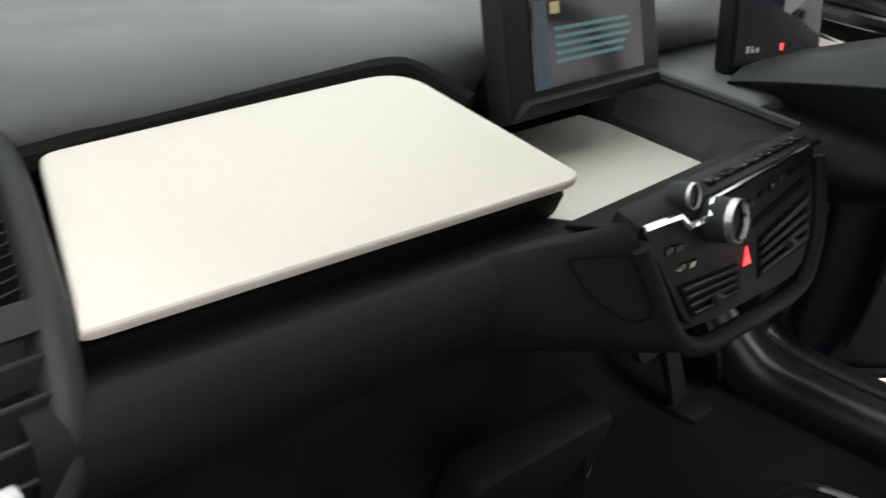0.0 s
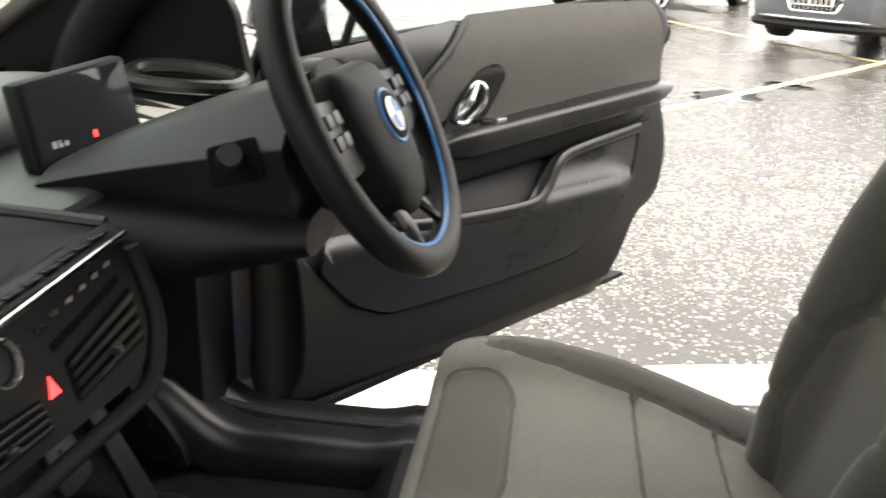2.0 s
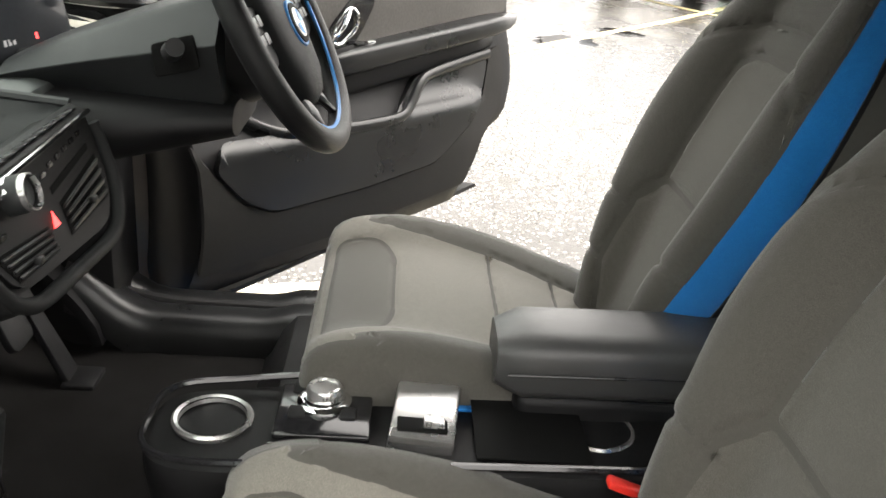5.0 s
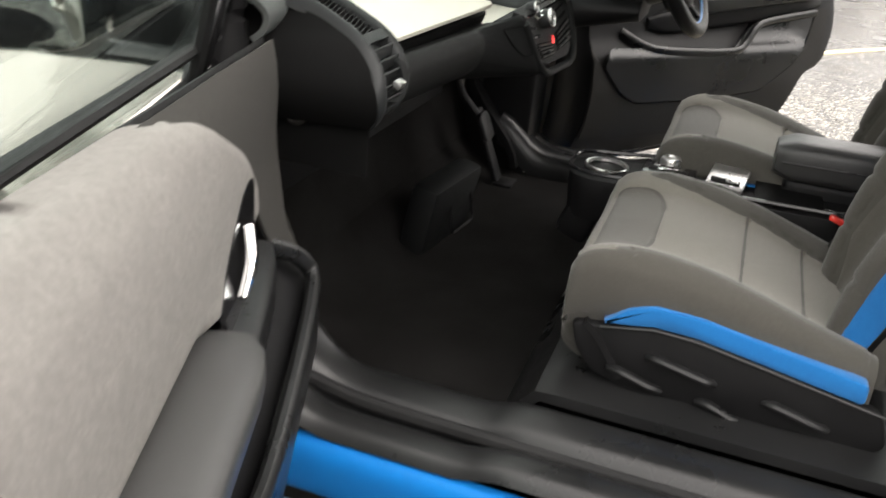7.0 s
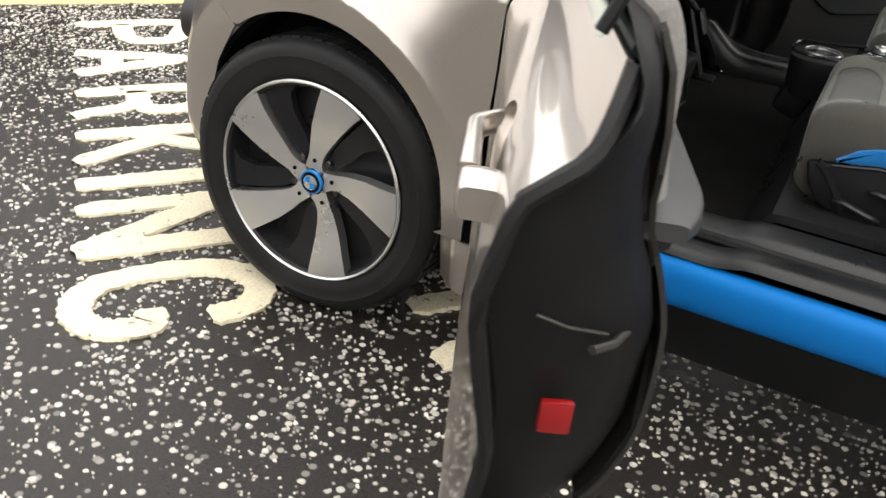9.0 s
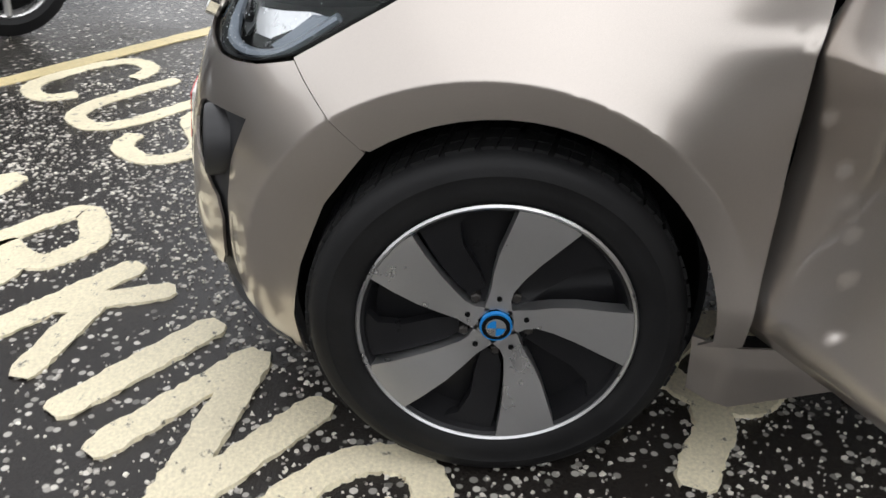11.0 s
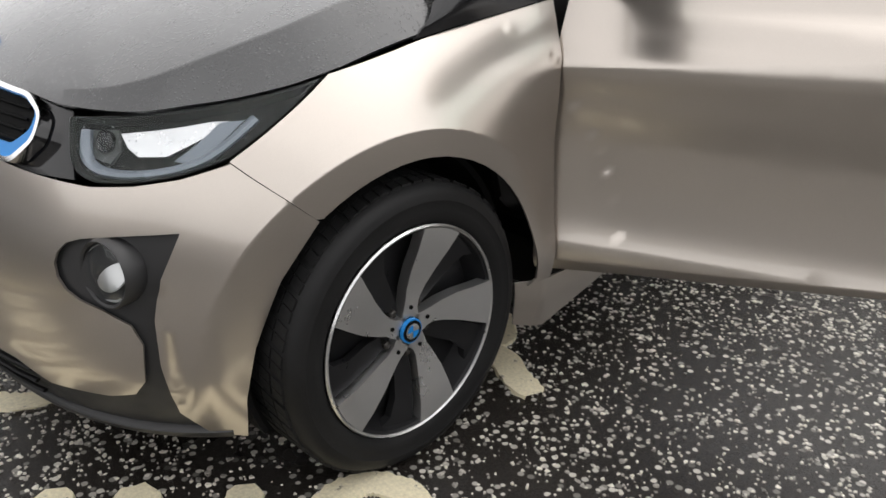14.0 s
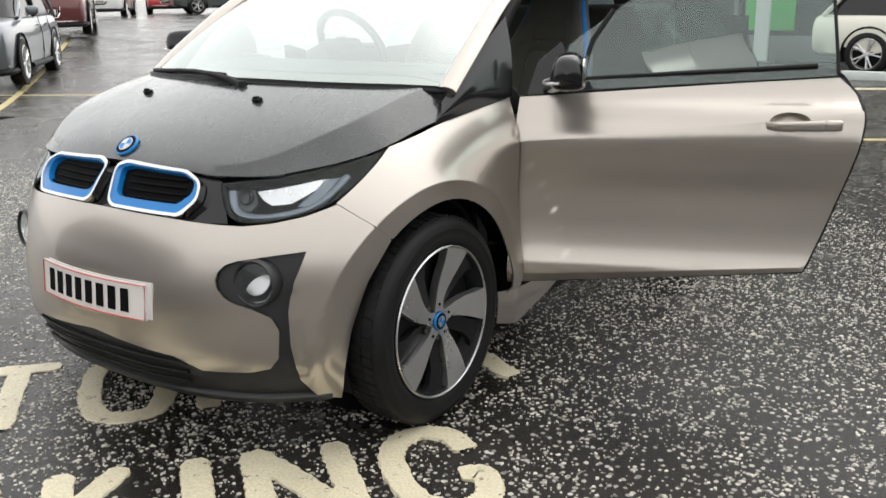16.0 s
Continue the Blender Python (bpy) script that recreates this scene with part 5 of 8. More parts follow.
    if side > 0:
        # Both felts here are the left door's, darkened to stand for shade.
        laid("fibre_panel", rounded([(-0.950, 1.102), (-0.828, 1.004), (-0.850, 0.925), (-1.03, 0.908), (-1.474, 0.940), (-1.486, 1.05), (-1.470, 1.100), (-1.20, 1.108)], [0.01, 0.03, 0.02, 0.02, 0.01, 0.03, 0.02, 0.02]), FELT_SHADED, "pressed fibre door trim, pale felt darkened as shade", 0.014, 0.016)
        laid("mirror_triangle", rounded([(-0.535, 1.060), (-0.80, 1.085), (-0.935, 1.100), (-0.822, 1.008), (-0.80, 0.93), (-0.66, 0.90), (-0.545, 0.92)], 0.02), TRIM_DARK, "black plastic trim before the fibre", 0.010, 0.012)
        bm = bmesh.new()
        tube(bm, [(trim(y, z)[0] + 0.018, y, z) for y, z in ((-0.800, 0.975), (-0.830, 1.008), (-0.890, 1.056), (-0.948, 1.101))], 0.0062, 8)
        hung("trim_rib", bm, TRIM_DARK, door)
        laid("door_pocket", rounded([(-0.580, 0.748), (-0.85, 0.738), (-1.06, 0.736), (-1.12, 0.785), (-1.15, 0.815), (-1.39, 0.842), (-1.36, 0.755), (-1.30, 0.685), (-1.18, 0.604), (-0.95, 0.588), (-0.70, 0.590), (-0.62, 0.632), (-0.555, 0.71)], 0.03), TRIM_DARK, "black plastic door pocket", 0.014, 0.016)
        laid("lower_fibre_panel", rounded([(-0.520, 0.76), (-0.550, 0.705), (-0.616, 0.625), (-0.70, 0.583), (-0.95, 0.581), (-1.183, 0.597), (-1.306, 0.680), (-1.366, 0.752), (-1.40, 0.85), (-1.445, 0.86), (-1.425, 0.70), (-1.36, 0.635), (-1.325, 0.505), (-0.90, 0.462), (-0.535, 0.46)], 0.012), DARK_FELT_SHADED, "dark grey pressed fibre lower trim", 0.008, 0.010)
        bm = bmesh.new()
        rim = glide([(-0.690, -0.640, 0.800), (-0.662, -0.690, 0.770), (-0.645, -0.745, 0.752), (-0.634, -0.86, 0.742), (-0.632, -1.04, 0.737), (-0.640, -1.095, 0.757), (-0.648, -1.135, 0.805), (-0.656, -1.19, 0.824), (-0.664, -1.39, 0.846)], 6)
        tube(bm, rim, 0.0105, 10, flat=1.25)
        hung("pocket_rim", bm, TRIM_DARK, door)
        # Shade put into the colour: the left door's armrest is grey.
        beam_along("armrest", (-0.845, -1.482), (0.872, 0.925), (-0.684, -0.676), (0.036, 0.046), (0.030, 0.022), TRIM_DARK, "padded door armrest, colour darkened as shade")
        beam_along("armrest_base", (-0.74, -1.43), (0.818, 0.872), (-0.706, -0.704), (0.034, 0.036), (0.040, 0.028), PLASTIC, "black armrest support")
        bm = bmesh.new()
        panel(bm, rounded([(-1.000, 1.022), (-1.022, 1.000), (-0.985, 0.940), (-0.935, 0.880), (-0.850, 0.880), (-0.900, 0.962), (-0.955, 1.012)], 0.018), trim, res=0.02, proud=0.019, thick=0.006, core=(-1.6, -1.0, 0.7))
        hung("handle_recess", bm, BLACK_PAINT, door)
        bm = bmesh.new()
        ring = [(-0.940, 0.992), (-0.962, 0.975), (-0.955, 0.945), (-0.915, 0.918), (-0.893, 0.925), (-0.905, 0.958)]
        tube(bm, glide([(trim(y, z)[0] + 0.028, y, z) for y, z in ring], 5, True), 0.0045, 8, True)
        tube(bm, glide([(trim(y, z)[0] + o, y, z) for y, z, o in ((-0.893, 0.925, 0.028), (-0.912, 0.955, 0.040), (-0.940, 0.990, 0.028))], 6), 0.0060, 8, flat=0.7)
        hung("door_pull", bm, CHROME, door, "chrome inner door handle")
        for k in range(4):
            bm = bmesh.new()
            y, z = -0.962 - 0.034 * (k % 2), 0.889 + 0.013 * (k // 2)
            box(bm, (-0.662 - 0.012 * (k // 2), y, z + 0.012), (0.012, 0.024, 0.007), 0.002)
            hung("window_switch", bm, SATIN if k == 3 else TRIM_DARK, door)
    else:
        hung("fibre_panel", stuffed_mesh(rounded([(-1.07, 1.100), (-0.95, 1.072), (-0.835, 1.014), (-0.740, 0.938), (-0.742, 0.890), (-0.99, 0.872), (-1.05, 0.896), (-1.432, 0.905), (-1.425, 0.99), (-1.434, 1.055), (-1.450, 1.100), (-1.474, 1.122)], [0.02, 0.02, 0.04, 0.05, 0.02, 0.02, 0.02, 0.01, 0.03, 0.03, 0.03, 0.01]), trim, (-1.6, -1.0, 0.7), 0.020, 0.024), FELT, door, "pale pressed fibre door trim, pale felt darkened as shade")
        laid("dark_fibre_edge", [(-1.428, 0.99), (-1.437, 1.055), (-1.452, 1.090), (-1.470, 1.088), (-1.488, 1.060), (-1.494, 1.01), (-1.490, 0.97), (-1.462, 0.93), (-1.430, 0.86), (-1.425, 0.72), (-1.405, 0.60), (-1.37, 0.47), (-1.27, 0.46), (-1.30, 0.62), (-1.345, 0.80), (-1.38, 0.86), (-1.432, 0.905)], FELT_DARK, "dark grey pressed fibre edge trim", 0.003, 0.006)
        laid("dark_fibre_edge", [(-0.535, 1.058), (-0.80, 1.078), (-1.06, 1.094), (-0.945, 1.066), (-0.84, 1.012), (-0.742, 0.938), (-0.70, 0.865), (-0.655, 0.81), (-0.545, 0.76)], FELT_DARK, "dark grey pressed fibre edge trim", 0.003, 0.006)
        laid("lower_fibre_panel", [(-0.60, 0.47), (-0.95, 0.50), (-1.20, 0.56), (-1.30, 0.62), (-1.34, 0.70), (-1.40, 0.62), (-1.36, 0.47), (-1.00, 0.43), (-0.60, 0.40)], FELT_DARK, "dark grey pressed fibre lower trim", 0.006, 0.010)
        laid("door_pocket", rounded([(-0.60, 0.738), (-0.80, 0.728), (-1.06, 0.730), (-1.18, 0.765), (-1.28, 0.80), (-1.372, 0.808), (-1.34, 0.70), (-1.29, 0.62), (-1.19, 0.565), (-0.94, 0.505), (-0.60, 0.475)], 0.02), TRIM_DARK, "black plastic door pocket", 0.010, 0.014)
        bm = bmesh.new()
        rim = glide([(-0.700, -0.655, 0.812), (-0.665, -0.612, 0.782), (-0.643, -0.598, 0.748), (-0.636, -0.66, 0.738), (-0.632, -0.85, 0.734), (-0.634, -1.04, 0.738), (-0.640, -1.15, 0.768), (-0.650, -1.24, 0.815), (-0.664, -1.36, 0.845)], 6)
        tube(bm, rim, 0.0105, 10, flat=1.25)
        hung("pocket_rim", bm, TRIM_DARK, door)
        bm = bmesh.new()
        rings = []
        for i in range(15):
            t = i / 14
            k = (0.50, 0.82, 0.95, 1)[min(i, 14 - i, 3)]
            y = -0.985 - 0.455 * t
            rings.append(squircle((-0.690 + 0.012 * (1 - t) + 0.008 * t, 0.866 + 0.026 * t), 0.048 * k, 0.020 * k, y))
        loft(bm, rings)
        hung("armrest", bm, GREY_LEATHER, door, "padded door armrest")
        bm = bmesh.new()
        rings = []
        for i in range(15):
            t = i / 14
            k = (0.75, 0.95, 1)[min(i, 14 - i, 2)]
            y = -0.72 - 0.70 * t
            rings.append(squircle((-0.700, 0.826 + 0.030 * t), (0.030 + 0.018 * math.sin(math.pi * min(1, t * 1.3))) * k, (0.034 - 0.012 * t) * k, y))
        loft(bm, rings)
        hung("armrest_base", bm, TRIM_DARK, door, "black armrest support")
        bm = bmesh.new()
        panel(bm, rounded([(-0.805, 0.972), (-0.865, 0.975), (-0.935, 0.930), (-0.985, 0.885), (-0.975, 0.850), (-0.86, 0.842), (-0.80, 0.880)], 0.03), trim, res=0.025, proud=0.020, thick=0.006, core=(-1.6, -1.0, 0.7))
        hung("handle_recess", bm, BLACK_PAINT, door)
        bm = bmesh.new()
        tube(bm, glide([(trim(y, z)[0] + o, y, z) for y, z, o in ((-0.872, 0.936, 0.026), (-0.902, 0.912, 0.034), (-0.934, 0.885, 0.027))], 6), 0.0062, 8, flat=0.7)
        hung("door_pull", bm, CHROME, door, "chrome inner door handle")
    bm = bmesh.new()
    tube(bm, [(-0.738, -1.40, 1.075), (-0.738, -1.40, 1.132)], [0.0055, 0.0045], 10)
    hung("lock_pin", bm, PLASTIC, door)
    bm = bmesh.new()
    y = door_rear(0.715) + 0.043
    slab(bm, [(-0.771, y - 0.006, 0.692), (-0.737, y + 0.001, 0.689), (-0.737, y + 0.002, 0.728), (-0.771, y - 0.008, 0.732)], 0.010, 0.003)
    hung("door_reflector", bm, RED_LENS, door, "square red reflector")
    bm = bmesh.new()
    y = door_rear(0.83) + 0.021
    tube(bm, [(-0.738, y + 0.030, 0.810), (-0.716, y + 0.054, 0.804), (-0.700, y + 0.088, 0.800)], 0.0050, 8)
    tube(bm, [(-0.795, y + 0.006, 0.854), (-0.765, y + 0.015, 0.840), (-0.725, y + 0.045, 0.820)], 0.0022, 6)
    hung("latch", bm, DARK_METAL, door, "steel door latch")
    bm = bmesh.new()
    tube(bm, [(body(y, z)[0] + 0.010, y, z + 0.004) for y, z in ((-0.53, 1.014), (-0.90, 1.040), (-1.30, 1.066), (-1.525, 1.079))], 0.0065, 8)
    hung("window_seal", bm, RUBBER, door)
    bm = bmesh.new()
    tube(bm, [(body(y, z)[0] + 0.0085, y + 0.0005, z) for y, z in skin[7:]], 0.0085, 6)
    hung("edge_seal", bm, RUBBER, door)
    bm = bmesh.new()
    tube(bm, [(-0.778, y, door_top(y) + 0.006) for y in (-0.58, -0.80, -1.0, -1.2, -1.40, -1.46)], 0.0095, 8, flat=0.8)
    hung("inner_seal", bm, RUBBER, door)
    glass = [(-0.800, -0.60, 1.032), (-0.786, -1.52, 1.088), (-0.690, -1.50, 1.32), (-0.648, -1.46, 1.44), (-0.640, -1.15, 1.43), (-0.675, -0.86, 1.335), (-0.735, -0.66, 1.19)]
    bm = bmesh.new()
    slab(bm, glass, 0.004)
    hung("door_glass", bm, GLASS, door, "clear frameless door window, wet").visible_shadow = False
    bm = bmesh.new()
    tube(bm, [(-0.784, -1.525, 1.094), (-0.690, -1.505, 1.32), (-0.648, -1.465, 1.44)], 0.006, 6)
    hung("window_bar", bm, RUBBER, door)
    bm = bmesh.new()
    tube(bm, [(-0.782, -0.69, 1.02), (-0.735, -0.735, 1.20), (-0.69, -0.80, 1.30)], 0.009, 6)
    hung("window_bar", bm, RUBBER, door)
    bm = bmesh.new()
    slab(bm, [(-0.808, -0.515, 1.015), (-0.795, -0.70, 1.030), (-0.770, -0.66, 1.13), (-0.752, -0.63, 1.20), (-0.775, -0.55, 1.13)], 0.02, 0.004)
    hung("mirror_base", bm, BLACK_PAINT, door)
    bm = bmesh.new()
    rings = []
    for i in range(17):
        t = i / 16
        k = max(0.05, (1 - abs(2 * t - 1) ** 4) ** 0.42)
        cx, cy, cz = -0.868 - 0.205 * t, -0.672 - 0.012 * t, 1.118 - 0.006 * t
        ring = []
        for j in range(24):
            a = 2 * math.pi * j / 24
            c, d = math.cos(a), math.sin(a)
            u, v = math.copysign(abs(c) ** 0.62, c), math.copysign(abs(d) ** 0.62, d)
            ring.append((cx, cy + 0.056 * k * u * (1 - 0.22 * v) - 0.006, cz + 0.058 * k * v))
        rings.append(ring)
    loft(bm, rings)
    hung("door_mirror", bm, BLACK_PAINT, door, "gloss black door mirror with silver strip")
    bm = bmesh.new()
    slab(bm, rounded([(-0.885, -0.737, 1.072), (-0.885, -0.737, 1.162), (-1.050, -0.744, 1.160), (-1.058, -0.744, 1.076)], 0.02), 0.008, 0.003)
    hung("mirror_glass", bm, MIRROR, door, "mirror glass facing the rear")
    bm = bmesh.new()
    tube(bm, glide([(-0.905, -0.612, 1.084), (-0.98, -0.604, 1.082), (-1.045, -0.624, 1.083), (-1.076, -0.668, 1.086)], 5), 0.0055, 8, flat=0.9)
    hung("mirror_strip", bm, SATIN, door)
    bm = bmesh.new()
    tube(bm, [(-0.79, -0.60, 1.035), (-0.86, -0.640, 1.050), (-0.96, -0.668, 1.062), (-1.03, -0.672, 1.066)], [0.030, 0.026, 0.030, 0.018], 10, flat=0.5)
    hung("mirror_arm", bm, BLACK_PAINT, door)
    bm = bmesh.new()
    rings = []
    for i in range(25):
        t = i / 24
        x, y, z = body(-1.300 - 0.186 * t, 0.934 + 0.004 * t)
        out = -0.012 + 0.037 * step(0.0, 0.30, t) ** 0.8
        k = (0.55, 0.85, 1)[min(i, 2)]
        rings.append([(px - out, py, pz) for px, py, pz in squircle((x, z), (0.0075 + 0.0030 * t) * k, (0.0125 + 0.0045 * t) * k, y, 0.5, 16)])
    loft(bm, rings)
    hung("door_handle", bm, PAINT, door, "champagne pull handle over a round cup")
    bm = bmesh.new()
    rings = []
    for i in range(9):
        t = i / 8
        x, y, z = body(-1.488 - 0.050 * t, 0.938 + 0.001 * t)
        k = (0.90, 0.98, 1)[min(i, 8 - i, 2)]
        rings.append([(px - 0.013, py, pz) for px, py, pz in squircle((x, z), 0.0205 * k, 0.0170 * k, y, 0.4, 20)])
    loft(bm, rings)
    hung("handle_cap", bm, PAINT, door)

    def dish(u, v):
        a, r = 2 * math.pi * u, 1.0 - v
        y, z = -1.385 + 0.0645 * r * math.cos(a), 0.944 + 0.0315 * r * math.sin(a)
        return body(y, z)[0] + 0.003 + 0.034 * (1 - r ** 4), y, z

    bm = bmesh.new()
    sheet(bm, dish, 40, 8)
    bmesh.ops.remove_doubles(bm, verts=bm.verts[:], dist=1e-5)
    bmesh.ops.recalc_face_normals(bm, faces=bm.faces[:])
    bmesh.ops.reverse_faces(bm, faces=bm.faces[:])
    hung("handle_cup", bm, PAINT, door)
    bm = bmesh.new()
    sheet(bm, lambda u, v: (body(-1, 0.345)[0] + 0.012 + 0.06 * v, -0.47 - 1.0 * u, door_low(-0.47 - 1.0 * u) - 0.012 + 0.012 * v), 10, 2, 0.010)
    hung("door_lower_seal", bm, RUBBER, door)
    return door


build_door(-1, 69.5)
build_door(1, 43.5, (0.084, -0.168, 0.040), -2.2)


# ---- cabin shell ----
bm = bmesh.new()
slab(bm, rounded([(0.738, -0.10, 1.000), (0.738, -0.735, 1.010), (0.735, -0.735, 1.085), (0.720, -0.720, 1.20), (0.705, -0.66, 1.285), (0.722, -0.40, 1.205), (0.730, -0.22, 1.105)], 0.02), 0.03, 0.004, lift=(-1, 0, 0))
part("pillar_trim", bm, PLASTIC, CAR, "black plastic trim at the pillar foot")
bm = bmesh.new()
sheet(bm, lambda u, v: (-0.66 + 1.32 * u, -0.35 - 1.75 * v, 0.40 + 0.16 * step(0.12, 0.0, v)), 16, 24, 0.02)
part("cabin_floor", bm, CARPET, CAR, "black carpet floor")
bm = bmesh.new()
sheet(bm, lambda u, v: (-0.69 + 1.38 * u, -0.335 - 0.10 * v * v, 0.50 + 0.60 * (1 - v)), 10, 8, 0.02)
part("firewall", bm, CARPET, CAR)
for s in (1, -1):
    bm = bmesh.new()
    sill = [(-0.842, 0.452), (-0.825, 0.468), (-0.79, 0.470), (-0.772, 0.458), (-0.752, 0.460), (-0.735, 0.478), (-0.70, 0.486), (-0.672, 0.482), (-0.655, 0.455), (-0.648, 0.40)]
    sheet(bm, lambda u, v: (s * glide(sill, 3)[round(v * 27)][0], -0.56 - 1.25 * u, glide(sill, 3)[round(v * 27)][1] + 0.10 * step(0.16, 0.0, u) ** 2 + 0.016 * step(0.30, 0.36, u)), 40, 27, 0.006, s > 0)
    part("door_sill", bm, TRIM_DARK, CAR, "black plastic stepped door sill")
    bm = bmesh.new()
    strip = [(-0.835, 0.452), (-0.856, 0.447), (-0.868, 0.425), (-0.868, 0.375), (-0.855, 0.352), (-0.83, 0.346)]
    sheet(bm, lambda u, v: (s * glide(strip, 3)[round(v * 15)][0], -0.645 - 1.20 * u, glide(strip, 3)[round(v * 15)][1]), 10, 15, 0.005, s > 0)
    part("sill_strip", bm, SILL_BLUE, CAR, "bright blue sill strip")
    bm = bmesh.new()
    sheet(bm, lambda u, v: (s * (-0.845 + 0.05 * v), -0.43 - 1.75 * u, 0.345 - 0.14 * v), 10, 4, 0.006, s > 0)
    part("side_skirt", bm, PLASTIC, CAR, "black plastic side skirt")
    bm = bmesh.new()
    path = glide([(-0.735 * s, -0.47, 1.05), (-0.742 * s, -0.475, 0.85), (-0.745 * s, -0.50, 0.66), (-0.750 * s, -0.575, 0.535), (-0.755 * s, -0.70, 0.485), (-0.757 * s, -0.95, 0.475), (-0.757 * s, -1.75, 0.475)], 7)
    tube(bm, path, 0.013, 8)
    part("door_opening_seal", bm, RUBBER, CAR, "black rubber door seal")
    bm = bmesh.new()
    sheet(bm, lambda u, v: (s * (-0.735 + 0.11 * v), -0.455 - 0.02 * u - 0.16 * step(0.55, 1, u), 1.06 - 0.62 * u), 16, 6, 0.02, s < 0)
    part("kick_panel", bm, PLASTIC, CAR)
bm = bmesh.new()
box(bm, (0.07, -0.585, 0.490), (0.27, 0.07, 0.20), 0.015, 2, (10, 0, -6))
tunnel = part("tunnel_panel", bm, BEAM_SKIN, CAR, "dark grey plastic panel in the footwell")
bm = bmesh.new()
tube(bm, rounded([(0.04, -0.616, 0.552), (0.15, -0.628, 0.552), (0.165, -0.644, 0.445), (0.04, -0.632, 0.445)], 0.012, 3), 0.0035, 6, True)
part("panel_rib", bm, PLASTIC, tunnel)
bm = bmesh.new()
box(bm, (0.205, -0.615, 0.470), (0.018, 0.020, 0.034), 0.005)
part("bracket", bm, SATIN, tunnel)
bm = bmesh.new()
sheet(bm, lambda u, v: (-0.60 + 1.2 * u, -0.93 - 1.7 * v, 1.475 + 0.045 * math.sin(math.pi * min(1, v * 1.1 + 0.1)) - 0.06 * (2 * u - 1) ** 2), 12, 12, 0.01, True)
part("headlining", bm, surface("grey_headlining", (0.12, 0.12, 0.118), 0.9), CAR)


bm = bmesh.new()
box(bm, (0.768, -0.535, 0.73), (0.17, 0.23, 0.66), 0.02)
part("hinge_pillar", bm, PLASTIC, CAR, "black door hinge pillar")


def by_length(pts, n=10):
    """A smooth curve read by the distance along it: gives (place(d), whole length, distances, points)."""
    line = glide(pts, n)
    arr = np.array([tuple(p) for p in line])
    d = np.concatenate([[0], np.cumsum(np.linalg.norm(np.diff(arr[:, :2], axis=0), axis=1))])

    def place(s):
        return [float(np.interp(s, d, arr[:, k])) for k in range(3)]
    return place, float(d[-1]), d, arr


# ---- dashboard ----
FIBRE_TOP = felt("beige_grey_dash_fibre", (0.25, 0.245, 0.215), (0.15, 0.148, 0.13))
DASH_ROLL = [(0.06, 1.078), (-0.10, 1.088), (-0.20, 1.096), (-0.32, 1.106), (-0.42, 1.116), (-0.485, 1.119), (-0.530, 1.112), (-0.552, 1.096), (-0.556, 1.078), (-0.548, 1.060), (-0.53, 1.045)]


def dash_top(u, v, a=0.0, b=1.0):
    x = -0.70 + 1.40 * u
    pts = glide(DASH_ROLL, 6)
    f = (a + (b - a) * v) * (len(pts) - 1)
    p = pts[int(f)].lerp(pts[min(int(f) + 1, len(pts) - 1)], f - int(f))
    y0 = base_y(max(-0.73, min(0.73, x))) - 0.03
    y = p[0] if p[0] < -0.45 else -0.45 + (p[0] + 0.45) * (y0 + 0.45) / 0.51
    return x, y + 0.02 * step(0.45, 0.7, abs(x)), p[1] - 0.03 * step(0.45, 0.72, abs(x)) ** 2


bm = bmesh.new()
sheet(bm, lambda u, v: dash_top(u, v, 0.20, 1.0), 40, 40, 0.01, True)
dash = part("dashboard", bm, DASH_TOP, CAR, "dark grey dashboard with cream board and screens")
bm = bmesh.new()
sheet(bm, lambda u, v: Vector(dash_top(u, v, 0.0, 0.215)) - Vector((0, 0, 0.002)), 40, 10, 0.01, True)
part("dash_fibre", bm, FIBRE_TOP, dash, "beige-grey pressed fibre under the windscreen")
bm = bmesh.new()
tube(bm, [Vector(dash_top(u / 40, 0.0, 0.205, 1)) + Vector((0, 0, -0.001)) for u in range(41)], 0.004, 6)
part("fibre_edge", bm, DASH, dash)

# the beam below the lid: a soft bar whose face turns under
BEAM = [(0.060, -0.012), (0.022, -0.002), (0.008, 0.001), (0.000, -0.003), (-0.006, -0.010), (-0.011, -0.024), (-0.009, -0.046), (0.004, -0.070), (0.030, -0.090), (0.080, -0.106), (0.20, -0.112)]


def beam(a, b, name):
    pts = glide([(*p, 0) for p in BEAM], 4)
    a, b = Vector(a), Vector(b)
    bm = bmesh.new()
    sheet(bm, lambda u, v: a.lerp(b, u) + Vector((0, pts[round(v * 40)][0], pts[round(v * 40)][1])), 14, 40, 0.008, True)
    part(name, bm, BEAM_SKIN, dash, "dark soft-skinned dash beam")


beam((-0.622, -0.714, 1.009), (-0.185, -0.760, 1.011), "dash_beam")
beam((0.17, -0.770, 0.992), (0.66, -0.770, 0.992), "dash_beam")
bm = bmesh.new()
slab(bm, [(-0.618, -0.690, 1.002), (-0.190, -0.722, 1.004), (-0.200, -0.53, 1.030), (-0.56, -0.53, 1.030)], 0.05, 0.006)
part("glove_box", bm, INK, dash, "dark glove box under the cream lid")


def lid_top(u, v):
    a = Vector((-0.582, -0.696, 1.034)).lerp(Vector((-0.170, -0.732, 1.043)), u)
    b = Vector((-0.532, -0.560, 1.078)).lerp(Vector((-0.215, -0.560, 1.092)), u)
    return a.lerp(b, v)


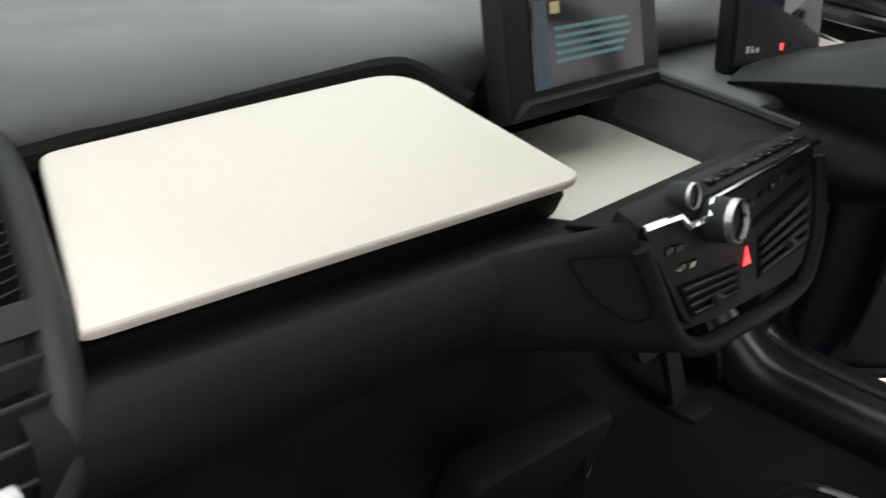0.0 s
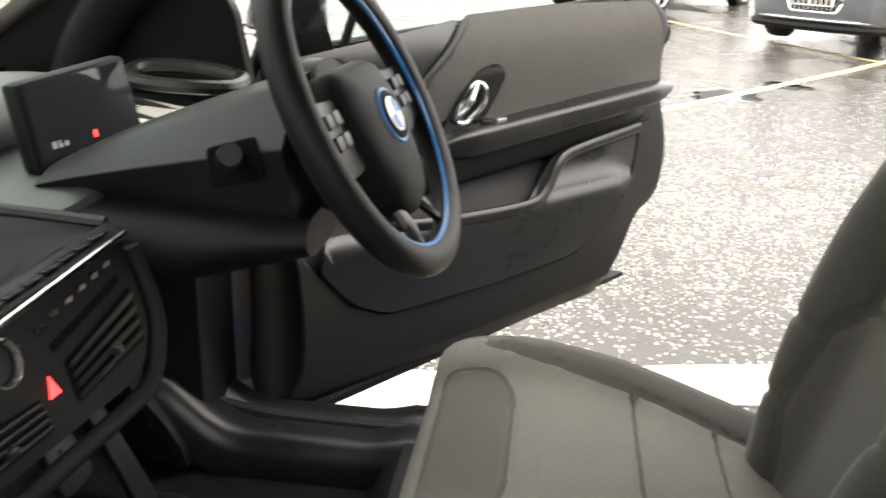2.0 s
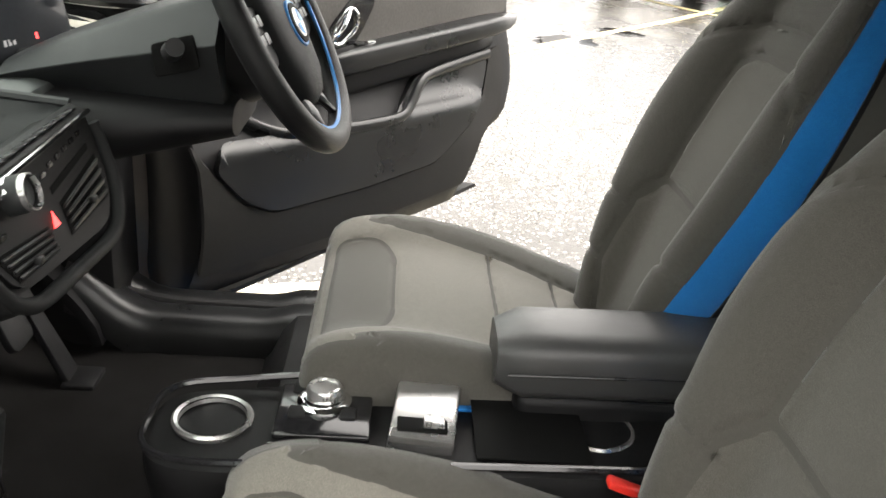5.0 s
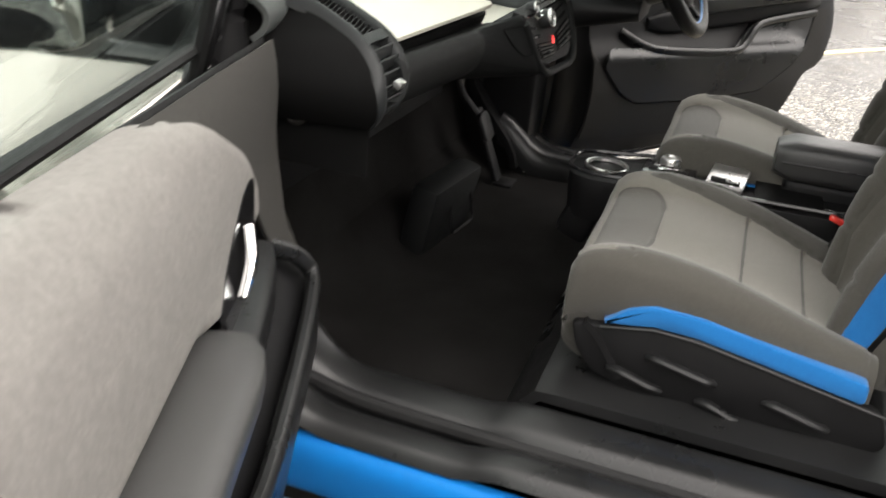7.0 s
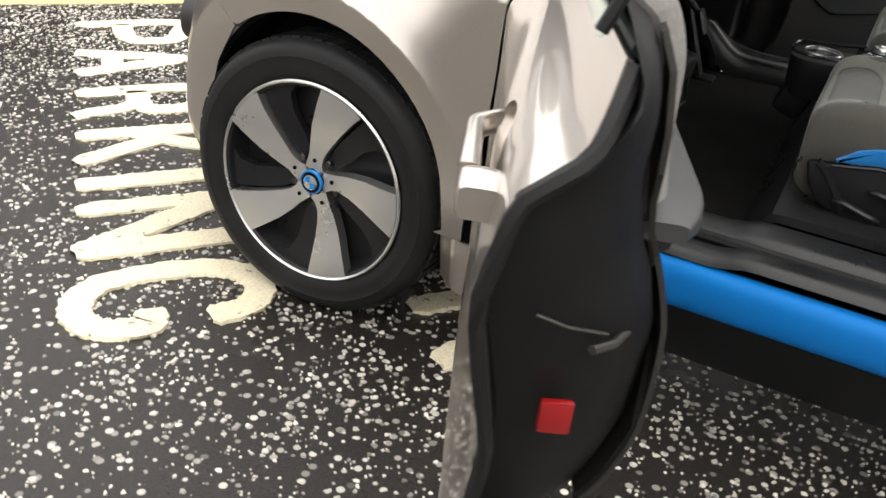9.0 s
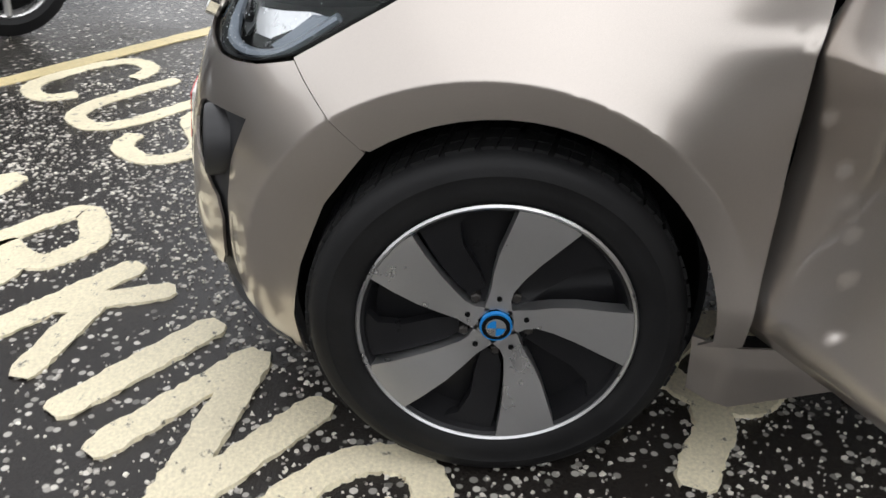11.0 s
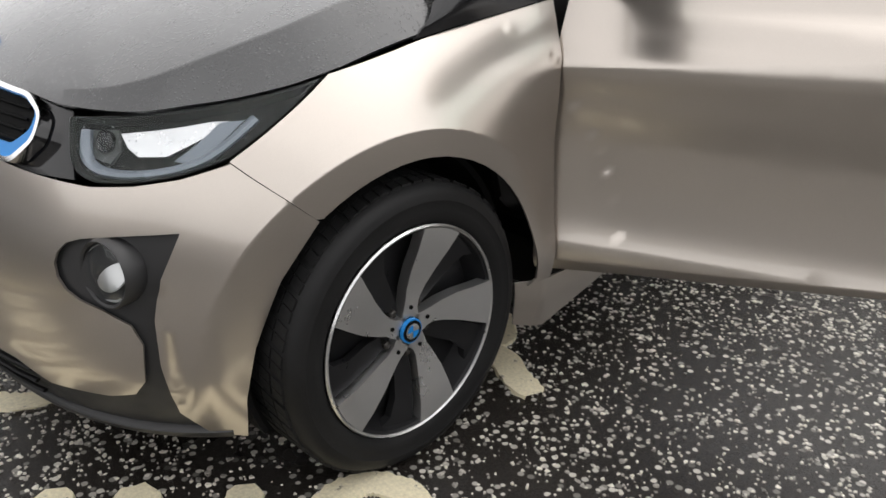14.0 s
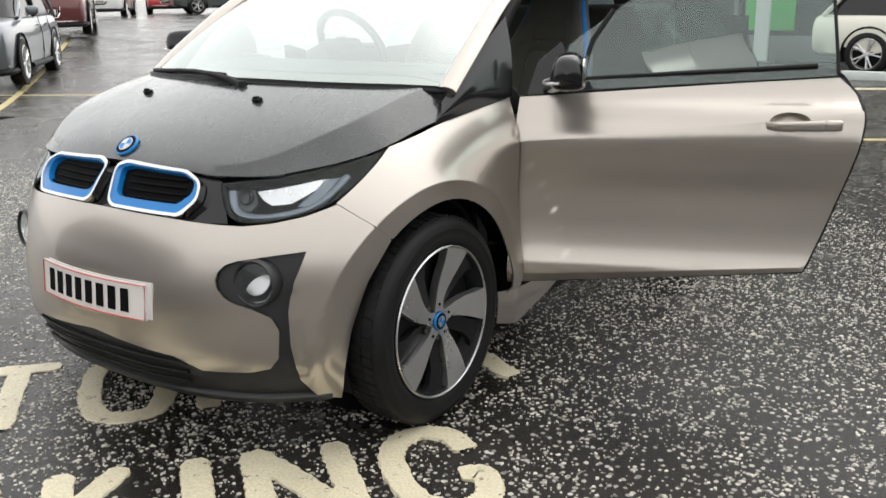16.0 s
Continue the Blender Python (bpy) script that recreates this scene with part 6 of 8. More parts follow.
bm = bmesh.new()
outline = rounded([(0, 0), (1, 0), (1, 1), (0, 1)], [0.03, 0.07, 0.15, 0.06], 7)
panel(bm, outline, lid_top, res=0.08, thick=0.008, core=(-0.38, -0.64, 0.8))
bmesh.ops.bevel(bm, geom=[e for e in bm.edges if len(e.link_faces) == 2 and e.calc_face_angle(0) > 1.0], offset=0.0035, segments=3, affect="EDGES", profile=0.5)
part("glove_box_lid", bm, CREAM, dash, "pale cream glove box lid")
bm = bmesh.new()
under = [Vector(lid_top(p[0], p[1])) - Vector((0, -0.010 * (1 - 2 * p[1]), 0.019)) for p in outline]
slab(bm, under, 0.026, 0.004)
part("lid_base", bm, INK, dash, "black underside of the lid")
# Black tube stands in for the shadow in the gap behind the lid.
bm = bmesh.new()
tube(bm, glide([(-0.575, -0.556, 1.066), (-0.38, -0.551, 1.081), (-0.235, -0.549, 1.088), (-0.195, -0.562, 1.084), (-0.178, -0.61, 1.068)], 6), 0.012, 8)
part("lid_gap_shadow", bm, INK, dash)
bm = bmesh.new()
slab(bm, [(-0.190, -0.765, 0.990), (0.150, -0.765, 0.990), (0.112, -0.55, 0.998), (-0.190, -0.55, 0.998)], 0.012, 0.003)
part("cream_tray", bm, CREAM, dash, "pale cream storage tray")
bm = bmesh.new()
slab(bm, [(0.098, -0.765, 0.988), (0.176, -0.775, 1.036), (0.150, -0.62, 1.052), (0.128, -0.56, 1.058), (0.118, -0.555, 0.996)], 0.012, 0.003)
part("tray_side", bm, DASH, dash, "dark grey side of the tray")
bm = bmesh.new()
tube(bm, glide([(0.180, -0.776, 1.037), (0.168, -0.70, 1.046), (0.150, -0.62, 1.056), (0.132, -0.565, 1.064), (0.150, -0.53, 1.072), (0.22, -0.515, 1.078), (0.29, -0.52, 1.075)], 5), 0.0085, 8, flat=0.8)
part("tray_rim", bm, DASH, dash)
bm = bmesh.new()
box(bm, (0.42, -0.60, 1.018), (0.52, 0.24, 0.05), 0.02)
part("driver_shelf", bm, DASH_TOP, dash)
bm = bmesh.new()
slab(bm, rounded([(0.475, -0.715, 1.046), (0.685, -0.700, 1.046), (0.675, -0.575, 1.066), (0.475, -0.575, 1.066)], 0.02), 0.014, 0.003)
part("driver_board", bm, CREAM, dash, "pale cream board behind the instruments")

# central display
bm = bmesh.new()
DISPLAY = [Vector(p) for p in ((-0.142, -0.632, 1.050), (0.118, -0.640, 1.058), (0.132, -0.596, 1.170), (-0.128, -0.588, 1.162))]
slab(bm, DISPLAY, 0.028, 0.006)
display = part("central_display", bm, PLASTIC, CAR, "black framed navigation display")


def on_display(u, v, out):
    a, b = DISPLAY[0].lerp(DISPLAY[1], u), DISPLAY[3].lerp(DISPLAY[2], u)
    nrm = (DISPLAY[1] - DISPLAY[0]).cross(DISPLAY[3] - DISPLAY[0]).normalized()
    return a.lerp(b, v) + nrm * out


bm = bmesh.new()
slab(bm, [on_display(u, v, 0.0015) for u, v in ((0.14, 0.20), (0.86, 0.20), (0.86, 0.88), (0.14, 0.88))], 0.002)
part("display_glass", bm, SCREEN, display)
bm = bmesh.new()
slab(bm, [on_display(u, v, 0.0019) for u, v in ((0.155, 0.22), (0.235, 0.22), (0.235, 0.86), (0.155, 0.86))], 0.0005)
part("display_menu", bm, DISPLAY_BLUE, display)
for k in range(6):
    bm = bmesh.new()
    v = 0.62 - 0.062 * k
    w = (0.48, 0.50, 0.50, 0.46, 0.44, 0.0)[k]
    u0 = 0.27
    if k == 5:
        u0, v, w = 0.255, 0.75, 0.055
    slab(bm, [on_display(u, vv, 0.0022) for u, vv in ((u0, v), (u0 + w, v), (u0 + w, v + (0.030 if k < 5 else 0.09)), (u0, v + (0.030 if k < 5 else 0.09)))], 0.0006)
    part("display_text", bm, DISPLAY_TEXT if k < 5 else DISPLAY_AMBER, display, "dim teal text line" if k < 5 else "amber square on the display")
bm = bmesh.new()
slab(bm, [on_display(u, v, o) for u, v, o in ((0.02, 0.02, 0.003), (0.98, 0.02, 0.003), (0.93, 0.12, 0.010), (0.07, 0.12, 0.010))], 0.010, 0.002)
part("display_bar", bm, PLASTIC, display)
bm = bmesh.new()
box(bm, (-0.01, -0.572, 1.060), (0.16, 0.06, 0.05), 0.012)
part("display_foot", bm, PLASTIC, display)

# instrument display
CLUSTER = [Vector(p) for p in ((0.296, -0.638, 1.044), (0.462, -0.692, 1.050), (0.446, -0.676, 1.164), (0.294, -0.622, 1.148))]
bm = bmesh.new()
slab(bm, CLUSTER, 0.026, 0.007)
cluster = part("instrument_display", bm, PLASTIC, CAR, "small black instrument display")
nrm = (CLUSTER[1] - CLUSTER[0]).cross(CLUSTER[3] - CLUSTER[0]).normalized()


def on_cluster(u, v, out):
    return CLUSTER[0].lerp(CLUSTER[1], u).lerp(CLUSTER[3].lerp(CLUSTER[2], u), v) + nrm * out


bm = bmesh.new()
slab(bm, [on_cluster(u, v, 0.0015) for u, v in ((0.05, 0.10), (0.95, 0.10), (0.95, 0.95), (0.05, 0.95))], 0.002)
part("display_glass", bm, surface("grey_display_glass", (0.020, 0.022, 0.026), 0.06, 0, 100, 0.1, 3, 0.1, 0.0, 0.0001), cluster)
for k in range(4):
    bm = bmesh.new()
    u = 0.16 + 0.05 * k if k < 3 else 0.52
    slab(bm, [on_cluster(a, b, 0.0022) for a, b in ((u, 0.24), (u + 0.03, 0.24), (u + 0.03, 0.32), (u, 0.32))], 0.0006)
    part("warning_light", bm, DISPLAY_PALE if k < 3 else HAZARD, cluster)
bm = bmesh.new()
box(bm, (0.385, -0.645, 1.040), (0.10, 0.05, 0.05), 0.01)
part("display_foot", bm, PLASTIC, cluster)

# ends of the dashboard: grey skin that turns down round a slatted vent
END = [(-0.50, 1.090), (-0.565, 1.078), (-0.63, 1.058), (-0.675, 1.040), (-0.700, 1.020), (-0.716, 0.995), (-0.721, 0.968), (-0.715, 0.945), (-0.700, 0.928)]
end_left = spline([0.0, 0.065, 0.14, 0.20, 0.26, 0.33], [-0.650, -0.646, -0.664, -0.690, -0.706, -0.680])
end_right = spline([0.0, 0.065, 0.14, 0.20, 0.26, 0.33], [-0.535, -0.546, -0.566, -0.582, -0.594, -0.622])
end_at, end_len, *_ = by_length([(*p, 0) for p in END])


def end_skin(u, d, out=0.0):
    """A point of the dash end: u across from the door side, d down along the bend."""
    d = min(max(d, 0), end_len)
    y, z, _ = end_at(d)
    y2, z2, _ = end_at(min(d + 0.003, end_len))
    y1, z1, _ = end_at(max(d - 0.003, 0))
    n = Vector((0, z2 - z1, -(y2 - y1))).normalized()
    a, b = end_left(d), end_right(d)
    return Vector((a + (b - a) * u, y, z - 0.014 * max(0, 1 - u / 0.22) ** 2)) + n * out


for s in (1, -1):
    def flip(v):
        return Vector((v.x * s, v.y, v.z))

    bm = bmesh.new()
    ring_u = [(-0.02, 0.0), (0.03, 0.004), (0.10, 0.006), (0.16, 0.003), (0.19, -0.004), (0.20, -0.03)]
    for rows in (ring_u, [(0.83, -0.03), (0.84, -0.003), (0.88, 0.004), (0.95, 0.004), (1.0, -0.006), (1.01, -0.03)]):
        pts = glide([(a, b, 0) for a, b in rows], 3)
        sheet(bm, lambda u, v: flip(end_skin(pts[round(u * (len(pts) - 1))][0], v * end_len, pts[round(u * (len(pts) - 1))][1])), len(pts) - 1, 36, 0.003)
    for d0, d1 in ((0.0, 0.062), (0.176, 0.194), (0.312, 0.33)):
        sheet(bm, lambda u, v: flip(end_skin(0.17 + 0.68 * u, d0 + (d1 - d0) * v, 0.001)), 6, 6, 0.004)
    sheet(bm, lambda u, v: flip(end_skin(0.15 + 0.72 * u, v * end_len, -0.022)), 4, 30, 0.004)
    bmesh.ops.recalc_face_normals(bm, faces=bm.faces[:])
    vent = part("side_vent", bm, DASH_MID, CAR, "grey dash end with a slatted air vent")
    for k in range(13):
        d = 0.070 + 0.0082 * k
        bm = bmesh.new()
        slab(bm, [flip(end_skin(u, d + o, h)) for u, o, h in ((0.20, 0.006, -0.004), (0.83, -0.008, -0.004), (0.83, -0.0045, -0.012), (0.20, 0.0095, -0.012))], 0.002)
        part("mesh_bar", bm, PLASTIC, vent)
    for k in range(6):
        d = 0.203 + 0.0185 * k
        bm = bmesh.new()
        slab(bm, [flip(end_skin(u, d + o, h)) for u, o, h in ((0.19, 0.0, 0.002), (0.84, 0.0, 0.002), (0.84, 0.013, -0.010), (0.19, 0.013, -0.010))], 0.004, 0.0012, 1)
        part("slat", bm, DASH, vent)
    bm = bmesh.new()
    c = flip(end_skin(0.55, 0.262, 0.008))
    box(bm, c, (0.024, 0.014, 0.012), 0.003, 2, (25, 0, 0))
    part("vent_tab", bm, SATIN, vent)
    bm = bmesh.new()
    sheet(bm, lambda u, v: flip(Vector((end_left(v * end_len) + 0.003, -0.36 + (end_at(v * end_len)[0] + 0.36) * u, end_at(v * end_len)[1] - 0.012 - 0.02 * (1 - u)))), 2, 30, 0.006)
    sheet(bm, lambda u, v: flip(Vector((-0.668, -0.36 - 0.335 * u, 0.93 - 0.10 * v + 0.0 * u))), 4, 4, 0.006)
    bmesh.ops.recalc_face_normals(bm, faces=bm.faces[:])
    part("dash_end", bm, INK, dash, "black closing panel at the dash end")
    bm = bmesh.new()
    lathe(bm, [(0.018, 0.0), (0.020, 0.006), (0.015, 0.010), (0.010, 0.004), (0, 0.004)], pose(-0.676 * s, -0.575, 0.915, 0, -90 * s, 0), 20)
    part("end_plug", bm, DARK_METAL, dash)
    bm = bmesh.new()
    tube(bm, glide([(s * 0.61, -0.60, 1.105), (s * 0.655, -0.595, 1.116), (s * 0.70, -0.66, 1.112), (s * 0.70, -0.735, 1.10), (s * 0.64, -0.74, 1.095), (s * 0.60, -0.67, 1.10)], 5, True), 0.011, 8, True) if s > 0 else box(bm, (-0.60, -0.46, 1.108), (0.05, 0.008, 0.002), 0.0)
    part("vent_hoop" if s > 0 else "defroster_slot", bm, TRIM_DARK if s > 0 else INK, dash)

# control stack
STACK = [(-0.195, 1.030), (0.162, 1.034), (0.158, 0.985), (0.150, 0.945), (0.118, 0.918), (0.085, 0.914), (-0.100, 0.928), (-0.136, 0.938), (-0.166, 0.985)]


def stack_at(x, z, out=0.0):
    """A point of the leaning face of the control stack."""
    return Vector((x, -0.800 - 0.33 * (1.03 - z) - out, z))


LEAN = (0, -0.95, 0.31)
face_line = [p[:2] for p in rounded([(*p, 0) for p in STACK], [0.004, 0.006, 0.02, 0.03, 0.03, 0.03, 0.04, 0.03, 0.02], 4)]
bm = bmesh.new()
slab(bm, [stack_at(x, z) for x, z in face_line], 0.04, lift=LEAN)
stack = part("control_panel", bm, PLASTIC, CAR, "black control stack with dials, vents and chrome line")
bm = bmesh.new()
lip = [p[:2] for p in rounded([(-0.204, 1.018, 0), (-0.186, 0.982, 0), (-0.160, 0.934, 0), (-0.128, 0.916, 0), (-0.10, 0.910, 0), (0.085, 0.898, 0), (0.125, 0.902, 0), (0.166, 0.940, 0), (0.172, 0.985, 0), (0.170, 1.018, 0)], [0, 0.02, 0.03, 0.02, 0.02, 0.03, 0.04, 0.03, 0.02, 0], 4)]
tube(bm, [stack_at(x, z, 0.001) for x, z in lip], 0.0088, 10)
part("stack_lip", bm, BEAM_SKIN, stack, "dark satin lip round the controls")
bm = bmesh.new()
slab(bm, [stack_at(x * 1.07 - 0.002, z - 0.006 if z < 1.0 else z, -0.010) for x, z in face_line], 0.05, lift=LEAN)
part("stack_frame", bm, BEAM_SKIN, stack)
bm = bmesh.new()
slab(bm, [(-0.198, -0.801, 1.0305), (0.166, -0.801, 1.0345), (0.180, -0.776, 1.040), (-0.196, -0.776, 1.037)], 0.03, 0.003)
part("key_strip", bm, PLASTIC, stack, "black strip of keys above the chrome line")
for k in range(8):
    bm = bmesh.new()
    box(bm, (-0.058 + 0.028 * k, -0.789, 1.0355 + 0.0004 * k), (0.023, 0.012, 0.003), 0.001, 1, (-14, 0, 0))
    part("key", bm, BLACK_PAINT, stack)
bm = bmesh.new()
tube(bm, [(-0.198, -0.803, 1.030), (-0.145, -0.806, 1.0285), (-0.137, -0.812, 1.020), (-0.098, -0.812, 1.018), (-0.088, -0.806, 1.0275), (0.166, -0.803, 1.0335)], 0.0032, 6)
part("chrome_line", bm, CHROME, stack, "bright chrome line")


def dial(p, r, deep, name, label):
    m = Matrix.Translation(p) @ Vector((0, -0.95, 0.28)).to_track_quat("Z", "Y").to_matrix().to_4x4()
    bm = bmesh.new()
    lathe(bm, [(r * 1.04, -0.006), (r, deep * 0.5), (r * 0.97, deep * 0.72), (r * 0.93, deep * 0.80), (r * 0.90, deep * 0.78), (0, deep * 0.70)], m, 36)
    d = part(name, bm, DASH, stack, label)
    bm = bmesh.new()
    lathe(bm, [(r * 0.99, deep * 0.78), (r * 0.97, deep), (r * 0.90, deep * 1.02), (r * 0.86, deep * 0.85)], m, 36, True)
    part("ring", bm, SATIN, d)
    bm = bmesh.new()
    lathe(bm, [(r * 0.78, deep * 0.80), (r * 0.6, deep * 0.66), (0, deep * 0.72)], m, 28)
    part("cap", bm, INK, d)


dial((-0.080, -0.806, 1.010), 0.0195, 0.026, "climate_dial", "black dial with silver ring")
dial((-0.121, -0.792, 1.036), 0.0115, 0.013, "volume_dial", "small black dial with silver ring")
bm = bmesh.new()
slab(bm, [stack_at(-0.024, 0.956, 0.002), stack_at(-0.008, 0.955, 0.002), stack_at(-0.015, 0.972, 0.002)], 0.001, lift=LEAN)
part("hazard_triangle", bm, HAZARD, stack, "lit red warning triangle")
for quad, tab in (([(-0.150, 0.974), (-0.036, 0.962), (-0.034, 0.934), (-0.126, 0.940)], 0.42), ([(0.012, 0.972), (0.140, 0.988), (0.132, 0.938), (0.008, 0.936)], 0.50)):
    def in_vent(u, v, out):
        a, b = Vector((*quad[3], 0)).lerp(Vector((*quad[2], 0)), u), Vector((*quad[0], 0)).lerp(Vector((*quad[1], 0)), u)
        p = a.lerp(b, v)
        return stack_at(p[0], p[1], out)

    bm = bmesh.new()
    slab(bm, [in_vent(u, v, 0.0012) for u, v in ((0, 0), (1, 0), (1, 1), (0, 1))], 0.001, lift=LEAN)
    part("vent_back", bm, INK, stack)
    for k in range(4):
        bm = bmesh.new()
        v = 0.08 + 0.235 * k
        slab(bm, [in_vent(0.02, v, 0.003), in_vent(0.98, v, 0.003), in_vent(0.98, v + 0.14, 0.006), in_vent(0.02, v + 0.14, 0.006)], 0.003, 0.0008, 1)
        part("vent_slat", bm, TRIM_DARK, stack)
    bm = bmesh.new()
    box(bm, in_vent(tab, 0.42, 0.010), (0.010, 0.008, 0.009), 0.002)
    part("vent_tab", bm, TRIM_DARK, stack)
for x, z in ((-0.158, 1.004), (-0.142, 1.002), (-0.140, 0.986), (-0.122, 0.984), (-0.032, 1.004), (0.000, 1.006), (0.024, 1.010), (0.048, 1.012), (0.072, 1.014), (0.096, 1.016), (0.120, 1.018)):
    bm = bmesh.new()
    box(bm, stack_at(x, z, 0.0008), (0.013, 0.003, 0.007), 0.001, 1)
    part("key", bm, BLACK_PAINT, stack)
bm = bmesh.new()
slab(bm, [stack_at(x, z, 0.0012) for x, z in ((0.004, 0.984), (0.130, 0.997), (0.130, 1.004), (0.004, 0.991))], 0.001, lift=LEAN)
part("disc_slot", bm, INK, stack)
bm = bmesh.new()
box(bm, stack_at(-0.145, 0.986, 0.002), (0.008, 0.003, 0.002), 0.0005)
part("bright_mark", bm, SATIN, stack)
BEAM_LINE = glide([(*p, 0) for p in BEAM], 4)
CHEEK = glide([(-0.204, -0.790, 1.034), (-0.203, -0.800, 1.026), (-0.196, -0.809, 1.005), (-0.180, -0.822, 0.972), (-0.160, -0.834, 0.938), (-0.140, -0.838, 0.920), (-0.122, -0.825, 0.908), (-0.105, -0.78, 0.900), (-0.10, -0.66, 0.895)], 5)


def cheek(u, v):
    """The skin that leads from the dash beam over to the edge of the controls."""
    p, q = BEAM_LINE[min(40, round(4 + 36 * v))], CHEEK[min(40, round(40 * v))]
    a = Vector((-0.310, -0.7465 + p[0], 1.0105 + p[1]))
    k = u * u * (3 - 2 * u)
    c = a.lerp(q, k)
    return a.x + (q.x - a.x) * (0.35 * u + 0.65 * k), c.y + 0.0006 - 0.0016 * k, c.z


bm = bmesh.new()
sheet(bm, cheek, 20, 40, 0.004, True)
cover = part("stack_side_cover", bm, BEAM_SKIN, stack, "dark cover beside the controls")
bm = bmesh.new()
loop = [tuple(p[:2]) for p in rounded([(0.50, 0.20, 0), (0.86, 0.20, 0), (0.84, 0.42, 0), (0.66, 0.46, 0), (0.52, 0.36, 0)], 0.05, 4)]
tube(bm, [Vector(cheek(u, v)) + Vector((-0.0008, -0.0012, 0)) for u, v in loop], 0.0013, 5, True)
part("cover_joint", bm, INK, cover)

# steering column and wheel
bm = bmesh.new()
rings = []
for i in range(11):
    t = i / 10
    y = -0.655 - 0.290 * t
    x0, x1, z0, z1 = 0.262 - 0.030 * t, 0.500 + 0.010 * t, 1.020 - 0.010 * t, 1.062 + 0.112 * t ** 0.9
    fold = z0 + (z1 - z0) * 0.62
    rings.append(rounded([(x0 + 0.05, y, z0), (x0 - 0.006, y, fold), (x0 + 0.030 + 0.030 * t, y, z1 - 0.002), (x0 + 0.085, y, z1), (x1 - 0.06, y, z1), (x1 - 0.01, y, z1 - 0.012), (x1, y, fold), (x1 - 0.05, y, z0)], [0.02, 0.004, 0.012, 0.01, 0.02, 0.02, 0.01, 0.02], 3))
loft(bm, rings)
column = part("steering_column", bm, DASH, CAR, "dark grey steering column shroud", 24)
bm = bmesh.new()
rings = []
for i in range(9):
    t = i / 8
    y = -0.72 - 0.24 * t
    x0, x1, z0, z1 = 0.20 + 0.05 * t, 0.53 - 0.05 * t, 0.922 + 0.055 * t, 1.030 - 0.006 * t
    rings.append(rounded([(x0 + 0.02, y, z1), (x0, y, (z0 + z1) / 2), (x0 + 0.03, y, z0), (x1 - 0.03, y, z0), (x1, y, (z0 + z1) / 2), (x1 - 0.02, y, z1)], 0.03, 4))
loft(bm, rings)
part("column_cover", bm, PLASTIC, column)
bm = bmesh.new()
tube(bm, glide([(0.255, -0.80, 0.975), (0.245, -0.84, 0.985), (0.252, -0.88, 0.994)], 5), 0.006, 8)
part("column_lever", bm, TRIM_DARK, column)
bm = bmesh.new()
slab(bm, rounded([(0.234, -0.862, 1.106), (0.226, -0.918, 1.124), (0.226, -0.926, 1.080), (0.232, -0.868, 1.064)], 0.006), 0.006, 0.002, lift=(-1, 0, 0))
part("stalk_recess", bm, INK, column)
bm = bmesh.new()
tube(bm, [(0.250, -0.885, 1.092), (0.218, -0.893, 1.102), (0.196, -0.903, 1.112)], [0.008, 0.013, 0.012], 12)
part("stalk", bm, TRIM_DARK, column)
bm = bmesh.new()
tube(bm, [(0.49, -0.93, 1.10), (0.55, -0.945, 1.105), (0.60, -0.955, 1.11)], [0.008, 0.008, 0.010], 10)
part("stalk", bm, TRIM_DARK, column)
bm = bmesh.new()
lathe(bm, [(0.085, -0.075), (0.088, -0.03), (0.080, -0.012), (0.0, -0.008)], pose(0.372, -0.998, 1.118, 62, 0, -4), 32)
part("column_boss", bm, PLASTIC, column)

WHEEL = pose(0.367, -1.0055, 1.129, 62, 0, -4)
bm = bmesh.new()
ring = [WHEEL @ Vector((0.188 * math.cos(a), 0.183 * math.sin(a), 0)) for a in [2 * math.pi * k / 72 for k in range(72)]]
tube(bm, ring, 0.0180, 16, True, up=tuple(WHEEL.to_3x3() @ Vector((0, 0, 1))))
steer = part("steering_wheel", bm, LEATHER, CAR, "black leather steering wheel with blue inner edge")
bm = bmesh.new()
tube(bm, [WHEEL @ Vector((0.1712 * math.cos(a), 0.1665 * math.sin(a), 0.0075)) for a in [2 * math.pi * k / 72 for k in range(72)]], 0.0030, 6, True)
part("blue_edge", bm, BLUE, steer, "thin blue inner edge")
bm = bmesh.new()
HUB = rounded([(-0.070, 0.058, 0), (0.078, 0.058, 0), (0.098, 0.020, 0), (0.092, -0.040, 0), (0.062, -0.118, 0), (0.008, -0.134, 0), (-0.046, -0.118, 0), (-0.078, -0.040, 0), (-0.086, 0.020, 0)], [0.03, 0.03, 0.03, 0.04, 0.03, 0.03, 0.03, 0.04, 0.03], 5)
rings = []
for k, h in ((0.92, -0.050), (1.0, -0.030), (1.0, -0.014), (0.97, -0.004), (0.88, 0.006), (0.70, 0.013), (0.40, 0.0165), (0.10, 0.017)):
    rings.append([WHEEL @ Vector((0.008 + (x - 0.008) * k, -0.03 + (y + 0.03) * k, h)) for x, y, _ in HUB])
loft(bm, rings)
part("hub_pad", bm, BEAM_SKIN, steer, "dark grey airbag pad")
